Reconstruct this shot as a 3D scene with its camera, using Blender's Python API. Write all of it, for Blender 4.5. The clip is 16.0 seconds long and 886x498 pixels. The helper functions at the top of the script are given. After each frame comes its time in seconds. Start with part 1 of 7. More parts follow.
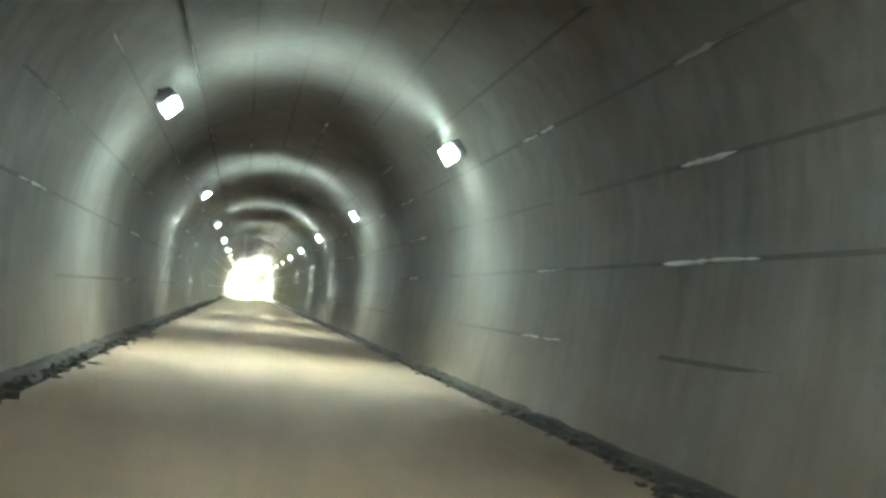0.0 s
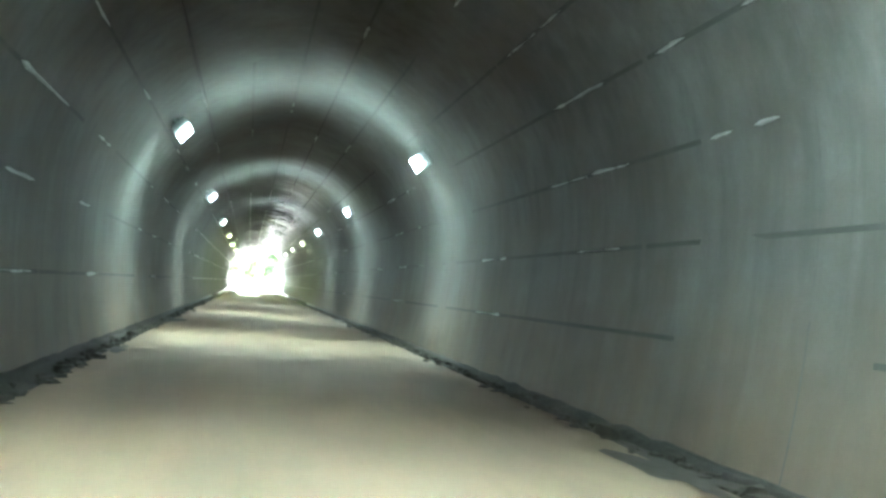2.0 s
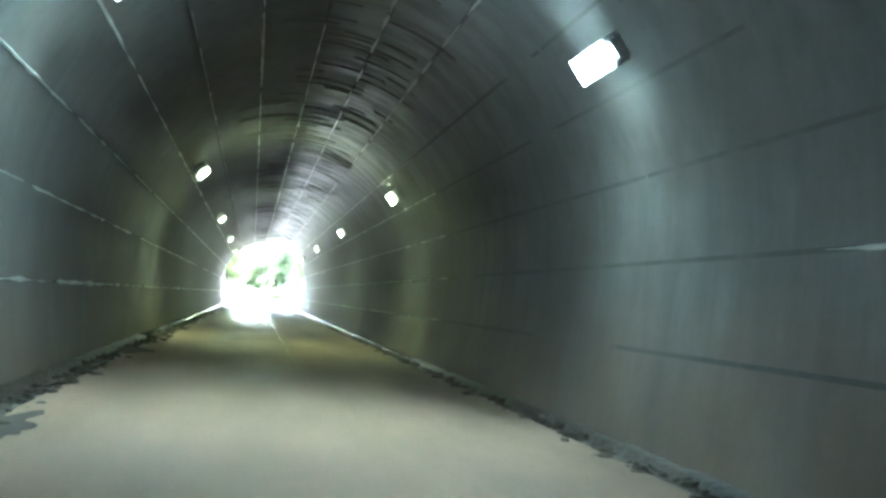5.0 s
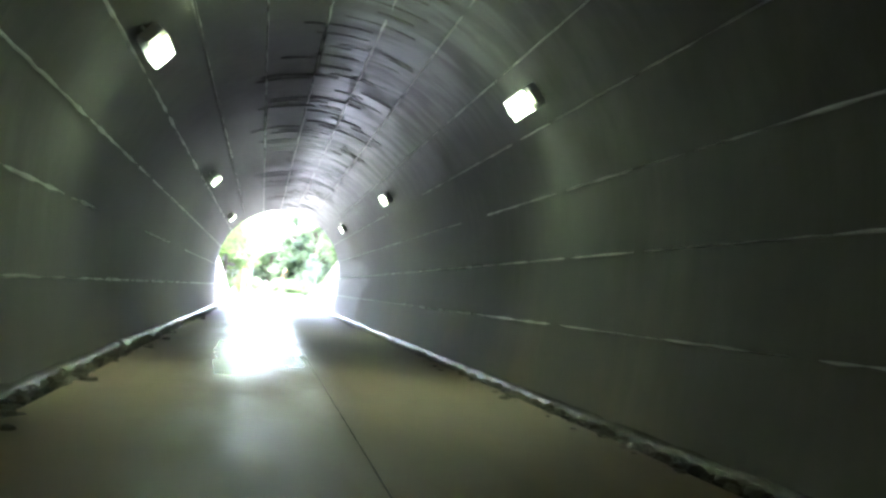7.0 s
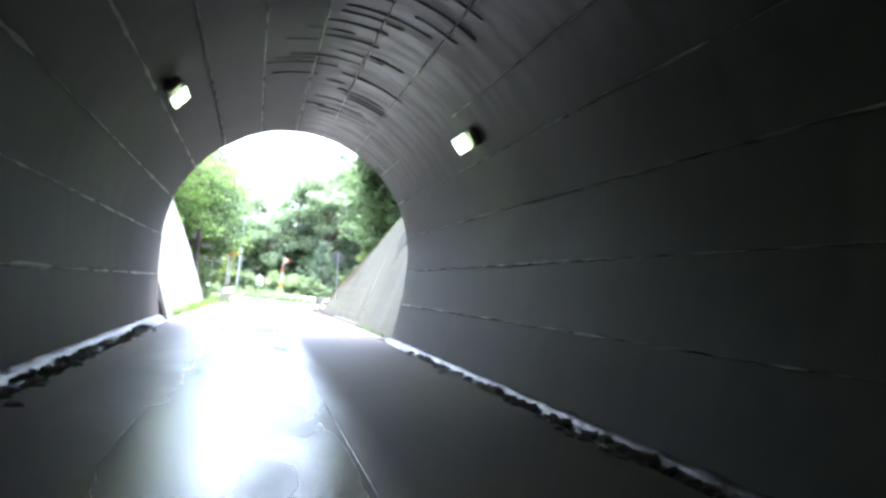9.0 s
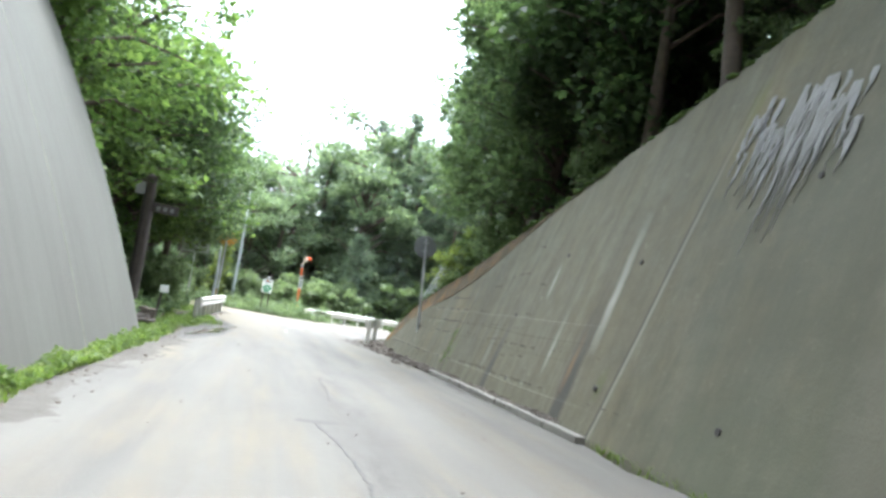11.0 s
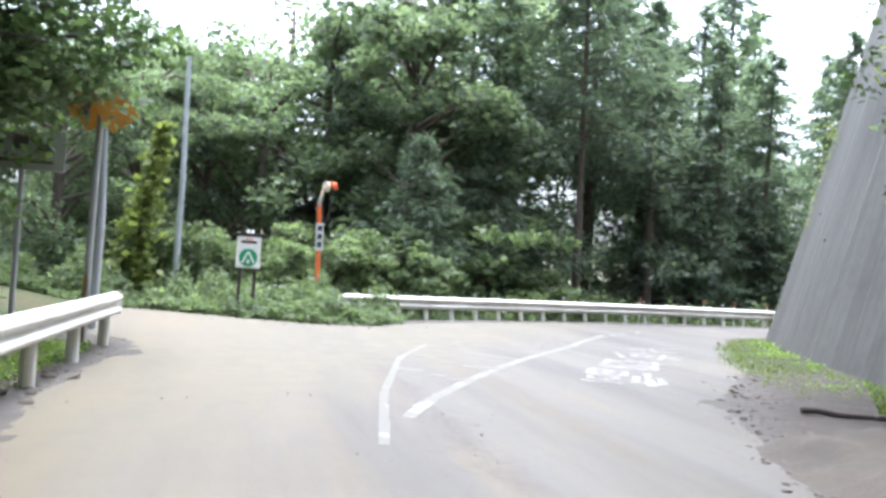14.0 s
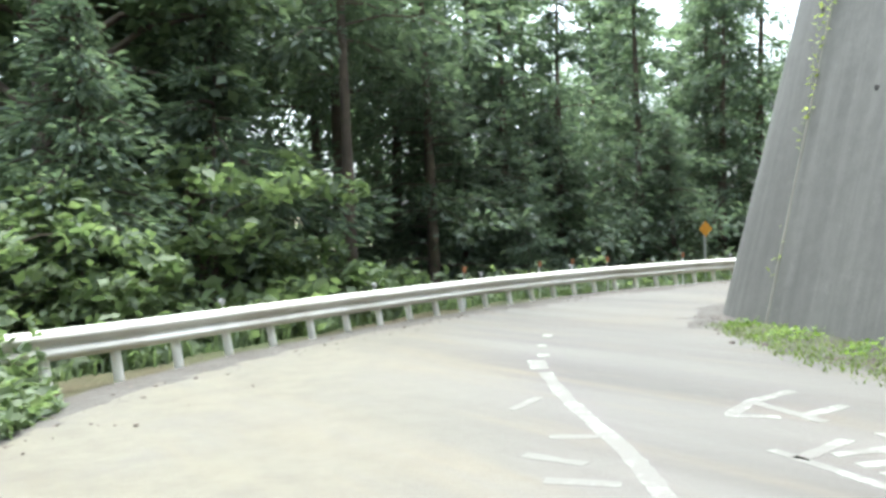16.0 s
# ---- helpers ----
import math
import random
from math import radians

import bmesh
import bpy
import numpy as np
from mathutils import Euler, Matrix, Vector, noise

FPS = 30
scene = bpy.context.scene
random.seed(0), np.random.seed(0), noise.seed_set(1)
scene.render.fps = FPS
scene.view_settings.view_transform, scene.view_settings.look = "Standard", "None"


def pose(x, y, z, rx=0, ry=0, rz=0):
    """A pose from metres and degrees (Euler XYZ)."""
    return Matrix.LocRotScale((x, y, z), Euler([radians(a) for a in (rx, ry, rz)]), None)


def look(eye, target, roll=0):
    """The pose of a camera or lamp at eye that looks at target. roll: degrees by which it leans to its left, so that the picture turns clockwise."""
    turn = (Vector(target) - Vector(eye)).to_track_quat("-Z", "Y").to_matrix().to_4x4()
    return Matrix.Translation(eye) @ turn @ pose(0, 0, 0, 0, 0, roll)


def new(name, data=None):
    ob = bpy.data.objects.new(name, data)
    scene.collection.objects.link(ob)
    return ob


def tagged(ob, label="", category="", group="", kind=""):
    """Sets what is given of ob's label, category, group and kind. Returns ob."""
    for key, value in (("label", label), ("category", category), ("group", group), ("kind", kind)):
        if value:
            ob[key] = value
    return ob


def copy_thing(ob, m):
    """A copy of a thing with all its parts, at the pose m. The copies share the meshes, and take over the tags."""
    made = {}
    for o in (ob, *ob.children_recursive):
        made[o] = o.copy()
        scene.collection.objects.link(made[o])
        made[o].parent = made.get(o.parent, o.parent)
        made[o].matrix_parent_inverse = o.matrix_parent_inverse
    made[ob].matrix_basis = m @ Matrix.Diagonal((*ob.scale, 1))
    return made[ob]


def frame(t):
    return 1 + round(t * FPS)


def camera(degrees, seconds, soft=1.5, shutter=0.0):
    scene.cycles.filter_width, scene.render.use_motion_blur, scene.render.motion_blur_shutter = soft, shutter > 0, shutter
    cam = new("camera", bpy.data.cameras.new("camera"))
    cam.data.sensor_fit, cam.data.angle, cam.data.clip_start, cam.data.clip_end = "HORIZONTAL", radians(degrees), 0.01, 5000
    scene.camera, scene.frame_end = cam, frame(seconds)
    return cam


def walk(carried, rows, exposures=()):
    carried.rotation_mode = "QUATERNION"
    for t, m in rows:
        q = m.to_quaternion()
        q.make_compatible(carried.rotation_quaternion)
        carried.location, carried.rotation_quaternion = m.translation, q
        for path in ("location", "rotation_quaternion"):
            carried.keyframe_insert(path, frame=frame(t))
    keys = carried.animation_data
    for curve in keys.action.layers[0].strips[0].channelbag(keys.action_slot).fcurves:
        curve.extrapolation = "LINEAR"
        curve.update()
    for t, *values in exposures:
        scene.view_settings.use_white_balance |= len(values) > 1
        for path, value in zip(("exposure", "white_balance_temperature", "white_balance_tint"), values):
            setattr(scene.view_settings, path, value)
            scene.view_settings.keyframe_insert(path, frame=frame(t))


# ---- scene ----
from mathutils.bvhtree import BVHTree
cam = camera(60.0, 16.0, soft=3.0)
PATH = [
    (0, (0.000, -123.007, 1.340), (0.487, -121.074, 1.502), 6.78),
    (0.5, (0.000, -117.471, 1.340), (0.495, -115.540, 1.504), 6.05),
    (1, (0.000, -111.893, 1.340), (0.479, -109.958, 1.507), 5.41),
    (1.5, (0.000, -106.254, 1.340), (0.451, -104.312, 1.510), 4.81),
    (2, (0.000, -100.587, 1.340), (0.480, -98.650, 1.467), 5.20),
    (2.5, (0.000, -94.900, 1.340), (0.452, -92.956, 1.476), 5.86),
    (3, (0.000, -89.246, 1.340), (0.465, -87.306, 1.475), 5.43),
    (3.5, (0.000, -83.588, 1.340), (0.481, -81.653, 1.490), 4.63),
    (4.1, (0.000, -76.800, 1.340), (0.474, -74.865, 1.512), 5.97),
    (6.5, (0.000, -49.609, 1.340), (0.449, -47.665, 1.479), 5.52),
    (7, (0.000, -43.986, 1.340), (0.448, -42.042, 1.476), 5.06),
    (7.5, (0.000, -38.394, 1.340), (0.471, -36.456, 1.482), 2.66),
    (8, (0.000, -32.823, 1.340), (0.485, -30.889, 1.493), 4.58),
    (8.5, (0.000, -27.240, 1.340), (0.464, -25.300, 1.489), 7.34),
    (8.7, (0.000, -25.003, 1.340), (0.464, -23.062, 1.476), 6.47),
    (10.8, (0.000, -3.500, 1.365), (0.463, -1.562, 1.539), 9.59),
    (11, (0.015, -1.681, 1.333), (0.458, 0.262, 1.502), 9.14),
    (11.5, (-0.074, 2.801, 1.343), (0.364, 4.749, 1.461), 6.28),
    (12, (-0.094, 6.586, 1.325), (0.430, 8.513, 1.432), 3.89),
    (12.5, (-0.043, 10.786, 1.282), (0.527, 12.698, 1.424), 6.38),
    (13, (0.074, 14.303, 1.262), (0.607, 16.227, 1.385), 8.81),
    (13.5, (0.179, 17.865, 1.274), (0.655, 19.806, 1.365), 8.20),
    (14, (0.198, 20.787, 1.252), (0.711, 22.719, 1.304), 3.51),
    (14.5, (0.384, 23.736, 1.317), (1.128, 25.592, 1.340), -2.18),
    (15, (0.721, 26.072, 1.310), (1.716, 27.807, 1.329), -2.28),
    (15.2, (0.932, 27.113, 1.285), (1.990, 28.810, 1.292), -0.65),
    (15.5, (1.483, 28.395, 1.348), (2.609, 30.048, 1.394), -0.52),
    (16, (2.316, 30.453, 1.287), (3.573, 32.008, 1.264), -1.97),
]
walk(cam, [(t, look(eye, target, roll)) for t, eye, target, roll in PATH],
     exposures=[(0, 7.88, 6200, 13), (0.5, 7.75, 6100, 11), (1, 7.98, 5950, 8), (2, 7.65, 5600, 7), (3, 7.45, 5750, 11), (3.5, 7.45, 5850, 5), (4.1, 7.25, 5550, 4), (6.5, 6.9, 5100, 17), (7.0, 6.5, 5250, 18), (7.5, 5.5, 5250, 18),
                (8.0, 5.12, 5200, 17), (8.5, 4.95, 5200, 16), (8.8, 4.75, 5200, 16), (9.8, 3.8, 5400, 11), (10.8, 2.92, 5600, 7), (11.4, 3.05, 5580, 7), (12, 3.12, 5550, 8), (12.5, 3.04, 5500, 12), (13.0, 2.7, 5520, 13), (13.5, 2.58, 5460, 13), (14.0, 2.55, 5500, 14), (14.5, 2.52, 5500, 12), (15.0, 2.54, 5520, 8), (15.5, 2.56, 5620, 5), (16, 2.56, 5720, 4)])

# world: bright overcast sky with a veiled sun
world = bpy.data.worlds.new("world")
scene.world = world
world.use_nodes = True
wn = world.node_tree
sky = wn.nodes.new("ShaderNodeTexSky")
sky.sky_type = "NISHITA"
sky.sun_disc = False
sky.sun_elevation, sky.sun_rotation = radians(77), radians(34)
sky.dust_density, sky.air_density, sky.ozone_density = 8.0, 1.4, 0.8
veil = wn.nodes.new("ShaderNodeHueSaturation")
veil.inputs["Saturation"].default_value = 0.3
wn.links.new(sky.outputs[0], veil.inputs["Color"])
wn.links.new(veil.outputs[0], wn.nodes["Background"].inputs[0])
wn.nodes["Background"].inputs[1].default_value = 0.15
sun_data = bpy.data.lights.new("sun", "SUN")
sun_data.energy, sun_data.angle, sun_data.color = 0.7, radians(30), (1.0, 0.96, 0.88)
sun = new("sun", sun_data)
sun.matrix_world = look((6, 9, 48), (0, 0, 0))

# ---- materials ----


def mat(name, rough=0.8, metal=0.0, spec=0.5):
    m = bpy.data.materials.new(name)
    m.use_nodes = True
    b = m.node_tree.nodes["Principled BSDF"]
    b.inputs["Roughness"].default_value, b.inputs["Metallic"].default_value = rough, metal
    b.inputs["Specular IOR Level"].default_value = spec
    return m, m.node_tree, b


def node(nt, kind, **values):
    n = nt.nodes.new("ShaderNode" + kind)
    for k, v in values.items():
        n.inputs[k.replace("_", " ")].default_value = v
    return n


def coords(nt, scale=(1, 1, 1)):
    tc = nt.nodes.new("ShaderNodeTexCoord")
    mp = nt.nodes.new("ShaderNodeMapping")
    mp.inputs["Scale"].default_value = scale
    nt.links.new(tc.outputs["Object"], mp.inputs[0])
    return mp.outputs[0]


def noise_fac(nt, vec, scale, detail=5.0, rough=0.6, lo=0.3, hi=0.7):
    n = node(nt, "TexNoise", Scale=scale, Detail=detail, Roughness=rough)
    nt.links.new(vec, n.inputs["Vector"])
    r = nt.nodes.new("ShaderNodeMapRange")
    r.inputs["From Min"].default_value, r.inputs["From Max"].default_value = lo, hi
    nt.links.new(n.outputs["Fac"], r.inputs["Value"])
    return r.outputs[0]


def mix(nt, fac, a, b, blend="MIX"):
    m = nt.nodes.new("ShaderNodeMix")
    m.data_type, m.blend_type = "RGBA", blend
    for sock, val in ((m.inputs[0], fac), (m.inputs[6], a), (m.inputs[7], b)):
        if isinstance(val, (int, float)):
            sock.default_value = val
        elif isinstance(val, tuple):
            sock.default_value = (*val, 1)
        else:
            nt.links.new(val, sock)
    return m.outputs[2]


def times(nt, a, b, op="MULTIPLY"):
    m = nt.nodes.new("ShaderNodeMath")
    m.operation = op
    for sock, val in zip(m.inputs, (a, b)):
        if isinstance(val, (int, float)):
            sock.default_value = val
        else:
            nt.links.new(val, sock)
    return m.outputs[0]


def bump(nt, b, height, strength=0.3, dist=0.02):
    n = nt.nodes.new("ShaderNodeBump")
    n.inputs["Strength"].default_value, n.inputs["Distance"].default_value = strength, dist
    nt.links.new(height, n.inputs["Height"])
    nt.links.new(n.outputs[0], b.inputs["Normal"])


def axis(nt, which, lo, hi):
    """0 to 1 as the object's own coordinate goes from lo to hi."""
    tc = nt.nodes.new("ShaderNodeTexCoord")
    sp = nt.nodes.new("ShaderNodeSeparateXYZ")
    nt.links.new(tc.outputs["Object"], sp.inputs[0])
    r = nt.nodes.new("ShaderNodeMapRange")
    r.inputs["From Min"].default_value, r.inputs["From Max"].default_value = lo, hi
    nt.links.new(sp.outputs["XYZ".index(which)], r.inputs["Value"])
    return r.outputs[0]


def simple(name, a, b_, scale=8.0, rough=0.7, metal=0.0, bumps=0.2, spec=0.5, grain=60.0):
    """A two-tone surface: large stains and fine grain."""
    m, nt, b = mat(name, rough, metal, spec)
    v = coords(nt)
    big = noise_fac(nt, v, scale)
    fine = noise_fac(nt, v, grain, 3.0)
    c = mix(nt, big, a, b_)
    c = mix(nt, times(nt, fine, 0.25), c, tuple(x * 0.6 for x in a))
    nt.links.new(c, b.inputs["Base Color"])
    bump(nt, b, fine, bumps, 0.01)
    return m


def emission(name, colour, strength):
    m, nt, b = mat(name, 0.4)
    b.inputs["Base Color"].default_value = (*colour, 1)
    b.inputs["Emission Color"].default_value = (*colour, 1)
    b.inputs["Emission Strength"].default_value = strength
    return m


def concrete(name, base, dark, streak=1.0, rough=0.85, warm=(0.30, 0.24, 0.13), warm_amount=0.3, wet=None, bands=(), ribs=0.0, flow="", blotch=0.0, mud=None, sheen_film=None):
    """Weathered cast concrete: blotches, streaks running down, board marks."""
    m, nt, b = mat(name, rough, 0.0, 0.4)
    v = coords(nt)
    big = noise_fac(nt, v, 0.45, 6.0, 0.65, 0.35, 0.68)
    mid = noise_fac(nt, v, 2.3, 6.0, 0.7)
    # down which way rain runs: streaks keep their place along the wall
    if flow == "along":
        at = nt.nodes.new("ShaderNodeAttribute")
        at.attribute_name = "along"
        sep = nt.nodes.new("ShaderNodeSeparateXYZ")
        nt.links.new(nt.nodes.new("ShaderNodeTexCoord").outputs["Object"], sep.inputs[0])
        com = nt.nodes.new("ShaderNodeCombineXYZ")
        nt.links.new(at.outputs["Fac"], com.inputs[0])
        nt.links.new(sep.outputs[2], com.inputs[2])

    def fall(scale):
        if flow != "along":
            return coords(nt, (0.0 if flow == "y" else scale[0], scale[1], scale[2]))
        mp = nt.nodes.new("ShaderNodeMapping")
        mp.inputs["Scale"].default_value = scale
        nt.links.new(com.outputs[0], mp.inputs[0])
        return mp.outputs[0]

    sv = fall((2.6, 2.6, 0.22))
    run = noise_fac(nt, sv, 1.4, 5.0, 0.6, 0.42, 0.7)
    fine = noise_fac(nt, v, 42.0, 4.0)
    c = mix(nt, big, base, dark)
    c = mix(nt, times(nt, noise_fac(nt, v, 0.9, 6.0, 0.7, 0.35, 0.7), warm_amount), c, warm)
    c = mix(nt, times(nt, run, 0.45 * streak), c, tuple(x * 0.55 for x in dark))
    pale = noise_fac(nt, fall((1.9, 1.9, 0.16)), 1.1, 4.0, 0.6, 0.6, 0.78)
    c = mix(nt, times(nt, pale, 0.4 * streak), c, tuple(min(1, x * 1.35) for x in base))
    c = mix(nt, times(nt, fine, 0.18), c, tuple(x * 0.5 for x in dark))
    if blotch:
        c = mix(nt, times(nt, noise_fac(nt, v, 3.0, 7.0, 0.8, 0.42, 0.66), blotch), c, tuple(x * 0.55 for x in dark))
        c = mix(nt, times(nt, noise_fac(nt, v, 5.5, 6.0, 0.8, 0.58, 0.7), blotch), c, tuple(min(1, x * 1.5) for x in base))
    if mud:
        # mud thrown up from the roadway
        c = mix(nt, times(nt, axis(nt, "Z", 1.9, 0.3), times(nt, noise_fac(nt, v, 0.8, 6.0, 0.7, 0.2, 0.7), 0.75)), c, mud)
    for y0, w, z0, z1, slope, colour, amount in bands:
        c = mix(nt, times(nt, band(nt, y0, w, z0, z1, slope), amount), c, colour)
    if ribs:
        # rain runs, close together, light and dark
        for sc, lo, hi, col in ((4.0, 0.45, 0.62, tuple(x * 0.6 for x in dark)), (7.0, 0.5, 0.66, tuple(x * 1.4 for x in base)), (1.6, 0.5, 0.7, tuple(x * 0.5 for x in dark))):
            c = mix(nt, times(nt, noise_fac(nt, fall((1, 1, 0.035)), sc, 4.0, 0.6, lo, hi), ribs), c, col)
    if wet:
        # damp towards one end of the object; dimness there is put into the colour too
        soak_dim = times(nt, axis(nt, "Y", *wet), noise_fac(nt, v, 0.3, 4.0, 0.6, 0.1, 0.6))
        c = mix(nt, times(nt, soak_dim, 0.92), c, (0.013, 0.0135, 0.014))
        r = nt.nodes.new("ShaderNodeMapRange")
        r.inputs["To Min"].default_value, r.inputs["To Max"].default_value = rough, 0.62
        nt.links.new(soak_dim, r.inputs["Value"])
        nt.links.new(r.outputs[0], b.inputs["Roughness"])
    if sheen_film:
        # a smooth strip of lining wet with lime water, crossed by the form boards; its daylight sheen is partly put
        # into the colour
        (x0, z0), (a0, a1), (y0, y1) = sheen_film
        sp = nt.nodes.new("ShaderNodeSeparateXYZ")
        nt.links.new(nt.nodes.new("ShaderNodeTexCoord").outputs["Object"], sp.inputs[0])
        ang = times(nt, times(nt, sp.outputs[2], z0, "SUBTRACT"), times(nt, sp.outputs[0], x0, "SUBTRACT"), "ARCTAN2")
        lo, hi = nt.nodes.new("ShaderNodeMapRange"), nt.nodes.new("ShaderNodeMapRange")
        lo.inputs["From Min"].default_value, lo.inputs["From Max"].default_value = radians(a0 - 32), radians(a0 + 10)
        hi.inputs["From Min"].default_value, hi.inputs["From Max"].default_value = radians(a1 + 6), radians(a1 - 6)
        nt.links.new(ang, lo.inputs["Value"])
        nt.links.new(ang, hi.inputs["Value"])
        strip_f = times(nt, times(nt, lo.outputs[0], hi.outputs[0]), axis(nt, "Y", y0, y1))
        boards = noise_fac(nt, coords(nt, (0.25, 1, 0.25)), 2.6, 3.0, 0.6, 0.42, 0.58)
        sheen_coat = times(nt, strip_f, times(nt, times(nt, boards, 0.55), 0.45, "ADD"))
        c = mix(nt, times(nt, sheen_coat, 0.45), c, (0.12, 0.12, 0.132))
        wetter = nt.nodes.new("ShaderNodeMapRange")
        wetter.inputs["To Max"].default_value = 0.37
        nt.links.new(r.outputs[0], wetter.inputs["To Min"])
        nt.links.new(sheen_coat, wetter.inputs["Value"])
        nt.links.new(wetter.outputs[0], b.inputs["Roughness"])
    nt.links.new(c, b.inputs["Base Color"])
    h = times(nt, times(nt, mid, 0.7), times(nt, fine, 0.3), "ADD")
    bump(nt, b, h, 0.3, 0.012)
    return m


def band(nt, y0, w, z0, z1, slope=0.0, rag=0.5):
    """A stain, and for the widest band painted shade, running down: 1 near the line y0 + slope z, ragged, between two
    heights.
    """
    tc = nt.nodes.new("ShaderNodeTexCoord")
    sp = nt.nodes.new("ShaderNodeSeparateXYZ")
    nt.links.new(tc.outputs["Object"], sp.inputs[0])
    n = noise_fac(nt, coords(nt, (1, 1, 0.6)), 2.2, 5.0, 0.65, 0.2, 0.8)
    off = times(nt, times(nt, sp.outputs[1], times(nt, sp.outputs[2], slope), "SUBTRACT"), y0, "SUBTRACT")
    off = times(nt, off, times(nt, times(nt, n, 0.5, "SUBTRACT"), w * rag * 2), "ADD")
    a = nt.nodes.new("ShaderNodeMath")
    a.operation = "ABSOLUTE"
    nt.links.new(off, a.inputs[0])
    r = nt.nodes.new("ShaderNodeMapRange")
    r.inputs["From Min"].default_value, r.inputs["From Max"].default_value = w * 1.25, w * 0.6
    nt.links.new(a.outputs[0], r.inputs["Value"])
    zt = nt.nodes.new("ShaderNodeMapRange")
    zt.inputs["From Min"].default_value, zt.inputs["From Max"].default_value = z1, z1 - 0.6 * (z1 - z0)
    nt.links.new(times(nt, sp.outputs[2], times(nt, n, 0.5), "ADD"), zt.inputs["Value"])
    foot = nt.nodes.new("ShaderNodeMapRange")
    foot.inputs["From Min"].default_value, foot.inputs["From Max"].default_value = z0 - 0.05, z0 + 0.35 * (z1 - z0)
    nt.links.new(times(nt, sp.outputs[2], times(nt, n, 0.2), "ADD"), foot.inputs["Value"])
    return times(nt, times(nt, r.outputs[0], zt.outputs[0]), foot.outputs[0] if z0 > 0.1 else 1.0)


def leafy(name, light, dark):
    """Leaves: each one a little different, letting light through."""
    m, nt, b = mat(name, 0.55, 0.0, 0.35)
    geo = nt.nodes.new("ShaderNodeNewGeometry")
    info = nt.nodes.new("ShaderNodeObjectInfo")
    v = coords(nt)
    clump = noise_fac(nt, v, 0.5, 3.0, 0.5, 0.35, 0.65)
    c = mix(nt, geo.outputs["Random Per Island"], light, dark)
    c = mix(nt, times(nt, clump, 0.6), c, dark)
    hs = node(nt, "HueSaturation")
    vv = nt.nodes.new("ShaderNodeMapRange")
    vv.inputs["To Min"].default_value, vv.inputs["To Max"].default_value = 0.75, 1.25
    nt.links.new(info.outputs["Random"], vv.inputs["Value"])
    nt.links.new(vv.outputs[0], hs.inputs["Value"])
    nt.links.new(c, hs.inputs["Color"])
    nt.links.new(hs.outputs[0], b.inputs["Base Color"])
    tr = nt.nodes.new("ShaderNodeBsdfTranslucent")
    bright = mix(nt, 1.0, hs.outputs[0], (1.3, 1.4, 0.85), "MULTIPLY")
    nt.links.new(bright, tr.inputs["Color"])
    mx = nt.nodes.new("ShaderNodeMixShader")
    mx.inputs[0].default_value = 0.55
    nt.links.new(b.outputs[0], mx.inputs[1])
    nt.links.new(tr.outputs[0], mx.inputs[2])
    nt.links.new(mx.outputs[0], nt.nodes["Material Output"].inputs["Surface"])
    return m


# ---- mesh helpers ----


def mesh_from(name, verts, faces, material, smooth=False):
    me = bpy.data.meshes.new(name)
    me.from_pydata([tuple(v) for v in verts], [], [tuple(f) for f in faces])
    for mt in material if isinstance(material, (list, tuple)) else [material]:
        me.materials.append(mt)
    if smooth:
        me.polygons.foreach_set("use_smooth", [True] * len(me.polygons))
    me.update()
    return me


def part(name, bm, material, parent=None, label="", smooth=False):
    """Links a bmesh, or a ready mesh, as one mesh object under a thing or a part."""
    if isinstance(bm, bmesh.types.BMesh):
        bmesh.ops.recalc_face_normals(bm, faces=bm.faces)
        me = bpy.data.meshes.new(name)
        bm.to_mesh(me)
        bm.free()
        me.materials.append(material)
        if smooth:
            me.polygons.foreach_set("use_smooth", [True] * len(me.polygons))
    else:
        me = bm
    ob = new(name, me)
    if parent is not None:
        ob.parent = parent
    return tagged(ob, label)


def thing(name, place, label, category, group="", kind="", turn=0.0):
    ob = new(name)
    ob.matrix_world = pose(*place, 0, 0, turn)
    ob.empty_display_size = 0.2
    return tagged(ob, label, category, group, kind)


def box_into(bm, size, m=Matrix(), bevel=0.0):
    made = bmesh.ops.create_cube(bm, size=1.0, matrix=m @ Matrix.Diagonal((*size, 1)))
    if bevel:
        edges = list({e for v in made["verts"] for e in v.link_edges})
        bmesh.ops.bevel(bm, geom=edges, offset=bevel, segments=2, affect="EDGES", profile=0.7)
    return bm


def box(size, m=Matrix(), bevel=0.0):
    return box_into(bmesh.new(), size, m, bevel)


def tube_into(bm, points, radii, sides=10, caps=True):
    """A round tube through the points, radius by radius."""
    pts = [Vector(p) for p in points]
    rings = []
    side = None
    for i, p in enumerate(pts):
        d = (pts[min(i + 1, len(pts) - 1)] - pts[max(i - 1, 0)]).normalized()
        if side is None:
            side = d.orthogonal().normalized()
        side = (side - d * side.dot(d)).normalized()
        up = d.cross(side)
        r = radii[i] if isinstance(radii, (list, tuple)) else radii
        rings.append([bm.verts.new(p + r * (math.cos(a) * side + math.sin(a) * up)) for a in
                      [2 * math.pi * k / sides for k in range(sides)]])
    for a, b in zip(rings, rings[1:]):
        for k in range(sides):
            bm.faces.new((a[k], a[(k + 1) % sides], b[(k + 1) % sides], b[k]))
    if caps:
        bm.faces.new(rings[0][::-1])
        bm.faces.new(rings[-1])
    return bm


def tube(points, radii, sides=10, caps=True):
    return tube_into(bmesh.new(), points, radii, sides, caps)


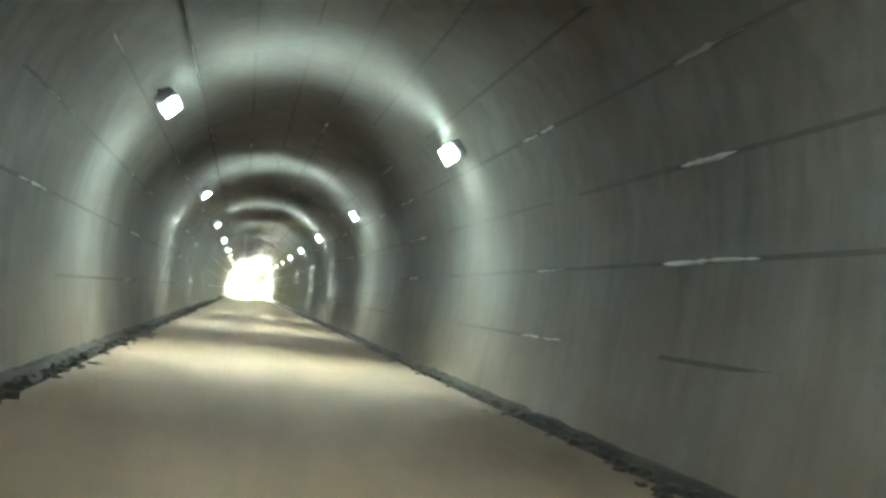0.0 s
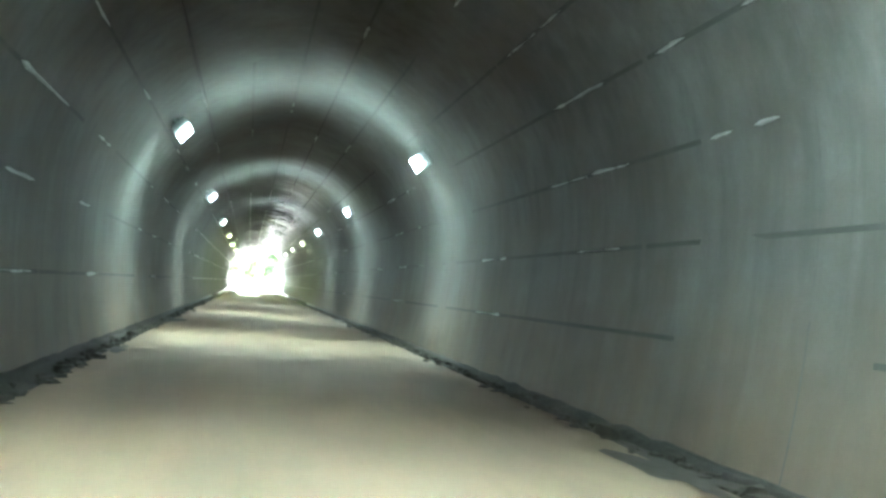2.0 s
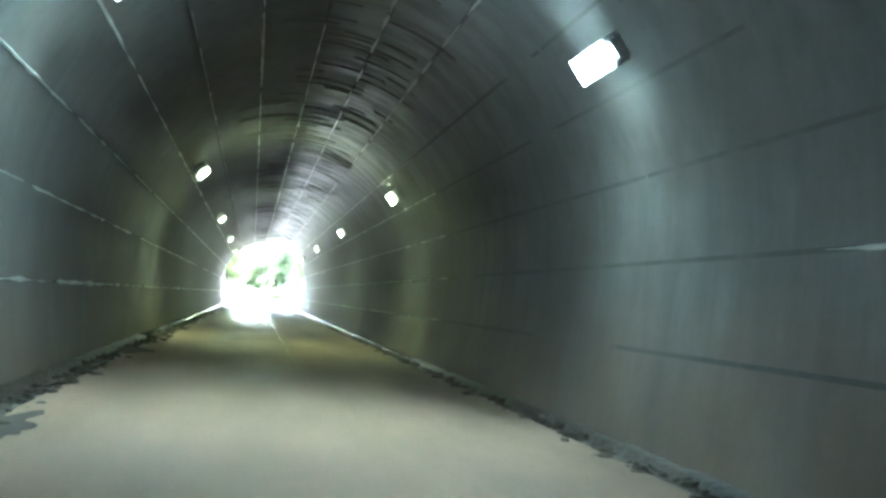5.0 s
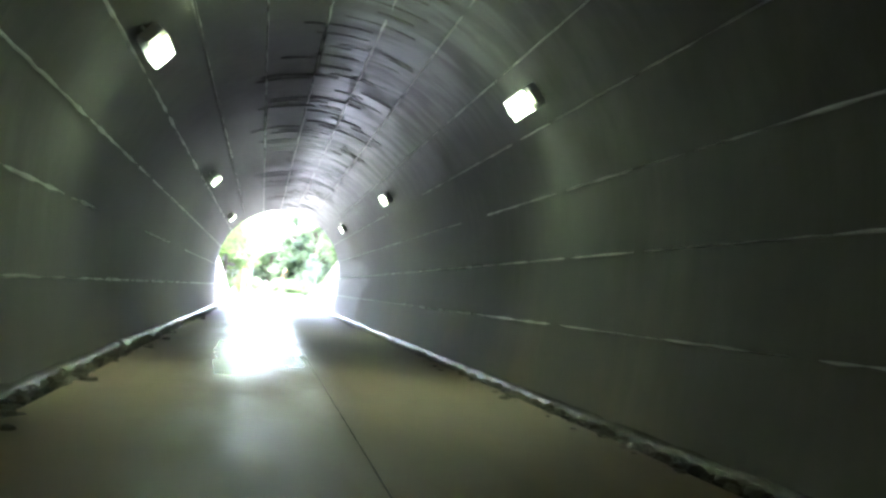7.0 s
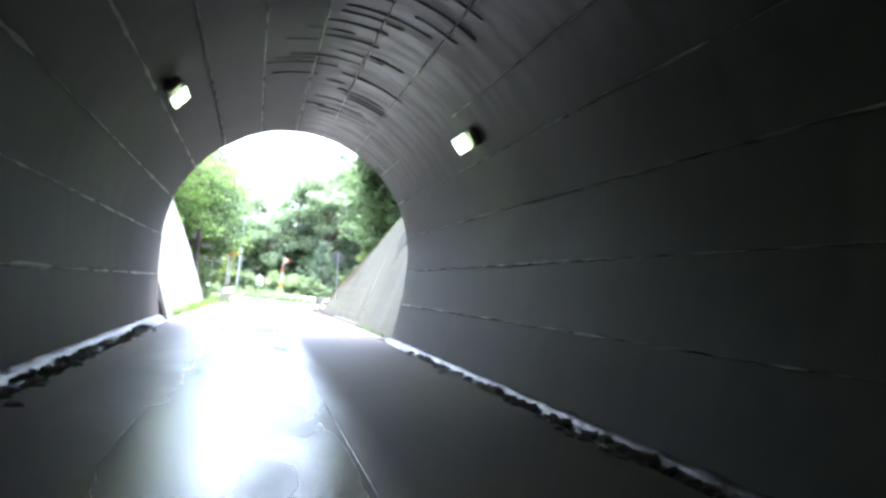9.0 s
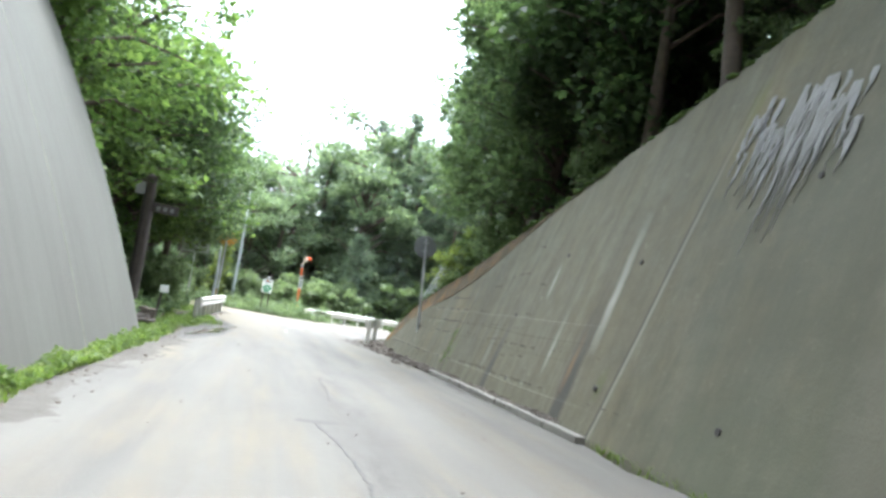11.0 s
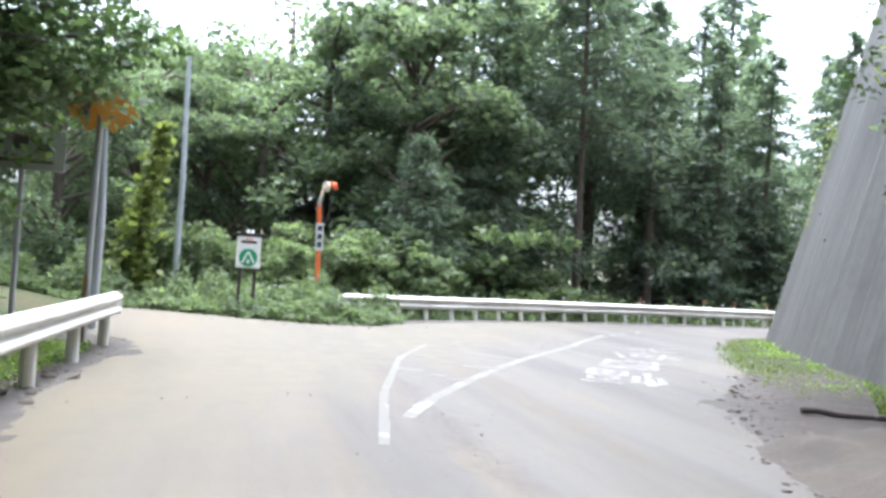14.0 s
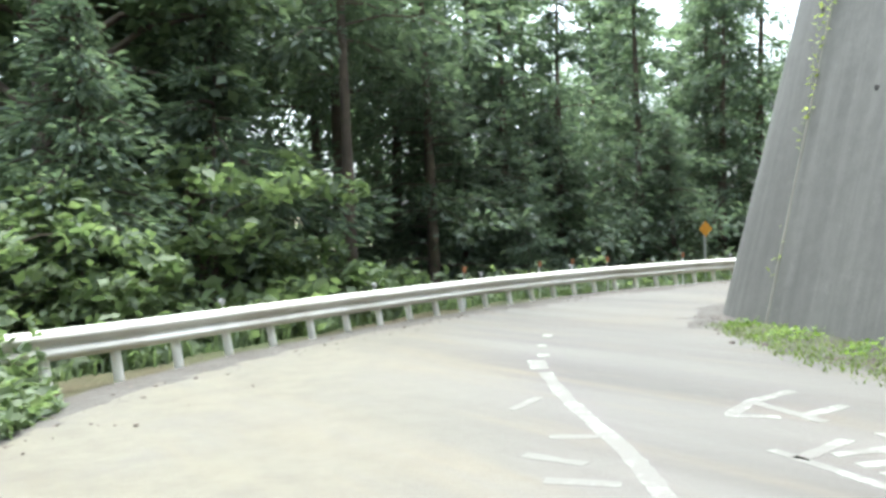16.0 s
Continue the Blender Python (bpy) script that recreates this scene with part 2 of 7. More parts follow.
def sweep_mesh(name, sections, material, smooth=False, closed=False):
    """Faces between rows of points that all hold the same number."""
    verts = [p for s in sections for p in s]
    n = len(sections[0])
    faces = []
    for i in range(len(sections) - 1):
        for k in range(n if closed else n - 1):
            j = (k + 1) % n
            faces.append((i * n + k, i * n + j, (i + 1) * n + j, (i + 1) * n + k))
    if closed:
        faces.append(tuple(range(n))[::-1])
        faces.append(tuple(range((len(sections) - 1) * n, len(sections) * n)))
    return mesh_from(name, verts, faces, material, smooth)


def smooth_step(v):
    v = np.clip(v, 0.0, 1.0)
    return v * v * (3 - 2 * v)


def road_z(y):
    """The road falls 10 cm from the tunnel's mouth to the junction."""
    return 0.1 * (1 - float(smooth_step((y - 5) / 15)))


def interp(table, v):
    return float(np.interp(v, [a for a, _ in table], [b for _, b in table]))


def along(points, step):
    """Places every step metres along a line of points, with the heading."""
    pts = [Vector((*p, 0.0)[:3]) for p in points]
    out, left = [], 0.0
    for a, b in zip(pts, pts[1:]):
        d = (b - a).length
        s = left
        while s <= d:
            out.append((a.lerp(b, s / d), math.atan2(b.y - a.y, b.x - a.x)))
            s += step
        left = s - d
    return out


def spline(points, n=8):
    """A smooth line through the points (Catmull-Rom)."""
    p = [Vector((*q, 0.0)[:3]) for q in points]
    p = [2 * p[0] - p[1]] + p + [2 * p[-1] - p[-2]]
    out = []
    for i in range(1, len(p) - 2):
        for k in range(n):
            t = k / n
            a, b, c, d = p[i - 1], p[i], p[i + 1], p[i + 2]
            out.append(0.5 * (2 * b + (c - a) * t + (2 * a - 5 * b + 4 * c - d) * t * t + (3 * b - a - 3 * c + d) * t ** 3))
    return out + [p[-2]]


def leaf_cloud(name, centres, size, material, flat=0.35, aspect=0.55, seed=1, droop=None):
    """Many small pointed leaves, each a folded quad, round the given points."""
    rng = np.random.default_rng(seed)
    n = len(centres)
    d = rng.normal(size=(n, 3))
    if droop is not None:
        d = d * 0.55 + droop
    d[:, 2] *= 0.6
    d /= np.linalg.norm(d, axis=1)[:, None]
    up = rng.normal(size=(n, 3)) * flat + np.array([0, 0, 1.0])
    s = np.cross(d, up)
    s /= np.linalg.norm(s, axis=1)[:, None] + 1e-9
    nn = np.cross(s, d)
    ln = size * rng.uniform(0.6, 1.35, n)[:, None]
    c = np.asarray(centres)
    a, b = c - d * ln * 0.5, c + d * ln * 0.5
    l, r = c - s * ln * aspect * 0.5 + nn * ln * 0.10, c + s * ln * aspect * 0.5 + nn * ln * 0.10
    verts = np.stack([a, r, b, l], 1).reshape(-1, 3)
    me = bpy.data.meshes.new(name)
    me.vertices.add(4 * n)
    me.vertices.foreach_set("co", verts.ravel())
    me.loops.add(6 * n)
    idx = (np.arange(n)[:, None] * 4 + np.array([0, 1, 2, 0, 2, 3])).ravel()
    me.loops.foreach_set("vertex_index", idx.astype(np.int32))
    me.polygons.add(2 * n)
    me.polygons.foreach_set("loop_start", (np.arange(2 * n) * 3).astype(np.int32))
    me.polygons.foreach_set("loop_total", np.full(2 * n, 3, np.int32))
    me.materials.append(material)
    me.update(calc_edges=True)
    return me

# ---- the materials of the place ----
M_LINING = concrete("tunnel_concrete", (0.115, 0.115, 0.105), (0.062, 0.06, 0.053), 1.0, 0.8, (0.10, 0.077, 0.048), 0.4, (-80, -28), mud=(0.15, 0.10, 0.06), sheen_film=((0.825, 2.24), (58.0, 90.0), (-84, -66)))
M_LIME = simple("lime_crust", (0.42, 0.42, 0.40), (0.15, 0.15, 0.14), 1.2, 0.6, bumps=0.5)
M_WALL = concrete("retaining_concrete", (0.136, 0.127, 0.083), (0.092, 0.085, 0.054), 1.0, 0.85, (0.135, 0.114, 0.056), 0.55, flow="y", blotch=0.4,
                 # first band: olive algae, and shade at the mouth end put into colour
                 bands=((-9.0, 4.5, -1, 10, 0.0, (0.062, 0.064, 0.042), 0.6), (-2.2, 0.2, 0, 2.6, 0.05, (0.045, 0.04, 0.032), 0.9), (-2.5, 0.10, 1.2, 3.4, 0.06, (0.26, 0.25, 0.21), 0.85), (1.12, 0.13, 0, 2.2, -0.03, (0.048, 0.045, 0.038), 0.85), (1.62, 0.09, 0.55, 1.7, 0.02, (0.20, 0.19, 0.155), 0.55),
                        (4.9, 0.45, 1.1, 2.9, 0.1, (0.17, 0.125, 0.055), 0.32), (4.25, 0.12, 0.4, 2.7, 0.0, (0.15, 0.11, 0.05), 0.4), (6.3, 0.3, 0.2, 2.4, 0.1, (0.16, 0.125, 0.06), 0.32), (0.02, 0.05, 2.0, 2.75, 0.0, (0.26, 0.255, 0.22), 0.9), (-1.2, 0.06, 0.8, 2.0, 0.05, (0.24, 0.23, 0.19), 0.85), (-2.05, 0.06, 0.6, 1.8, 0.0, (0.17, 0.105, 0.04), 0.6), (-3.04, 0.10, 0.75, 1.35, 0.0, (0.07, 0.085, 0.022), 0.8), (-3.75, 0.13, 4.2, 5.2, 0.0, (0.075, 0.09, 0.025), 0.8), (-6.0, 1.3, -1, 1.9, 0.0, (0.085, 0.09, 0.055), 0.55),
                        (-3.33, 0.03, 0, 5.6, -0.09, (0.19, 0.175, 0.14), 0.7), (4.05, 0.028, 0, 2.7, 0.0, (0.045, 0.035, 0.02), 0.85), (3.9, 0.10, 0.3, 1.3, 0.0, (0.075, 0.095, 0.025), 0.8), (-3.26, 0.025, 0, 5.6, -0.09, (0.05, 0.045, 0.035), 0.8), (-3.5, 0.3, 3.5, 5.8, -0.1, (0.17, 0.135, 0.06), 0.4), (-7.5, 0.5, 0, 5.5, 0.1, (0.12, 0.11, 0.08), 0.4)))
M_WALL_L = concrete("smooth_concrete", (0.085, 0.083, 0.069), (0.066, 0.064, 0.053), 0.6, 0.85, (0.11, 0.10, 0.085), 0.3, ribs=0.02, flow="y")
M_WALL_TALL = concrete("tall_wall_concrete", (0.112, 0.109, 0.096), (0.070, 0.068, 0.060), 0.8, 0.88, (0.15, 0.147, 0.132), 0.45, ribs=0.17, flow="along", blotch=0.32)


def lichen_material():
    """Top course: orange lichen in patches, brown and grey between, more of it away from the mouth."""
    m, nt, b = mat("lichen_course", 0.92, 0.0, 0.3)
    v = coords(nt)
    big = noise_fac(nt, v, 1.6, 7.0, 0.75, 0.45, 0.62)
    mid = noise_fac(nt, v, 4.5, 6.0, 0.7)
    fine = noise_fac(nt, v, 40.0, 4.0)
    c = mix(nt, mid, (0.120, 0.088, 0.044), (0.055, 0.047, 0.026))
    c = mix(nt, times(nt, times(nt, big, axis(nt, "Y", 0, 7)), 0.85), c, (0.215, 0.115, 0.032))
    c = mix(nt, times(nt, noise_fac(nt, v, 2.2, 5.0, 0.7, 0.55, 0.75), 0.6), c, (0.065, 0.062, 0.028))
    c = mix(nt, times(nt, fine, 0.3), c, (0.04, 0.035, 0.025))
    nt.links.new(c, b.inputs["Base Color"])
    bump(nt, b, times(nt, mid, fine, "ADD"), 0.6, 0.02)
    return m


M_COPING = lichen_material()
M_PALE = simple("leached_lime", (0.215, 0.212, 0.195), (0.145, 0.14, 0.118), 3.0, 0.8, bumps=0.3)
M_SOOT = simple("sooty_joint", (0.030, 0.028, 0.024), (0.055, 0.05, 0.042), 3.0, 0.8)
M_DIMSTAIN = simple("board_stain", (0.055, 0.052, 0.046), (0.09, 0.085, 0.075), 3.0, 0.8)
M_DARKSTAIN = simple("seep_stain", (0.10, 0.095, 0.075), (0.19, 0.18, 0.14), 3.0, 0.6)
M_SEAM = simple("crumbled_seam", (0.028, 0.024, 0.016), (0.062, 0.052, 0.032), 7.0, 0.95, bumps=0.5)
M_LIT_LIP_SPALL = simple("lit_lip_spall", (0.185, 0.175, 0.125), (0.135, 0.125, 0.085), 5.0, 0.9, bumps=0.5)
M_MOSS = simple("moss", (0.10, 0.16, 0.03), (0.05, 0.09, 0.02), 9.0, 0.95, bumps=0.8)
M_HOLE = simple("drain_pipe", (0.03, 0.03, 0.03), (0.06, 0.05, 0.04), 9.0, 0.8)
M_STEEL = simple("galvanised_steel", (0.45, 0.46, 0.45), (0.34, 0.34, 0.33), 3.0, 0.45, 0.35, 0.1)
M_RAILPAINT = simple("white_rail_paint", (0.72, 0.71, 0.66), (0.48, 0.45, 0.38), 1.5, 0.5, 0.0, 0.15)
M_DARKSTEEL = simple("dark_steel", (0.07, 0.07, 0.065), (0.12, 0.10, 0.08), 5.0, 0.55, 0.5)
M_ORANGE = simple("orange_paint", (0.75, 0.16, 0.03), (0.60, 0.11, 0.02), 4.0, 0.5)
M_WHITE = simple("white_paint", (0.80, 0.80, 0.78), (0.66, 0.66, 0.62), 5.0, 0.6)


def road_paint(name, worn):
    """White road paint, worn through to the asphalt in places."""
    m, nt, b = mat(name, 0.75, 0.0, 0.35)
    v = coords(nt)
    c = mix(nt, noise_fac(nt, v, 2.6, 6.0, 0.75, worn, worn + 0.2), (0.29, 0.286, 0.268), (0.106, 0.098, 0.084))
    c = mix(nt, times(nt, noise_fac(nt, v, 11.0, 5.0, 0.75, worn + 0.1, worn + 0.32), 0.55), c, (0.106, 0.098, 0.084))
    c = mix(nt, times(nt, noise_fac(nt, v, 30.0, 4.0, 0.7, 0.5, 0.7), 0.5), c, (0.11, 0.105, 0.10))
    nt.links.new(c, b.inputs["Base Color"])
    bump(nt, b, noise_fac(nt, v, 50.0, 4.0), 0.3, 0.005)
    return m


M_ROADPAINT = road_paint("road_paint", 0.33)
M_OLDPAINT = road_paint("faded_road_paint", 0.285)
M_GONEPAINT = road_paint("worn_away_paint", 0.235)
M_GREEN = simple("sign_green", (0.02, 0.30, 0.12), (0.02, 0.24, 0.10), 5.0, 0.5)
M_YELLOW = simple("sign_yellow", (0.52, 0.25, 0.02), (0.42, 0.19, 0.02), 5.0, 0.5)
M_BLACK = simple("black_paint", (0.02, 0.02, 0.02), (0.04, 0.04, 0.04), 5.0, 0.5)
M_GREY = simple("sign_back", (0.34, 0.34, 0.34), (0.27, 0.27, 0.27), 5.0, 0.55, 0.4)
M_SIGNBACK = simple("weathered_sign_back", (0.20, 0.205, 0.20), (0.14, 0.145, 0.14), 5.0, 0.6, 0.2)
M_WOOD = simple("weathered_wood", (0.058, 0.044, 0.034), (0.032, 0.026, 0.021), 6.0, 0.85, bumps=0.6)
M_BARK = simple("bark", (0.13, 0.10, 0.075), (0.06, 0.05, 0.04), 3.0, 0.95, bumps=0.9, grain=30.0)
M_ROCK = simple("rock", (0.125, 0.104, 0.08), (0.055, 0.044, 0.034), 3.0, 0.9, bumps=0.7)
M_LEAF = leafy("broad_leaf", (0.175, 0.235, 0.075), (0.07, 0.115, 0.04))
M_LEAF2 = leafy("dark_leaf", (0.18, 0.23, 0.115), (0.076, 0.112, 0.062))
# bank leaves darkened in colour for the shade they stand in
M_SHADELEAF = leafy("shaded_leaf", (0.075, 0.105, 0.045), (0.035, 0.055, 0.028))
# forest leaves beyond the rail paled and blued: haze put into colour
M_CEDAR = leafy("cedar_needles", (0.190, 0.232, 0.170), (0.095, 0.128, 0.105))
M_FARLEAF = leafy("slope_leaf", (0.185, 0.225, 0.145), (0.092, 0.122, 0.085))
M_SHRUB = leafy("shrub_leaf", (0.185, 0.225, 0.125), (0.085, 0.115, 0.063))
M_WEED = leafy("weed_leaf", (0.32, 0.36, 0.11), (0.18, 0.22, 0.07))
M_GRASS = leafy("grass_blade", (0.15, 0.19, 0.045), (0.07, 0.10, 0.025))
M_LAMP = emission("lamp_diffuser", (0.78, 1.0, 0.90), 7.0)
M_LAMP_DIM = emission("dim_lamp_diffuser", (0.86, 1.0, 0.45), 5.6)


def floor_material():
    """Muddy concrete floor, dry deep inside, wet towards the mouth; headlamp warmth is put into its tan."""
    m, nt, b = mat("tunnel_floor", 0.6, 0.0, 0.5)
    v = coords(nt)
    lanes = noise_fac(nt, coords(nt, (1.6, 0.2, 1)), 0.8, 5.0, 0.65, 0.42, 0.7)
    big = noise_fac(nt, v, 0.5, 5.0, 0.6)
    fine = noise_fac(nt, v, 35.0, 4.0)
    c = mix(nt, big, (0.275, 0.178, 0.108), (0.205, 0.138, 0.088))
    c = mix(nt, times(nt, lanes, 0.65), c, (0.16, 0.115, 0.07))
    c = mix(nt, times(nt, fine, 0.2), c, (0.14, 0.12, 0.09))
    c = mix(nt, times(nt, axis(nt, "X", 1.3, 3.3), times(nt, noise_fac(nt, coords(nt, (1, 0.4, 1)), 0.9, 5.0, 0.65, 0.1, 0.6), 0.8)), c, (0.105, 0.072, 0.043))
    puddled = noise_fac(nt, coords(nt, (0.9, 0.35, 1)), 0.7, 2.5, 0.5, 0.15, 0.75)
    wet = times(nt, axis(nt, "Y", -75, -30), times(nt, puddled, axis(nt, "Y", -55, -28), "MAXIMUM"))
    low_side = nt.nodes.new("ShaderNodeMapRange")
    low_side.inputs["To Min"].default_value, low_side.inputs["To Max"].default_value = 0.10, 1.0
    ragged_side = noise_fac(nt, coords(nt, (1.2, 0.4, 1)), 0.9, 3.0, 0.5, 0.0, 0.58)
    nt.links.new(times(nt, times(nt, axis(nt, "X", 1.25, 0.75), axis(nt, "X", -1.5, -0.5)), ragged_side), low_side.inputs["Value"])
    wet = times(nt, wet, low_side.outputs[0])
    # wet darkening and the dimness near the mouth, both put into the colour
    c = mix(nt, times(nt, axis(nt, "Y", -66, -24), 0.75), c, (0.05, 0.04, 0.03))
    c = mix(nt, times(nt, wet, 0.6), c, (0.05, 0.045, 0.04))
    nt.links.new(c, b.inputs["Base Color"])
    r = nt.nodes.new("ShaderNodeMapRange")
    r.inputs["To Min"].default_value, r.inputs["To Max"].default_value = 0.75, 0.11
    nt.links.new(wet, r.inputs["Value"])
    nt.links.new(r.outputs[0], b.inputs["Roughness"])
    bump(nt, b, times(nt, big, fine, "ADD"), 0.15, 0.01)
    return m


def road_material():
    """Pale worn asphalt: wheel tracks, long sandy streaks, sand spread outside the bend, specks."""
    m, nt, b = mat("worn_asphalt", 0.85, 0.0, 0.35)
    v = coords(nt)
    big = noise_fac(nt, v, 0.25, 5.0, 0.6)
    track = noise_fac(nt, coords(nt, (1.1, 0.09, 1)), 1.0, 4.0, 0.6, 0.4, 0.66)
    mid = noise_fac(nt, v, 3.2, 6.0, 0.7, 0.4, 0.65)
    fine = noise_fac(nt, v, 55.0, 4.0)
    c = mix(nt, big, (0.108, 0.099, 0.084), (0.086, 0.079, 0.068))
    c = mix(nt, times(nt, track, 0.75), c, (0.055, 0.05, 0.043))
    streak = times(nt, noise_fac(nt, coords(nt, (1.5, 0.12, 1)), 1.3, 6.0, 0.7, 0.47, 0.68), noise_fac(nt, v, 0.33, 4.0, 0.6, 0.35, 0.6))
    c = mix(nt, times(nt, streak, 0.8), c, (0.125, 0.10, 0.062))
    # dirt dragged along the wheel paths, thickest down the middle of the cutting
    sx = nt.nodes.new("ShaderNodeSeparateXYZ")
    nt.links.new(nt.nodes.new("ShaderNodeTexCoord").outputs["Object"], sx.inputs[0])
    wave = noise_fac(nt, coords(nt, (0.4, 0.35, 1)), 1.0, 5.0, 0.7, 0.2, 0.8)
    for x0, slope, half, amount, colour in ((0.95, 0.033, 0.32, 0.75, (0.052, 0.046, 0.04)), (2.55, 0.015, 0.4, 0.6, (0.092, 0.074, 0.045)), (-0.35, 0.03, 0.25, 0.4, (0.075, 0.065, 0.05))):
        off = times(nt, times(nt, sx.outputs[0], times(nt, sx.outputs[1], slope), "SUBTRACT"), x0, "SUBTRACT")
        off = times(nt, off, times(nt, times(nt, wave, 0.5, "SUBTRACT"), 0.8), "ADD")
        ab = nt.nodes.new("ShaderNodeMath")
        ab.operation = "ABSOLUTE"
        nt.links.new(off, ab.inputs[0])
        near = nt.nodes.new("ShaderNodeMapRange")
        near.inputs["From Min"].default_value, near.inputs["From Max"].default_value = half, half * 0.15
        nt.links.new(ab.outputs[0], near.inputs["Value"])
        torn = noise_fac(nt, coords(nt, (1.4, 0.5, 1)), 2.2, 7.0, 0.8, 0.36, 0.62)
        c = mix(nt, times(nt, times(nt, near.outputs[0], torn), amount), c, colour)
    # sand lies outside the line of the bend
    tc = nt.nodes.new("ShaderNodeTexCoord")
    dot = nt.nodes.new("ShaderNodeVectorMath")
    dot.operation = "DOT_PRODUCT"
    nt.links.new(tc.outputs["Object"], dot.inputs[0])
    dot.inputs[1].default_value = (-0.81, 0.586, 0)
    far = nt.nodes.new("ShaderNodeMapRange")
    far.inputs["From Min"].default_value, far.inputs["From Max"].default_value = 14.7, 16.9
    nt.links.new(dot.outputs["Value"], far.inputs["Value"])
    sand = times(nt, far.outputs[0], noise_fac(nt, v, 0.6, 7.0, 0.75, 0.2, 0.52))
    c = mix(nt, times(nt, sand, 0.75), c, mix(nt, mid, (0.120, 0.107, 0.073), (0.092, 0.081, 0.056)))
    # brown dust trodden along the verge before the junction
    dust = times(nt, times(nt, axis(nt, "X", 1.5, -0.9), axis(nt, "Y", 16, 22)), noise_fac(nt, coords(nt, (1.2, 0.35, 1)), 1.1, 6.0, 0.7, 0.25, 0.6))
    c = mix(nt, times(nt, dust, 0.85), c, (0.118, 0.097, 0.061))
    spots = noise_fac(nt, v, 1.7, 6.0, 0.7, 0.62, 0.75)
    c = mix(nt, times(nt, spots, 0.4), c, (0.085, 0.07, 0.05))
    specks = noise_fac(nt, v, 9.0, 3.0, 0.8, 0.68, 0.74)
    c = mix(nt, times(nt, specks, 0.5), c, (0.05, 0.045, 0.04))
    c = mix(nt, times(nt, fine, 0.22), c, (0.065, 0.063, 0.06))
    nt.links.new(c, b.inputs["Base Color"])
    bump(nt, b, times(nt, fine, mid, "ADD"), 0.35, 0.006)
    return m


def ground_material():
    m, nt, b = mat("forest_floor", 0.95, 0.0, 0.2)
    v = coords(nt)
    big = noise_fac(nt, v, 0.35, 6.0, 0.65)
    fine = noise_fac(nt, v, 14.0, 5.0)
    c = mix(nt, big, (0.10, 0.075, 0.045), (0.055, 0.075, 0.025))
    c = mix(nt, times(nt, fine, 0.5), c, (0.035, 0.03, 0.02))
    nt.links.new(c, b.inputs["Base Color"])
    bump(nt, b, fine, 0.8, 0.05)
    return m


M_FLOOR, M_ROAD, M_GROUND = floor_material(), road_material(), ground_material()


def gutter_material():
    """Dark silted gutter, running wet towards the mouth."""
    m, nt, b = mat("wet_gutter", 0.7, 0.0, 0.5)
    v = coords(nt)
    big = noise_fac(nt, v, 1.5)
    c = mix(nt, big, (0.013, 0.011, 0.008), (0.042, 0.034, 0.022))
    nt.links.new(c, b.inputs["Base Color"])
    r = nt.nodes.new("ShaderNodeMapRange")
    r.inputs["To Min"].default_value, r.inputs["To Max"].default_value = 0.8, 0.2
    nt.links.new(axis(nt, "Y", -72, -45), r.inputs["Value"])
    nt.links.new(r.outputs[0], b.inputs["Roughness"])
    bump(nt, b, noise_fac(nt, v, 9.0), 0.6, 0.03)
    return m


M_GUTTER = gutter_material()
M_DAMP = simple("damp_asphalt", (0.043, 0.039, 0.034), (0.064, 0.059, 0.05), 1.6, 0.7, spec=0.25)


def silt_material():
    """Brown silt and gravel; where it lies thin the asphalt shows through."""
    m, nt, b = mat("silt", 0.92, 0.0, 0.3)
    v = coords(nt)
    at = nt.nodes.new("ShaderNodeAttribute")
    at.attribute_name = "cover"
    thick = nt.nodes.new("ShaderNodeMapRange")
    thick.inputs["From Min"].default_value, thick.inputs["From Max"].default_value = 0.001, 0.025
    mid = noise_fac(nt, v, 5.0, 6.0, 0.75, 0.35, 0.65)
    fine = noise_fac(nt, v, 40.0, 4.0)
    nt.links.new(times(nt, at.outputs["Fac"], times(nt, times(nt, mid, 0.5, "SUBTRACT"), 0.012), "ADD"), thick.inputs["Value"])
    c = mix(nt, noise_fac(nt, v, 1.1), (0.046, 0.039, 0.032), (0.078, 0.065, 0.05))
    c = mix(nt, times(nt, mid, 0.5), c, (0.045, 0.038, 0.032))
    c = mix(nt, thick.outputs[0], (0.082, 0.075, 0.064), c)
    c = mix(nt, times(nt, fine, 0.3), c, (0.04, 0.035, 0.03))
    nt.links.new(c, b.inputs["Base Color"])
    bump(nt, b, times(nt, mid, fine, "ADD"), 0.6, 0.015)
    return m


M_SILT = silt_material()
M_SLUDGE = simple("gutter_sludge", (0.02, 0.016, 0.011), (0.05, 0.037, 0.022), 2.0, 0.75, bumps=0.6)
M_MUD = simple("dried_mud", (0.045, 0.037, 0.027), (0.085, 0.069, 0.049), 1.3, 0.9, bumps=0.6)

# ---- the tunnel ----
TX, TZ, TR, TF = 0.825, 2.24, 3.36, 0.10      # axis, springing height, radius, floor
T0, T1 = -172.0, 0.0                          # far end and mouth


def tunnel_point(angle, r=0.0):
    """A place on the section: 0 at the right springing, 90 at the crown; below the springing the walls draw in a little."""
    a = radians(angle)
    x, z = (TR + r) * math.cos(a), (TR + r) * math.sin(a)
    if z < 0:
        z = (TR + r) * a if angle < 90 else (TR + r) * (math.pi - a)
        x = math.copysign(TR + r - 0.0505 * z * z, math.cos(a))
    return TX + x, TZ + z


FOOT = -math.degrees((TZ - TF + 0.3) / TR)
ANGLES = [FOOT + (180 - 2 * FOOT) * k / 72 for k in range(73)]


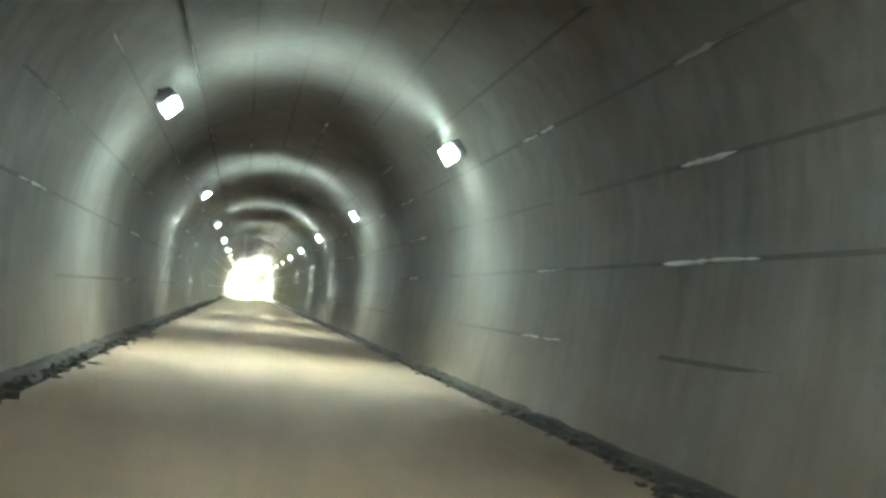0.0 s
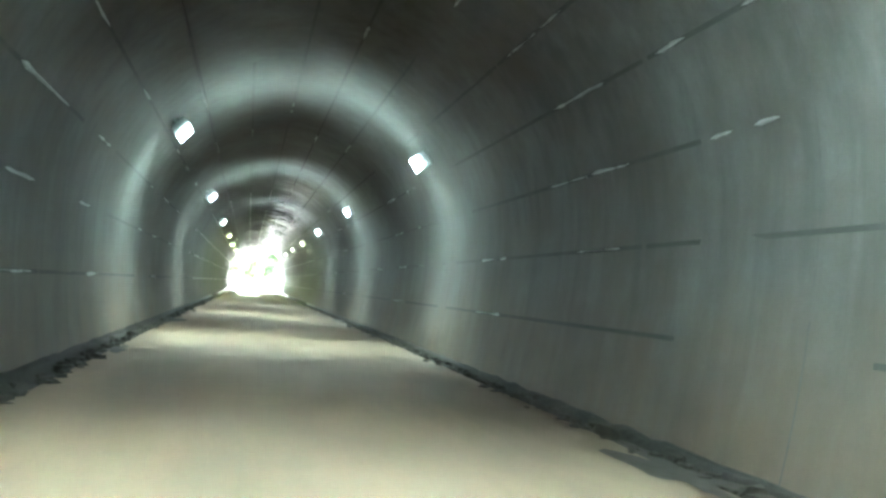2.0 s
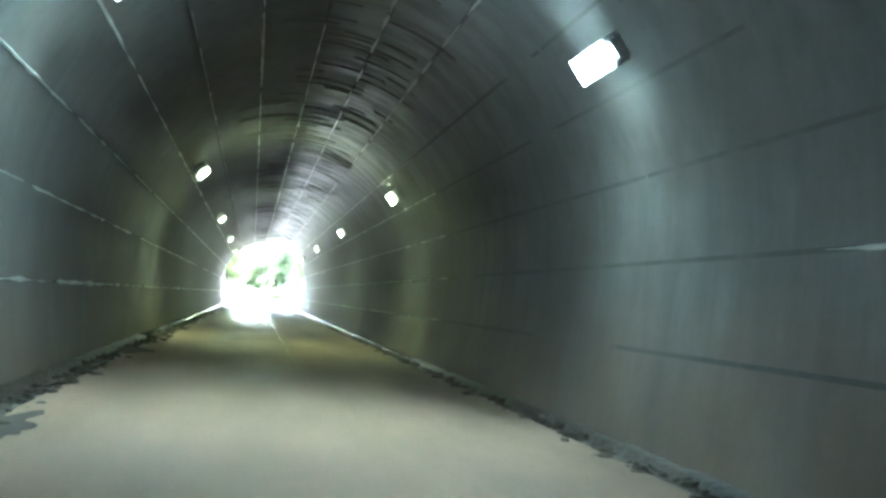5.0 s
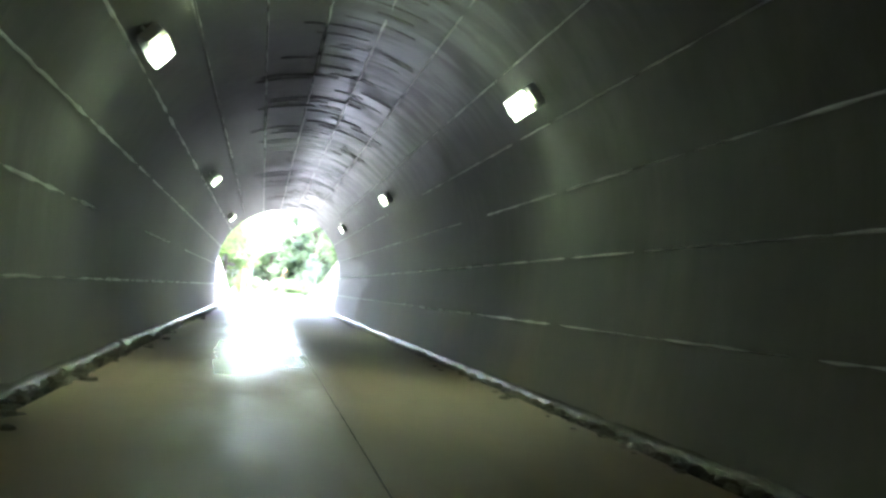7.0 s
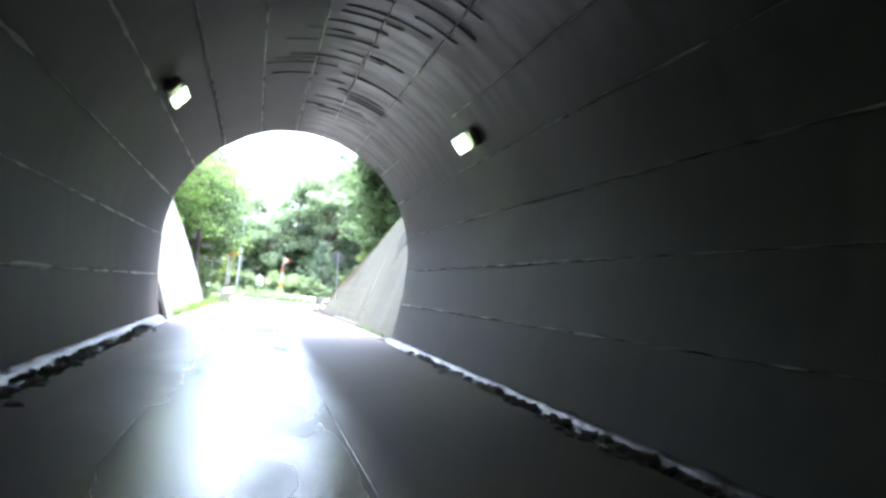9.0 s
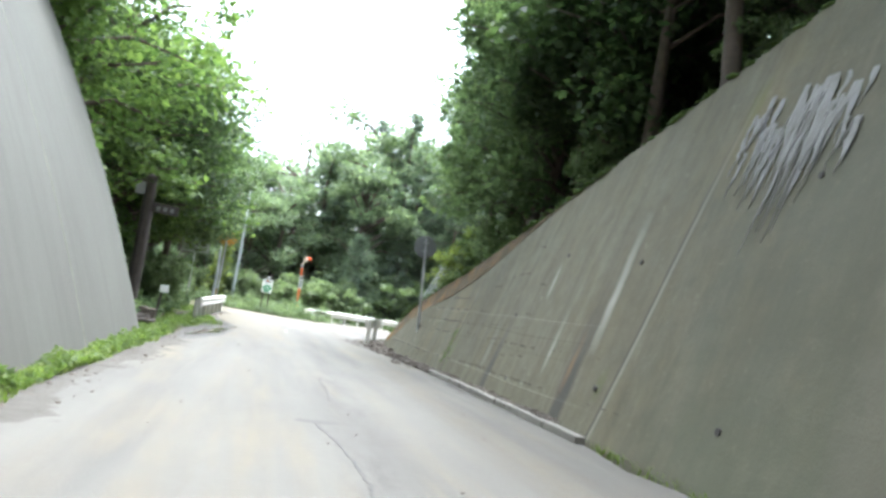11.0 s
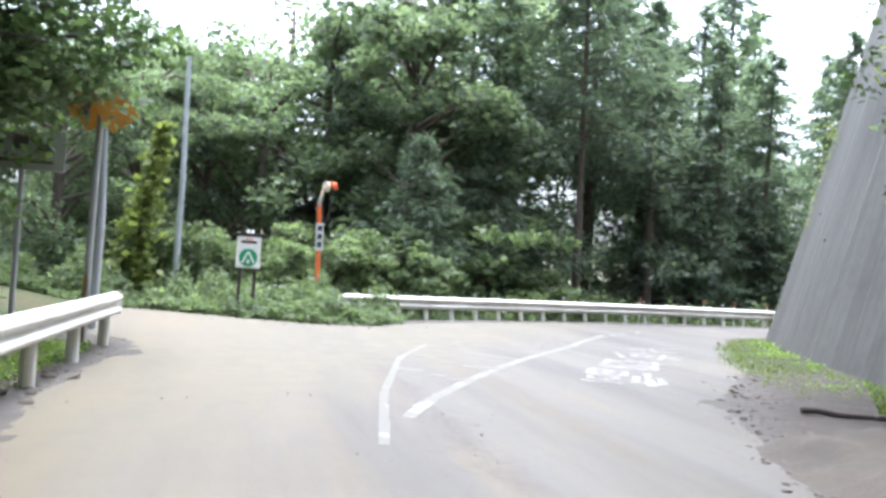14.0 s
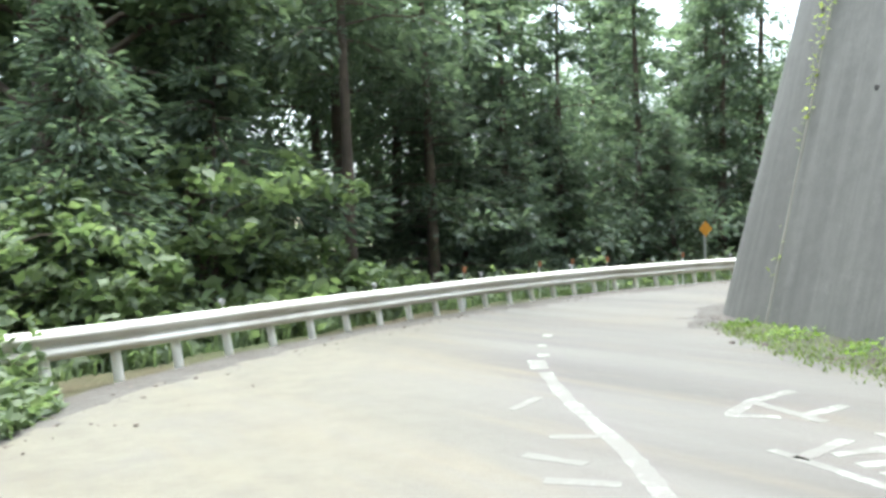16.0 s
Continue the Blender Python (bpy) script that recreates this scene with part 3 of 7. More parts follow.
JOINTS = (-18.7, -2.3, 14.3, 31.0, 47.3, 64.0, 79.5, 94.0, 110.0, 127.5, 144.5, 162.0, 179.5, 197.5)


def build_tunnel():
    lining = thing("tunnel_lining", (0, 0, 0), "grey stained concrete tunnel lining with pale lime along its joints", "tunnel wall", kind="structure")
    rows = []
    ys = np.linspace(T0, T1, 160)
    for y in ys:
        ring = []
        for a in ANGLES:
            x, z = tunnel_point(a, 0.012 * noise.noise(Vector((a * 0.11, y * 0.8, 0))) + 0.02 * noise.noise(Vector((a * 0.03, y * 0.15, 5))))
            ring.append((x, y, z))
        rows.append(ring)
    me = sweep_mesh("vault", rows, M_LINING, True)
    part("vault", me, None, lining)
    outer = []
    for y in (T0, T1 - 0.05):
        outer.append([(tunnel_point(a, 0.5)[0], y, tunnel_point(a, 0.5)[1]) for a in ANGLES])
    part("vault_back", sweep_mesh("vault_back", outer, M_LINING), None, lining)
    # pale lime along the lengthwise form joints, broken into runs
    rnd = random.Random(4)
    for a in JOINTS:
        bm = bmesh.new()
        # deep inside the lime shows in short runs between the lamps; the unbroken pale runs towards the mouth put
        # grazing daylight into its colour
        start = -64.0 if a > 60 else -50.0
        runs = []
        for bay in range(4, 13):
            lamp_y = -8.4 - 12.63 * bay
            for back, ln, share in ((7.7, 1.5, 0.95), (3.7, 0.9, 0.7), (10.4, 0.6, 0.3)):
                if lamp_y - back < start and rnd.random() < (share if -10 < a < 40 or a > 140 else 0.35 * share):
                    for _ in range(2):
                        y = lamp_y - back + rnd.uniform(-0.8, 0.4)
                        runs.append((y, y + ln * rnd.uniform(0.4, 0.9), rnd.uniform(0.45, 1.1)))
        y = start
        while y < T1 - 0.2:
            ln = rnd.uniform(0.8, 5.0)
            if rnd.random() < 0.95:
                runs.append((y, min(y + ln, T1 - 0.1), rnd.uniform(0.55, 1.25) if a > 60 else rnd.uniform(0.35, 0.75)))
            y += ln + rnd.uniform(0.02, 0.4)
        for y, y2, w in runs:
            n = max(4, int((y2 - y) / (0.10 if y < start else 0.22)))
            rows = []
            for k in range(n + 1):
                yy = y + (y2 - y) * k / n
                g = 0.62 + 0.9 * noise.noise(Vector((a, yy * 2.1, 1))) + 0.6 * noise.noise(Vector((a, yy * 7.0, 3)))
                ww = w * max(0.06, min(1.3, g)) * (0.15 if k in (0, n) else 1.0)
                mid_a = a + 0.25 * w * noise.noise(Vector((a, yy * 3.0, 8)))
                rows.append([bm.verts.new((tunnel_point(mid_a + da, o)[0], yy, tunnel_point(mid_a + da, o)[1])) for da, o in ((-ww / 2, -0.010), (0, -0.024), (ww / 2, -0.010))])
            for p, q in zip(rows, rows[1:]):
                bm.faces.new((p[0], p[1], q[1], q[0]))
                bm.faces.new((p[1], p[2], q[2], q[1]))
        part("joint", bm, M_LIME, lining)
        # the open joint itself, sooty, deeper inside
        dark = bmesh.new()
        y = T0 + 10
        while y < -48:
            ln = rnd.uniform(3.0, 9.0)
            quad = [dark.verts.new((tunnel_point(a + da, -0.006)[0], yy, tunnel_point(a + da, -0.006)[1])) for da, yy in ((-0.42, y), (0.42, y), (0.42, y + ln), (-0.42, y + ln))]
            dark.faces.new(quad)
            y += ln + rnd.choice((0.05, 0.1, 2.5))
        part("joint", dark, M_SOOT, lining)
    # ring joints between pours
    for y in np.arange(-160, -2, 9.2):
        rows = [[(tunnel_point(a, -0.004)[0], y + d, tunnel_point(a, -0.004)[1]) for a in ANGLES] for d in (-0.008, 0.008)]
        part("ring_joint", sweep_mesh("ring_joint", rows, M_DIMSTAIN), None, lining)
    # marks of the form boards across the crown
    marks = bmesh.new()
    y = -62.0
    while y < -3:
        a0 = rnd.uniform(58, 96)
        a1 = a0 + rnd.uniform(6, 26)
        n = 8
        w = rnd.uniform(0.012, 0.04)
        row = []
        for k in range(n + 1):
            a = a0 + (a1 - a0) * k / n
            row.append([marks.verts.new((tunnel_point(a, o)[0], y + d, tunnel_point(a, o)[1])) for d, o in ((-w, 0.0), (0, -0.02), (w, -0.004))])
        for p, q in zip(row, row[1:]):
            for k in range(2):
                marks.faces.new((p[k], p[k + 1], q[k + 1], q[k]))
        y += rnd.uniform(0.12, 0.5)
    part("board_marks", marks, M_DIMSTAIN, lining, "dark board marks across the crown")
    end = bmesh.new()
    box_into(end, (8, 0.3, 7), pose(TX, T0 - 0.2, 3))
    tagged(part("wall_end", end, M_LINING), "plain dark concrete wall closing the tunnel", "wall", kind="structure")

    floor = bmesh.new()
    for i in range(61):
        y = T0 + (T1 - T0) * i / 60
        for x in (-1.92, -0.6, 0.72, TX + 0.04, 2.2, 3.58):
            floor.verts.new((x, y, TF + 0.018 * (1 - ((x - TX) / 3.0) ** 2)))
    floor.verts.ensure_lookup_table()
    for i in range(60):
        for k in range(5):
            a = i * 6 + k
            floor.faces.new([floor.verts[q] for q in (a, a + 1, a + 7, a + 6)])
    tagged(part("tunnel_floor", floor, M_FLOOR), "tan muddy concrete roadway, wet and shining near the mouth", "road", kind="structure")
    seam = bmesh.new()
    for y in np.arange(-54, T1 - 6, 6.0):
        box_into(seam, (0.010, 5.9, 0.006), pose(0.9, y + 3, TF + 0.020))
    tagged(part("floor_joint", seam, M_GUTTER), "dark filled joint along the middle of the floor", "joint", kind="structure")
    # side gutters: a sunk dark channel with a low worn kerb against the wall
    for name, x0, x1 in (("gutter_left", -1.92, -2.5), ("gutter_right", 3.58, 4.16)):
        s = 1 if x1 > x0 else -1
        rows = []
        for i in range(601):
            y = T0 + (T1 - T0) * i / 600
            j = 0.07 * noise.noise(Vector((y * 0.9, s * 3, 0))) + 0.05 * noise.noise(Vector((y * 2.6, s * 3, 2)))
            k = 0.045 * noise.noise(Vector((y * 2.3, s * 7, 0)))
            rows.append([(x0 + j, y, TF + 0.004), (x0 + s * 0.05 + j, y, TF - 0.05 + k), (x0 + s * 0.24, y, TF - 0.05 + k),
                         (x0 + s * 0.27 + j, y, TF + 0.05 + k), (x0 + s * 0.36 + j, y, TF + 0.07 + k), (x1, y, TF + 0.09 + k)])
        tagged(part(name, sweep_mesh(name, rows, M_GUTTER, True), None), "dark wet gutter with a low crumbling kerb along the tunnel wall", "gutter", kind="structure")


build_tunnel()


def build_lamp(glow):
    lamp = thing("tunnel_lamp", (0, 0, 0), "lit rectangular tunnel lamp in a grey housing on the vault", "lamp", "tunnel lamps")
    housing = box((0.92, 0.28, 0.04), pose(0, 0, 0.055), 0.02)
    for sy in (-0.11, 0.11):
        box_into(housing, (0.96, 0.03, 0.09), pose(0, sy, 0.0), 0.01)
    part("housing", housing, M_GREY, lamp)
    # opaque end caps, unseen, added to cut light sent along the tunnel
    for sx in (-0.45, 0.45):
        part("end_cap", box((0.03, 0.22, 0.12), pose(sx, 0, -0.02), 0.01), M_GREY, lamp)
    part("diffuser", box((0.86, 0.17, 0.10), pose(0, 0, -0.022), 0.03), glow, lamp, "glowing white diffuser")
    # unseen plates added across the diffuser to narrow its light to a ring
    for k in range(8):
        part("louvre", box((0.006, 0.34, 0.19), pose(-0.42 + 0.12 * k, 0, -0.04)), M_GREY, lamp, "unseen grey plate added to narrow the lamp's light")
    for sx in (-0.38, 0.38):
        part("bracket", box((0.03, 0.04, 0.12), pose(sx, 0, 0.12)), M_STEEL, lamp)
    return lamp


def lamp_pose(side, y):
    a = 38.5 if side > 0 else 140.3
    x, z = tunnel_point(a, -0.06 if side > 0 else -0.14)
    # long side along the tunnel, back to the vault
    out = Vector((math.cos(radians(a)), 0, math.sin(radians(a))))
    m = Matrix((Vector((0, 1, 0)), out.cross(Vector((0, 1, 0))), out)).transposed().to_4x4()
    return Matrix.Translation((x, y, z)) @ m


for glow, ks in ((M_LAMP_DIM, range(0, 4)), (M_LAMP, range(4, 13))):
    lamp = build_lamp(glow)
    first = True
    for k in ks:
        for side in (1, -1):
            at = lamp_pose(side, -8.4 - 12.63 * k)
            if first:
                lamp.matrix_world = at
                first = False
            else:
                copy_thing(lamp, at)

# conduit along the crown shoulder
cable = tube([(*tunnel_point(128, -0.05)[:1], y, tunnel_point(128, -0.05)[1] + 0.012 * math.sin(y * 0.9)) for y in np.linspace(T0, -1.0, 90)], 0.022, 6)
tagged(part("cable", cable, M_HOLE), "dark lamp cable clipped along the vault", "cable", kind="structure")

# ---- portal, walls and ground ----


def portal():
    """The headwall round the mouth, with the arch cut through it."""
    bm = bmesh.new()
    ring = [tunnel_point(a, 0.005) for a in ANGLES]
    outer = []
    for x, z in ring:
        dx, dz = x - TX, z - 1.2
        k = min(7.0 / max(abs(dx), 1e-6), (8.2 if dz > 0 else 1.6) / max(abs(dz), 1e-6))
        outer.append((TX + dx * k, 1.2 + dz * k))
    n = len(ring)
    cols = []
    for (x, z), (ox, oz) in zip(ring, outer):
        cols.append([bm.verts.new(p) for p in ((x, 0.0, z), (ox, 0.0, oz), (ox, -0.7, oz), (x, -0.7, z))])
    for a, b in zip(cols, cols[1:]):
        for k in range(4):
            bm.faces.new((a[k], b[k], b[(k + 1) % 4], a[(k + 1) % 4]))
    for c in (cols[0], cols[-1]):
        bm.faces.new(c)
    return tagged(part("portal_wall", bm, M_WALL_L), "grey concrete headwall round the tunnel mouth", "wall", kind="structure")


portal()

R_TOP = [(-0.5, 7.5), (4.5, 5.85), (9.74, 4.18), (16.2, 2.35), (17.7, 2.07), (19.9, 1.45), (20.9, 1.0), (21.4, 0.55), (22.2, 0.3)]
BATTER = 0.325


def right_face(z):
    return 3.9 + BATTER * z


def right_wall():
    wall = thing("retaining_wall", (4.2, 10, 0), "leaning weathered concrete retaining wall stained grey, brown and orange", "retaining wall", kind="structure")
    inv = wall.matrix_world.inverted()
    rows = []
    for y in np.linspace(0.002, 21.6, 160):
        top = interp(R_TOP, y)
        band = max(0.3, top - 0.5 * float(smooth_step((y - 10.8) / 4.0)))
        row = []
        step = 0.010 * float(smooth_step((y - 6) / 4))
        cuts = [0.46, 0.97, 1.24, 1.5]
        levels = [-0.4, 0.0, 0.2]
        for c in cuts:
            levels += [c - 0.006, c + 0.006, c + 0.12]
        levels += [2.3, 2.8, 3.4, 4.0, 4.8, 5.6, 6.4, 7.2]
        for z in levels:
            wob = 0.025 * noise.noise(Vector((y * 0.35, round(z * 2), 6)))
            zz = min(z + (wob if any(abs(z - c) < 0.01 for c in cuts) else 0), band)
            part_of = sum(zz > c + wob for c in cuts)
            proud = step * (0.5 + 0.5 * math.sin(part_of * 2.6 + 1.0)) if z > 0.42 else 0.0
            row.append(inv @ Vector((right_face(zz) - proud + 0.015 * noise.noise(Vector((y * 0.5, zz, 1))) + 0.008 * noise.noise(Vector((y * 2.5, zz * 3, 1))), y, zz)))
        row += [inv @ Vector((right_face(top) + 0.7, y, top - 0.05)), inv @ Vector((right_face(top) + 0.7, y, -0.4))]
        rows.append(row)
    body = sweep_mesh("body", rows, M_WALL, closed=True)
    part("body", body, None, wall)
    skin = BVHTree.FromPolygons([v.co.copy() for v in body.vertices], [tuple(p.vertices) for p in body.polygons])

    def on_face(y, z, proud):
        hit = skin.ray_cast(inv @ Vector((0.0, y, z)), Vector((1, 0, 0)))[0]
        return (hit if hit else inv @ Vector((right_face(z), y, z))) - Vector((proud, 0, 0))

    def seam(points, width, seed, material, proud=0.004, broken=0.12):
        """An open joint with spalled edges: uneven width, crumbled through in places."""
        rr = random.Random(seed)
        line = [p for p, _ in along([(y, z) for y, z in points], 0.05)]
        upright = abs(points[0][0] - points[-1][0]) < 0.3
        bm = bmesh.new()
        last, skip = None, 0
        for k, p in enumerate(line):
            if skip == 0 and rr.random() < broken * 0.25:
                skip = rr.randrange(2, 7)
            w = width * (0.55 + 0.9 * abs(noise.noise(Vector((p.x * 3.1, p.y * 3.1, seed))))) * rr.uniform(0.6, 1.35)
            o = 0.016 * noise.noise(Vector((p.x * 2.2, p.y * 2.2, seed + 5))) + rr.uniform(-0.003, 0.003)
            a, b = ((p.x + o - w / 2, p.y), (p.x + o + w / 2, p.y)) if upright else ((p.x, p.y + o - w / 2), (p.x, p.y + o + w / 2))
            if skip:
                skip -= 1
                last = None
                continue
            pair = (bm.verts.new(on_face(*a, proud)), bm.verts.new(on_face(*b, proud)))
            if last:
                bm.faces.new((last[0], last[1], pair[1], pair[0]))
            last = pair
        part("seam", bm, material, wall)

    seams = [[(15.75, 1.77), (14.5, 1.78)], [(16.97, 1.49), (14.15, 1.52)], [(17.2, 1.22), (15.2, 1.24), (14.15, 1.26)], [(17.9, 0.95), (17.1, 0.96)], [(16.2, 0.98), (14.2, 0.99)],
             [(18.9, 0.44), (16.7, 0.43), (14.4, 0.45)], [(20.9, 0.40), (18.9, 0.44)], [(13.72, 1.25), (13.4, 1.26)], [(13.95, 0.47), (13.5, 0.45)], [(13.34, 0.49), (11.3, 0.53)],
             [(10.95, 1.57), (10.8, 1.57)], [(10.6, 1.58), (10.2, 1.57)], [(10.8, 1.31), (10.25, 1.32)], [(10.95, 1.05), (9.2, 1.05)], [(10.85, 0.82), (9.7, 0.9)], [(11.0, 0.51), (8.9, 0.54)],
             [(12.55, 2.19), (12.0, 2.29), (11.05, 2.32)], [(10.9, 2.12), (10.3, 2.09)], [(11.5, 2.85), (11.15, 2.81)], [(13.37, 2.05), (12.6, 2.06)], [(13.5, 1.06), (12.0, 1.03), (11.2, 1.09)],
             [(13.95, 1.27), (12.2, 1.3), (11.3, 1.32)], [(13.25, 1.54), (12.9, 1.55)], [(9.0, 0.54), (6.2, 0.55)], [(8.8, 1.07), (7.0, 1.1)]]
    for k, pts in enumerate(seams):
        weak = pts[0][0] < 9.1 or k in (12, 20, 21)
        seam(pts, 0.017 if weak else 0.030, 40 + k, M_SEAM, 0.004, 0.9 if weak else 0.35)
        # pale strip below a seam: light on its worn lip, put into colour
        if k in (1, 2, 4, 5, 9, 15):
            seam([(y, z - 0.035) for y, z in pts], 0.026, 80 + k, M_LIT_LIP_SPALL, 0.003, 1.2)
    seam([(14.0, 2.4), (14.03, 1.77), (14.05, 1.2), (14.12, 0.2)], 0.042, 71, M_SEAM, 0.005, 0.0)
    seam([(14.06, 2.4), (14.09, 1.77), (14.11, 1.2), (14.18, 0.2)], 0.05, 72, M_LIT_LIP_SPALL, 0.003, 0.5)
    seam([(14.21, 1.16), (14.24, 0.75), (14.24, 0.3)], 0.03, 73, M_MOSS, 0.006, 0.7)
    seam([(16.75, 0.43), (16.82, 0.2)], 0.045, 74, M_SEAM, 0.004, 0.0)
    seam([(17.93, 0.96), (17.86, 0.7), (17.8, 0.42)], 0.05, 75, M_SEAM, 0.004, 0.5)
    seam([(17.9, 0.72), (17.84, 0.55), (17.8, 0.4)], 0.07, 76, M_LIT_LIP_SPALL, 0.006, 0.3)
    rows = []
    for y in np.linspace(10.6, 21.6, 80):
        top = interp(R_TOP, y) + 0.03 * noise.noise(Vector((y * 1.3, 0, 0)))
        band = max(0.3, interp(R_TOP, y) - 0.5 * float(smooth_step((y - 10.8) / 4.0))) - 0.05
        d = -0.012 + 0.006 * noise.noise(Vector((y * 2, 2, 0)))
        rows.append([inv @ Vector(p) for p in ((right_face(band) + 0.2, y, band), (right_face(band) + d, y, band), (right_face(top) + d, y, top - 0.05),
                                               (right_face(top) + 0.03, y, top), (right_face(top) + 0.35, y, top - 0.01), (right_face(top) + 0.35, y, band))])
    part("coping", sweep_mesh("coping", rows, M_COPING, closed=True), None, wall, "orange lichen-stained top course")
    rnd = random.Random(8)
    for y, z in ((4.4, 0.7), (4.5, 3.2), (7.3, 2.4), (7.0, 0.75), (9.9, 2.6), (10.1, 0.5), (11.03, 1.53), (17.97, 0.98)):
        bm = tube([(right_face(z) + 0.06, y, z - 0.01), (right_face(z) - 0.018, y, z)], [0.04, 0.036], 10)
        bmesh.ops.transform(bm, matrix=inv, verts=bm.verts)
        part("weep_pipe", bm, M_HOLE, wall, "dark drain pipe mouth")
    # white lime crust below a leaking joint: thin flakes with ragged ends
    for k in range(64):
        bm = bmesh.new()
        yc = 4.3 + 1.8 * rnd.random()
        z1 = 4.4 - 0.7 * rnd.random()
        z0 = z1 - rnd.uniform(0.2, 0.6) - 1.5 * max(0.0, 1 - abs(yc - 5.1) / 0.8) * rnd.random()
        w = rnd.uniform(0.015, 0.075)
        n = 7
        row = []
        for m in range(n + 1):
            f = m / n
            z = z1 + (z0 - z1) * f
            ww = w * (0.35 + 0.65 * math.sin(math.pi * min(1, f + 0.25))) * rnd.uniform(0.7, 1.2) * (1 - 0.85 * f * f)
            yy = yc + 0.04 * (z1 - z) + rnd.uniform(-0.025, 0.025)
            x = right_face(z) - 0.012 - 0.0006 * k
            row.append((bm.verts.new((x + 0.009, yy - ww, z)), bm.verts.new((x, yy, z)), bm.verts.new((x + 0.009, yy + ww, z))))
        for p, q in zip(row, row[1:]):
            bm.faces.new((p[0], p[1], q[1], q[0]))
            bm.faces.new((p[1], p[2], q[2], q[1]))
        bmesh.ops.transform(bm, matrix=inv, verts=bm.verts)
        part("lime_crust", bm, M_PALE, wall)
    for k in range(14):
        yc, zc = 16.3 + rnd.gauss(0, 0.30), 1.09 + rnd.gauss(0, 0.09)
        bm = bmesh.new()
        r, turn = rnd.uniform(0.015, 0.055), rnd.uniform(0, 6.28)
        rim = []
        for a in range(9):
            q = r * rnd.uniform(0.3, 1.5)
            rim.append(bm.verts.new(on_face(yc + 1.5 * q * math.cos(turn + a * 0.698), zc + 0.7 * q * math.sin(turn + a * 0.698), 0.004 + 0.0006 * k)))
        bm.faces.new(rim)
        part("spall", bm, M_LIT_LIP_SPALL if k % 4 else M_SEAM, wall)
    moss = bmesh.new()
    for k in range(70):
        yy, zz = 14.22 + rnd.gauss(0, 0.07), rnd.uniform(0.35, 1.1)
        bmesh.ops.create_icosphere(moss, subdivisions=1, radius=rnd.uniform(0.008, 0.025), matrix=Matrix.Translation(on_face(yy, zz, 0.004)) @ Matrix.Diagonal((0.5, 1.0, 1.6, 1)))
    for k in range(900):
        yy = 21.4 - 21 * rnd.random() ** 1.5
        t = interp(R_TOP, yy)
        bmesh.ops.create_icosphere(moss, subdivisions=1, radius=rnd.uniform(0.02, 0.07), matrix=inv @ pose(right_face(t) + rnd.uniform(-0.05, 0.3), yy, t + 0.005) @ Matrix.Diagonal((1.2, 2.2, 0.5, 1)))
    part("moss", moss, M_MOSS, wall, "moss cushions along the top edge")
    return wall


right_wall()


def left_face(y, z):
    return -2.2 + 0.012 * max(0.0, y) - 0.36 * (z - 0.3) - 0.018 * max(0.0, z - 0.3) ** 2


def left_wall():
    wall = thing("retaining_wall", (-3, 7, 0), "smooth grey leaning concrete wall with faint vertical streaks", "retaining wall", kind="structure")
    inv = wall.matrix_world.inverted()
    rows = []
    for y in np.linspace(0.002, 13.6, 60):
        top = 7.8
        row = [inv @ Vector((left_face(y, z) + 0.01 * noise.noise(Vector((y, z, 3))), y, z)) for z in np.linspace(-0.4, top, 30)]
        row += [inv @ Vector((left_face(y, top) - 0.8, y, top)), inv @ Vector((left_face(y, -0.4) - 2.2, y, -0.4))]
        rows.append(row)
    part("body", sweep_mesh("body", rows, M_WALL_L, True, closed=True), None, wall)
    for y in (4.6, 9.3):
        bm = bmesh.new()
        l = []
        for z in np.linspace(-0.2, 7.7, 20):
            l.append([bm.verts.new((left_face(y, z) + d, y + e, z)) for d, e in ((0.004, -0.015), (0.014, 0), (0.004, 0.015))])
        for a, b in zip(l, l[1:]):
            for k in range(2):
                bm.faces.new((a[k], a[k + 1], b[k + 1], b[k]))
        bmesh.ops.transform(bm, matrix=inv, verts=bm.verts)
        part("joint", bm, M_DARKSTAIN, wall)
    hose = []
    for k in range(16):
        z = 0.25 + 0.17 * k
        y = 2.9 + 1.5 * (k / 15) ** 0.7
        hose.append(inv @ Vector((left_face(y, z) + 0.03, y, z)))
    part("drain_hose", tube(hose, 0.010, 6), M_PALE, wall, "thin pale hose hanging down the wall")


left_wall()

TALL_BASE = [(7.9, 27.4), (8.4, 28.7), (8.9, 30.0), (9.3, 31.0), (9.8, 32.1), (10.5, 33.5), (11.4, 34.9), (12.2, 36.2), (13.2, 37.0), (15.0, 37.2), (18.5, 36.6), (24, 35.0), (34, 31.0)]


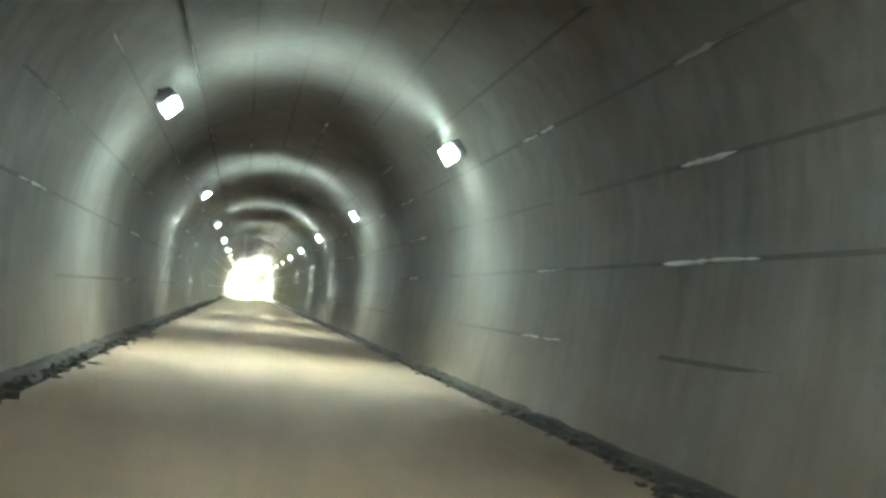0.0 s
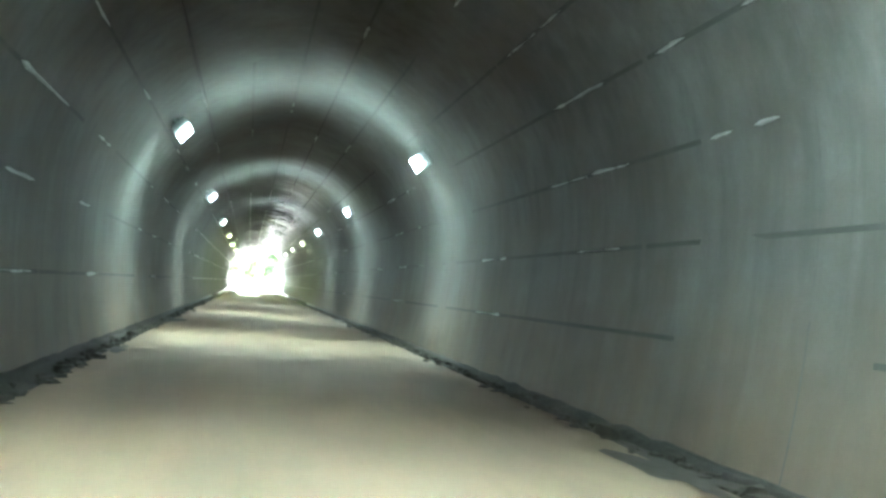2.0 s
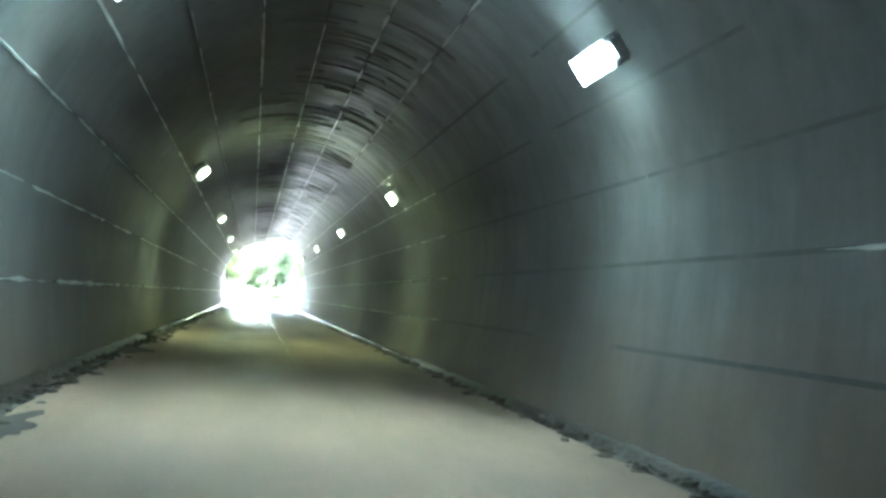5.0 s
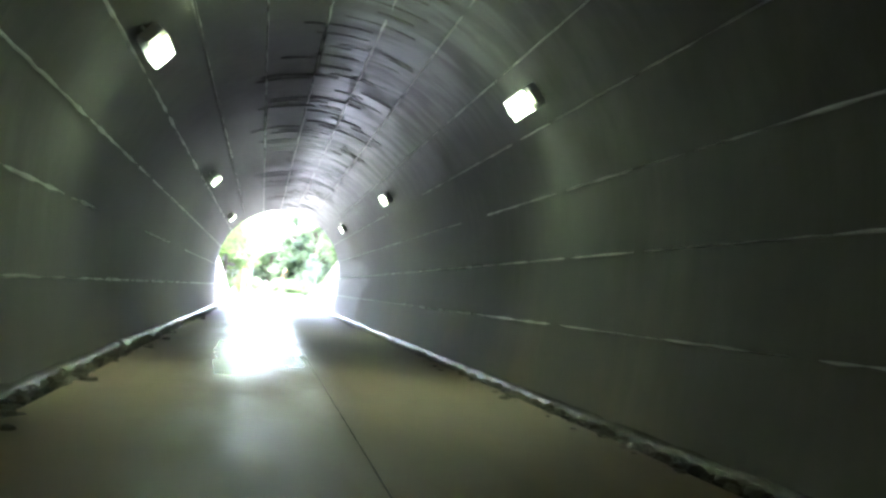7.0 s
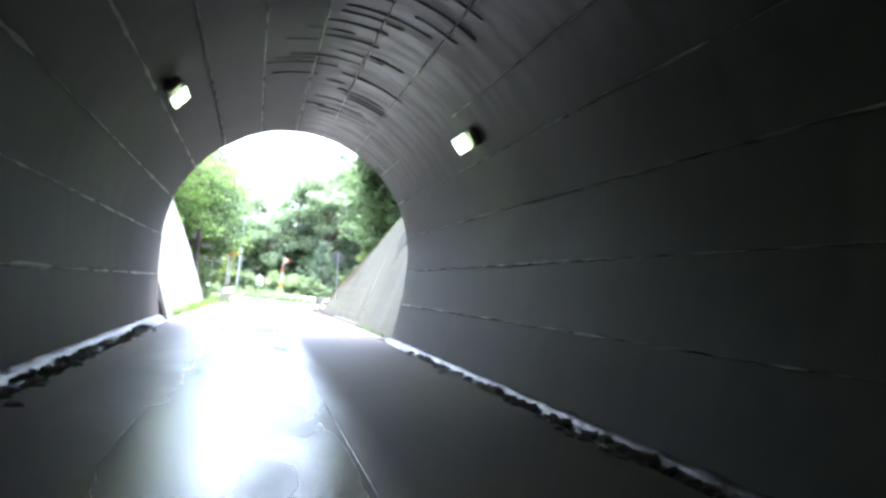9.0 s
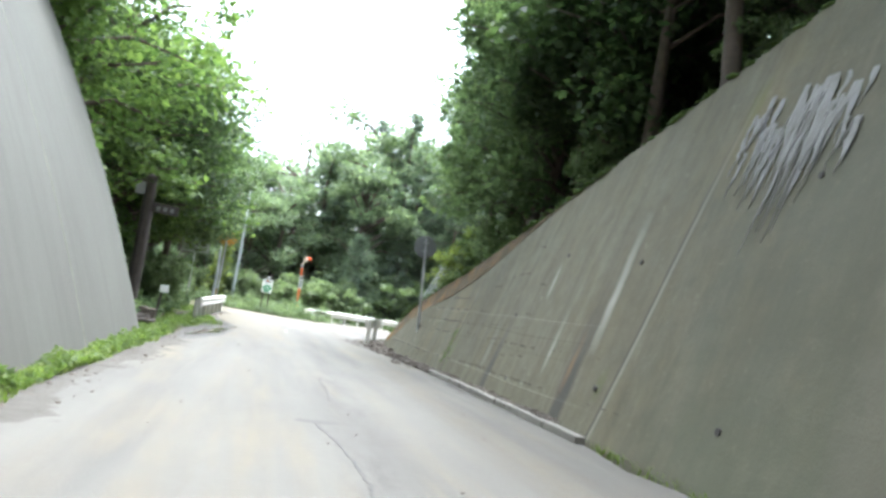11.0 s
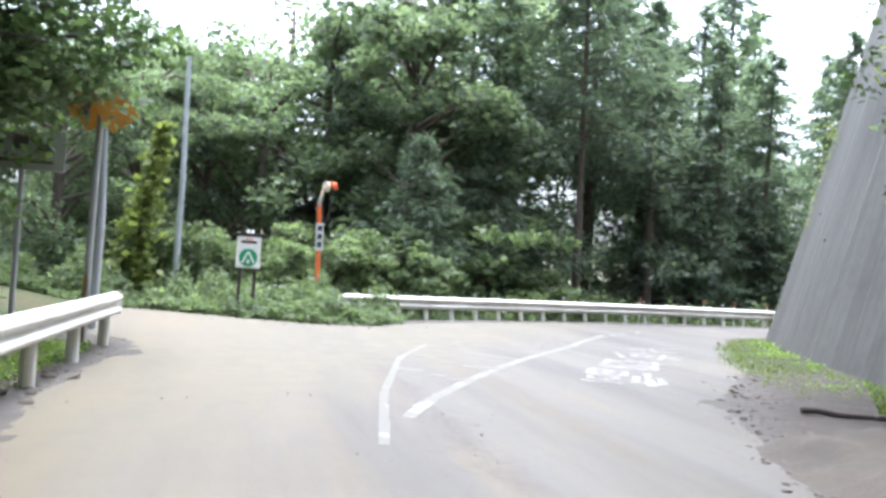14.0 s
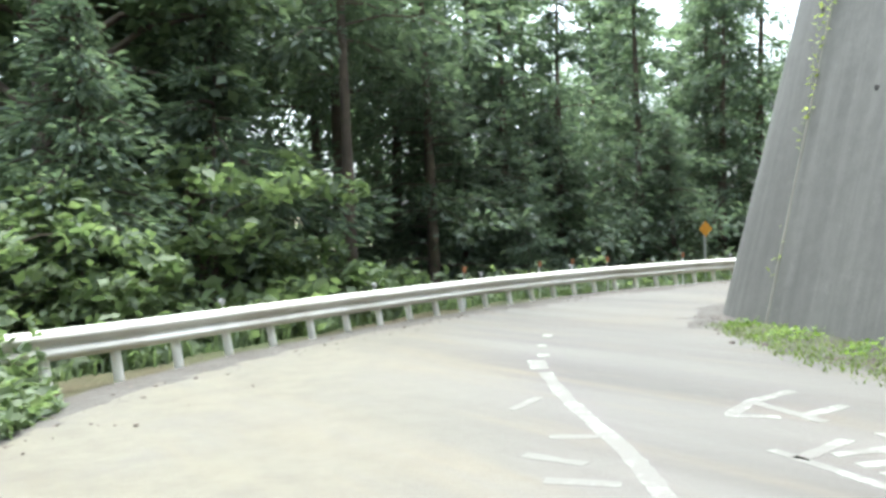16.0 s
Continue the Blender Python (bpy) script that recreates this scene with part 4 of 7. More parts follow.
def tall_wall():
    wall = thing("retaining_wall", (12, 34, 0), "tall curved grey concrete retaining wall streaked by rain, leaning back", "retaining wall", kind="structure")
    inv = wall.matrix_world.inverted()
    line = spline(TALL_BASE, 8)
    rows = []
    for i, p in enumerate(line):
        d = (line[min(i + 1, len(line) - 1)] - line[max(0, i - 1)]).normalized()
        back = Vector((d.y, -d.x, 0))
        top = 11.0 * float(smooth_step((i + 8) / 28.0))
        row = []
        for z in np.linspace(-0.5, top, 26):
            off = 0.26 * z + 0.012 * noise.noise(Vector((i * 0.4, z, 9)))
            row.append(inv @ (p + back * off + Vector((0, 0, z))))
        row += [inv @ (p + back * (0.26 * top + 0.9) + Vector((0, 0, top))), inv @ (p + back * 3.0 + Vector((0, 0, -0.5)))]
        rows.append(row)
    me = sweep_mesh("body", rows, M_WALL_TALL, True, closed=True)
    run, dist = [], 0.0
    for i, p in enumerate(line):
        dist += (p - line[max(0, i - 1)]).length
        run += [dist] * len(rows[0])
    me.attributes.new("along", "FLOAT", "POINT").data.foreach_set("value", run)
    part("body", me, None, wall)
    # pour joints between the panels
    for i in (30, 41, 52, 65, 78):
        p = line[i]
        d = (line[i + 1] - line[i - 1]).normalized()
        back = Vector((d.y, -d.x, 0))
        bm = bmesh.new()
        l = []
        for z in np.linspace(-0.3, 10.9, 24):
            q = p + back * (0.26 * z) + Vector((0, 0, z))
            l.append([bm.verts.new(inv @ (q + d * e - back * o)) for e, o in ((-0.03, 0.0), (0, 0.008), (0.03, 0.0))])
        for a, b in zip(l, l[1:]):
            for k in range(2):
                bm.faces.new((a[k], a[k + 1], b[k + 1], b[k]))
        part("joint", bm, M_DARKSTAIN, wall)
    rr = random.Random(17)
    for k in range(9):
        i = rr.randrange(20, 66)
        z = rr.uniform(0.8, 9.0)
        p = line[i]
        d = (line[i + 1] - line[i - 1]).normalized()
        back = Vector((d.y, -d.x, 0))
        q = p + back * (0.26 * z) + Vector((0, 0, z))
        part("weep_pipe", tube([inv @ (q + back * 0.06), inv @ (q - back * 0.02)], [0.035, 0.032], 8), M_HOLE, wall, "dark drain pipe mouth")
    # weeds rooted along one joint
    i = 52
    p = line[i]
    d = (line[i + 1] - line[i - 1]).normalized()
    back = Vector((d.y, -d.x, 0))
    nr = np.random.default_rng(3)
    pts = []
    for z, w, drop, n in ((0.9, 0.04, 0.12, 12), (2.7, 0.05, 0.15, 18), (3.5, 0.06, 0.3, 40), (4.1, 0.08, 0.16, 40), (4.75, 0.15, 0.2, 120), (7.4, 0.09, 0.2, 45)):
        zz = z + nr.normal(size=n) * drop
        q = np.array([inv @ (p + back * (0.26 * k - 0.03) + Vector((0, 0, k))) for k in zz])
        pts.append(q + nr.normal(size=(n, 3)) * np.array([w, w, 0.03]))
    part("weeds", leaf_cloud("weeds", np.concatenate(pts), 0.075, M_WEED, 0.6, 0.45, 3), None, wall, "weeds rooted in a joint")
    return line


TALL_LINE = tall_wall()

ROAD_RIGHT = [(3.84, 0.0), (3.84, 8), (3.8, 14), (3.72, 18), (3.35, 20.5), (3.1, 22), (3.35, 24), (4.3, 26), (5.3, 28), (7.2, 30.2), (8.3, 31.5), (9.1, 33.0), (10.4, 35.0), (12.2, 36.9),
              (13.6, 37.7), (15.5, 37.8), (19, 37.2), (24.5, 35.6), (36, 31.2), (48, 25)]
RAIL_C = [(2.5, 38.0), (3.6, 38.4), (5.0, 38.85), (6.9, 39.55), (8.4, 40.05), (10.8, 40.75), (12.4, 41.1), (15.3, 41.5), (17.8, 41.5), (21.0, 41.2), (26.0, 39.7), (36.0, 35.6), (48, 29.4)]
ROAD_LEFT = [(-1.95, 0.0), (-1.7, 3.3), (-1.6, 5.2), (-1.5, 8), (-1.45, 11), (-1.4, 15.5), (-1.1, 17), (-0.75, 18.3), (-0.6, 20), (-0.65, 22), (-0.85, 24), (-1.25, 26), (-1.35, 28.3), (-1.1, 30.4), (-1.25, 32.0),
             (-2.6, 33.6), (-6, 34.8), (-12, 35.2), (-24, 35.0), (-26, 40.5), (-14, 41.0), (-6, 39.9), (-2.6, 38.6), (-1.3, 37.9), (0.3, 36.8), (1.7, 35.9), (3.0, 36.0), (3.6, 36.8), (4.4, 37.6), (5.9, 38.5), (7.7, 39.3), (10.5, 40.2),
             (15, 41.0), (21, 40.6), (26, 39.0), (36, 34.9), (48, 28.7)]


def road():
    pts = ROAD_RIGHT + ROAD_LEFT[::-1]
    out = []
    for i, p in enumerate(pts):
        q = pts[(i + 1) % len(pts)]
        n = max(1, int(math.dist(p, q) / 0.25))
        for k in range(n):
            x, y = p[0] + (q[0] - p[0]) * k / n, p[1] + (q[1] - p[1]) * k / n
            j = 0.0 if y < 0.6 else 0.13
            out.append((x + j * (noise.noise(Vector((x * 1.1, y * 1.1, 0))) + 0.6 * noise.noise(Vector((x * 4, y * 4, 0)))), y + j * noise.noise(Vector((x * 1.7, y * 1.7, 9)))))
    bm = bmesh.new()
    bm.faces.new([bm.verts.new((x, y, 0)) for x, y in out])
    for y in range(1, 24):
        bmesh.ops.bisect_plane(bm, geom=bm.verts[:] + bm.edges[:] + bm.faces[:], plane_co=(0, y, 0), plane_no=(0, 1, 0))
    bmesh.ops.triangulate(bm, faces=bm.faces[:])
    for v in bm.verts:
        v.co.z = road_z(v.co.y) + 0.02
    res = bmesh.ops.extrude_face_region(bm, geom=bm.faces[:])
    bmesh.ops.translate(bm, vec=(0, 0, -0.12), verts=[v for v in res["geom"] if isinstance(v, bmesh.types.BMVert)])
    tagged(part("road", bm, M_ROAD), "pale worn asphalt road bending right, dusted with sand", "road", kind="structure")


road()


def silt_height(p, s):
    """Height over the asphalt: s metres outwards from the road's edge; lumpy, so that its rim is ragged."""
    big = noise.noise(Vector((p.x * 0.45, p.y * 0.45, 11)))
    lump = 0.5 * noise.noise(Vector((p.x * 1.7, p.y * 1.7, 3))) + 0.4 * noise.noise(Vector((p.x * 4, p.y * 4, 5))) + 0.4 * noise.noise(Vector((p.x * 9, p.y * 9, 7)))
    wet = 0.04 if p.x < 0 and 15.5 < p.y < 21.5 else 0.0
    return 0.04 * min(1.2, s + 0.2 + 0.5 * big) + 0.022 * lump - 0.008 - (0.03 if s < -1.2 else 0.0) - wet


def silt_bank(name, edge, label, reach=1.5):
    """Silt and fine gravel lying over the road's edge, thinning to a dusting on the asphalt."""
    pts = [p for p, _ in along(edge, 0.10)]
    rows, cover = [], []
    for i, p in enumerate(pts):
        d = (pts[min(i + 6, len(pts) - 1)] - pts[max(0, i - 6)]).normalized()
        out = Vector((d.y, -d.x, 0))
        row = []
        for k in range(29):
            s = -1.3 + (1.3 + reach) * k / 28
            q = p + out * s
            if q.y < 0.3:
                q.y = 0.3
            h = silt_height(q, s)
            cover.append(h)
            row.append((q.x, q.y, road_z(q.y) + 0.02 + h))
        rows.append(row)
    me = sweep_mesh(name, rows, M_SILT, True)
    me.attributes.new("cover", "FLOAT", "POINT").data.foreach_set("value", cover)
    tagged(part(name, me, None), label, "road shoulder", kind="structure")


silt_bank("shoulder_right", ROAD_RIGHT[1:-1], "brown silt and fine gravel along the road's inner edge")
silt_bank("shoulder_left", ROAD_LEFT[1:20][::-1], "brown silt and fine gravel along the verge")
silt_bank("shoulder_bend", ROAD_LEFT[25:-1][::-1], "sandy silt along the outside of the bend", 0.4)


def rail_y(x):
    return interp([(a, b) for a, b in RAIL_C], x) if x > 2.9 else 38.2 + 0.35 * (2.9 - x) * (1 if x > -8 else 1)


def ground_height(x, y):
    """The lie of the land: cutting walls, banks, the flat junction, and the slope that falls away beyond the road."""
    zr = road_z(y) - 0.05
    n = 0.5 * noise.noise(Vector((x * 0.12, y * 0.12, 2))) + 0.12 * noise.noise(Vector((x * 0.7, y * 0.7, 4)))
    if y < -0.35:
        return max(8.6, 8.6 + 0.55 * (-y) + 0.25 * abs(x) + 4 * n) if y > -80 else 52 + 0.25 * abs(x) + 4 * n
    h = zr
    # bank on the right, up to the tall wall
    if y < 21.6:
        top = interp(R_TOP, y) - 0.1
        x0, x1 = 4.1, right_face(top) + 0.5
        if x > x0:
            h = zr + (top - zr) * min(1, (x - x0) / (x1 - x0)) + max(0, x - x1) * 0.75 + (n if x > x1 + 1 else 0)
    else:
        xe = interp([(21.6, 4.4), (24, 5.0), (26, 6.3), (28, 8.3), (30, 10.5), (33, 13), (37, 17), (40, 60)], y)
        if x > xe and y < 38:
            h = zr + min(0.85 * (x - xe), 11.5 + 0.3 * (x - xe)) + n * min(1, (x - xe) / 2)
    # left bank
    if x < -2.0:
        if y < 13.6:
            x1 = left_face(y, 7.8) - 0.4
            h = zr + (7.6 - zr) * min(1, (-2.4 - x) / (-2.4 - x1)) if x < -2.4 else zr
            h += max(0, x1 - x) * 0.6 + (n if x < x1 - 1 else 0)
        else:
            f = 1 - float(smooth_step((y - 13.6) / 2.0))
            h = zr + max(0, -2.2 - x) * (0.12 + 0.6 * f) + max(0, -6 - x) * 0.45 * (1 - float(smooth_step((y - 24) / 8))) + 0.25 * n
            if y < 16:
                h = min(h, 7.6 + max(0, -6 - x) * 0.6)
    elif x < -1.2 and y > 2 and y < 31:
        h = zr + 0.10 * min(1, (-1.2 - x) / 0.8)
    # beyond the road the slope falls away
    ry = rail_y(x)
    if y > ry:
        h = -0.05 + (0.15 if x < 3 else 0.0) - max(0, y - ry - (2.5 if x < 3 else 0.8)) * 0.35
        h = max(h, -9 + 0.5 * n) + 0.3 * n
        if y > 120:
            h += (y - 120) * 0.08
    if x > 20 and y > ry:
        h = max(h, -7)
    return h


def ground():
    xs = sorted({round(v, 3) for v in [*np.arange(-300, -40, 20), *np.arange(-40, -8, 2), *np.arange(-8, 20, 0.5), *np.arange(20, 60, 2), *np.arange(60, 340, 20)]})
    ys = sorted({round(v, 3) for v in [*np.arange(-320, -20, 20), *np.arange(-20, -0.9, 2), -0.7, -0.35, 0.0, *np.arange(0.5, 48, 0.5), *np.arange(48, 90, 2), *np.arange(90, 600, 25)]})
    verts = [(x, y, ground_height(x, y if y != -0.35 else -0.36) if y != 0.0 else ground_height(x, 0.01)) for y in ys for x in xs]
    faces = []
    nx = len(xs)
    for j in range(len(ys) - 1):
        for i in range(nx - 1):
            cy = (ys[j] + ys[j + 1]) / 2
            cx = (xs[i] + xs[i + 1]) / 2
            if -0.35 <= cy <= 0.0 and -5.5 < cx < 7.2:
                continue
            faces.append((j * nx + i, j * nx + i + 1, (j + 1) * nx + i + 1, (j + 1) * nx + i))
    tagged(part("ground", mesh_from("ground", verts, faces, M_GROUND, True), None), "earth banks with leaf litter and low growth", "ground", kind="structure")


ground()

# ---- road markings ----


def strip(bm, points, width, lift=0.027, thick=0.004):
    """A painted line on the road through points (x, y), with a width or widths."""
    pts = [Vector((*p, 0.0)[:3]) for p in points]
    rows = []
    for i, p in enumerate(pts):
        d = (pts[min(i + 1, len(pts) - 1)] - pts[max(i - 1, 0)]).normalized()
        w = width[min(i, len(width) - 1)] if isinstance(width, (list, tuple)) else width
        s = Vector((-d.y, d.x, 0)) * w / 2
        z = road_z(p.y) + lift
        rows.append([bm.verts.new((*(p + s).xy, z - thick)), bm.verts.new((*(p + s).xy, z)), bm.verts.new((*(p - s).xy, z)), bm.verts.new((*(p - s).xy, z - thick))])
    for a, b in zip(rows, rows[1:]):
        for k in range(3):
            bm.faces.new((a[k], a[k + 1], b[k + 1], b[k]))
    bm.faces.new(rows[0])
    bm.faces.new(rows[-1][::-1])
    return bm


def ragged(points, width, seed):
    """The line cut into short steps, its width and middle worn uneven."""
    line, widths = [], []
    for a, b in zip(points, points[1:]):
        a, b = Vector((*a, 0)[:3]), Vector((*b, 0)[:3])
        n = max(2, int((b - a).length / 0.07))
        for k in range(n + (b == Vector((*points[-1], 0)[:3]))):
            p = a.lerp(b, k / n)
            line.append((p.x + 0.08 * width * noise.noise(Vector((p.x * 9, p.y * 9, seed))), p.y))
            widths.append(width * (0.92 + 0.28 * noise.noise(Vector((p.x * 6, p.y * 6, seed + 4))) + 0.18 * noise.noise(Vector((p.x * 19, p.y * 19, seed)))))
    return line, widths


def marking(name, lines, label, category="road marking", paint=None):
    root = thing(name, (0, 0, 0), label, category, kind="structure")
    for k, (points, width) in enumerate(lines):
        line, widths = ragged(points, width, k)
        part("stroke", strip(bmesh.new(), line, widths, 0.0218 + 0.0003 * (k % 6), 0.0016), paint or M_ROADPAINT, root)
    return root


GORE_RIGHT = spline([(1.62, 26.95), (2.04, 27.8), (2.67, 28.85), (3.1, 29.52), (3.93, 30.75), (5.12, 32.3), (5.9, 33.25), (6.7, 34.4), (7.53, 35.45)], 5)
GORE_LEFT = spline([(1.25, 26.0), (1.4, 26.8), (1.62, 28.0), (1.82, 28.8), (2.15, 30.05), (2.45, 31.1), (3.25, 32.9)], 5)
marking("gore_marking", [(GORE_RIGHT, 0.14)], "long worn white edge line of the gore round the bend", paint=M_OLDPAINT)
marking("gore_marking", [(GORE_LEFT, 0.09),
                         ([(2.1, 29.95), (2.4, 29.72)], 0.17), ([(2.46, 29.47), (2.6, 29.34)], 0.13), ([(2.52, 29.15), (2.74, 29.04)], 0.11), ([(2.84, 30.68), (3.08, 30.6)], 0.13), ([(3.06, 30.25), (3.5, 30.08)], 0.19),
                         ([(3.55, 31.95), (3.68, 31.68)], 0.12), ([(3.69, 31.66), (4.16, 31.15)], 0.17), ([(4.03, 33.07), (4.31, 32.71)], 0.12), ([(4.34, 32.64), (4.8, 32.12)], 0.14), ([(3.77, 33.4), (3.95, 33.2)], 0.12),
                         ([(2.62, 31.34), (2.84, 31.18)], 0.12), ([(5.19, 33.24), (5.42, 32.92)], 0.11), ([(5.45, 33.65), (5.56, 33.27)], 0.11), ([(5.85, 33.82), (6.06, 33.6)], 0.10), ([(6.21, 34.54), (6.68, 34.7)], 0.09)],
        "half worn away white gore line with cross rungs on the sandy asphalt", paint=M_GONEPAINT)
marking("centre_dashes", [([(7.62, 35.6), (7.98, 36.0)], 0.2), ([(8.2, 36.1), (8.35, 36.25)], 0.14), ([(8.7, 36.6), (8.85, 36.75)], 0.12), ([(9.4, 37.2), (9.6, 37.35)], 0.12)],
        "worn white centre line dashes round the bend")
marking("centre_dash", [([(1.07, 22.8), (1.13, 24.5)], 0.10)], "single worn white centre line dash", paint=M_OLDPAINT)


def glyph(strokes, width=0.115):
    marking("road_lettering", [(line, width) for line in strokes], "white painted road lettering for oncoming traffic", "road lettering")


glyph([[(5.6, 30.08), (5.02, 28.93)], [(5.28, 29.77), (4.92, 29.17)], [(5.54, 29.66), (5.24, 29.02)], [(4.88, 29.2), (5.3, 29.02)],
       [(4.98, 30.40), (5.38, 30.2)], [(5.37, 30.24), (5.09, 29.76)], [(5.12, 29.76), (4.66, 29.95)], [(4.67, 29.92), (4.97, 30.42)], [(4.81, 30.16), (5.24, 29.97)], [(5.18, 30.3), (4.88, 29.86)],
       [(4.62, 29.75), (4.94, 29.6)], [(4.92, 29.63), (4.76, 29.35)], [(4.78, 29.36), (4.46, 29.49)], [(4.47, 29.46), (4.63, 29.77)], [(4.28, 29.32), (4.73, 29.1)]])
glyph([[(5.84, 31.6), (6.46, 31.27)], [(5.70, 31.38), (6.33, 31.05)], [(5.55, 31.16), (6.19, 30.82)], [(5.40, 30.94), (6.05, 30.6)], [(5.24, 30.72), (5.92, 30.37)],
       [(5.85, 31.63), (5.24, 30.7)], [(6.45, 31.3), (5.91, 30.37)], [(5.96, 31.56), (6.3, 31.2)], [(6.42, 31.16), (6.84, 31.1)]])
glyph([[(6.51, 32.71), (6.21, 31.82)], [(6.21, 31.84), (6.76, 31.61)], [(7.29, 32.42), (6.71, 31.65)], [(7.11, 32.05), (7.45, 32.17)], [(7.03, 31.93), (7.23, 31.85)], [(6.92, 31.77), (7.08, 31.59)],
       [(6.44, 32.51), (7.0, 32.5)], [(6.64, 32.42), (6.99, 32.24)], [(6.53, 32.24), (6.87, 32.06)], [(6.45, 32.08), (6.76, 31.93)], [(6.08, 31.88), (6.24, 31.74)]], 0.095)
glyph([[(8.15, 33.40), (7.6, 33.44), (7.1, 33.32), (7.28, 33.05)], [(7.6, 33.45), (7.34, 32.78)], [(7.45, 32.95), (7.9, 32.9)]], 0.11)


M_PUDDLE = simple("puddle_water", (0.05, 0.042, 0.033), (0.035, 0.03, 0.025), 2.0, 0.04, bumps=0.0)


def patch(name, centre, radius, material, label, category, seed, stretch=(1, 1), turn=0.0, lift=0.023, ragged=0.35):
    """A flat ragged patch on the road."""
    bm = bmesh.new()
    ring = []
    c, s = math.cos(radians(turn)), math.sin(radians(turn))
    for k in range(48):
        a = 2 * math.pi * k / 48
        r = radius * (1 + ragged * noise.noise(Vector((math.cos(a) * 1.6 + seed, math.sin(a) * 1.6, seed))) + 0.3 * ragged * noise.noise(Vector((math.cos(a) * 6 + seed, math.sin(a) * 6, seed))))
        x, y = r * math.cos(a) * stretch[0], r * math.sin(a) * stretch[1]
        x, y = centre[0] + c * x - s * y, centre[1] + s * x + c * y
        ring.append(bm.verts.new((x, y, road_z(y) + lift)))
    mid = bm.verts.new((*centre, road_z(centre[1]) + lift + 0.004))
    for a, b in zip(ring, ring[1:] + ring[:1]):
        bm.faces.new((a, b, mid))
    return tagged(part(name, bm, material), label, category, kind="structure")


DAMP_EDGE = [(14.6, -1.3), (15.4, -1.0), (16.5, -0.8), (17.4, -0.62), (19.0, -0.53), (19.8, -0.40), (20.5, -0.55), (21.4, -0.58), (22.3, -0.47), (23.4, -0.68), (25.0, -1.0), (26.0, -1.3)]


def damp_sheet():
    """Seepage wetting the asphalt along the verge, with a ragged outer edge."""
    rows = []
    for y in np.arange(14.7, 26.0, 0.07):
        edge = interp(DAMP_EDGE, y) + 0.09 * noise.noise(Vector((1, y * 1.3, 2))) + 0.05 * noise.noise(Vector((4, y * 4.5, 2)))
        rows.append([(-1.55 + (edge + 1.55) * k / 6, y, road_z(y) + 0.0262 - (0.004 if k == 6 else 0.0)) for k in range(7)])
    tagged(part("damp_patch", sweep_mesh("damp_patch", rows, M_DAMP), None), "damp dark asphalt beside the verge, ragged at its edge", "puddle", kind="structure")


damp_sheet()

SOIL_EDGE = [(13.2, 4.02), (15.0, 3.88), (17.0, 3.80), (18.7, 3.74), (20.0, 3.58), (21.0, 3.45), (22.0, 3.40), (23.5, 3.48), (25.0, 3.75), (26.2, 4.3)]


def soil_height(x, y):
    """Soil slumped against the foot of the wall: height over the asphalt."""
    edge = interp(SOIL_EDGE, y) + 0.12 * noise.noise(Vector((2, y * 1.1, 5))) + 0.06 * noise.noise(Vector((6, y * 4.0, 5)))
    f = max(0.0, x - edge)
    return 0.026 + min(0.16, 0.22 * f) * (0.8 + 0.7 * noise.noise(Vector((x * 3, y * 2, 1)))) + 0.02 * min(1.0, 8 * f) * noise.noise(Vector((x * 9, y * 9, 1)))


def soil_strip():
    rows = []
    for y in np.arange(13.4, 26.0, 0.07):
        edge = interp(SOIL_EDGE, y) + 0.12 * noise.noise(Vector((2, y * 1.1, 5))) + 0.06 * noise.noise(Vector((6, y * 4.0, 5)))
        inner = interp([(13, 4.25), (20.5, 4.3), (21.6, 4.7), (26, 5.6)], y)
        xs = [edge + (inner - edge) * (k / 9) for k in range(10)]
        rows.append([(x, y, road_z(y) + soil_height(x, y) - (0.006 if k == 0 else 0.0)) for k, x in enumerate(xs)])
    tagged(part("soil", sweep_mesh("soil", rows, M_MUD, True), None), "dark brown soil slumped from the foot of the leaning wall", "soil", kind="structure")


soil_strip()
patch("puddle", (-1.0, 18.0), 0.62, M_PUDDLE, "shallow muddy puddle at the road's edge", "puddle", 5.0, (0.32, 2.3), -8, 0.031, 0.8)
patch("puddle", (-0.72, 19.7), 0.26, M_PUDDLE, "shallow muddy puddle at the road's edge", "puddle", 6.0, (0.5, 1.6), -8, 0.031, 0.7)

for k, (y, r) in enumerate(((-150, 0.4), (-141, 0.6), (-133, 0.45), (-124, 0.7), (-117, 0.35), (-106, 0.55), (-95, 0.65), (-88, 0.4), (-79, 0.6), (-71, 0.5), (-60, 0.7), (-52, 0.5))):
    patch("damp_patch", (-1.85 if k % 3 else 3.5, y), 0.8 * r, M_SLUDGE, "dark wet blotch along the tunnel's gutter", "puddle", 20.0 + k, (0.55, 1.9), 0, 0.024, 0.9)


def crack(name, points, width, label, seed):
    rr = random.Random(seed)
    line = []
    for p in spline(points, 10):
        line.append((p.x + rr.gauss(0, 0.012), p.y))
    w = [width * rr.uniform(0.3, 1.3) for _ in line]
    tagged(part(name, strip(bmesh.new(), line, w, 0.0235, 0.003), M_HOLE), label, "crack", kind="structure")


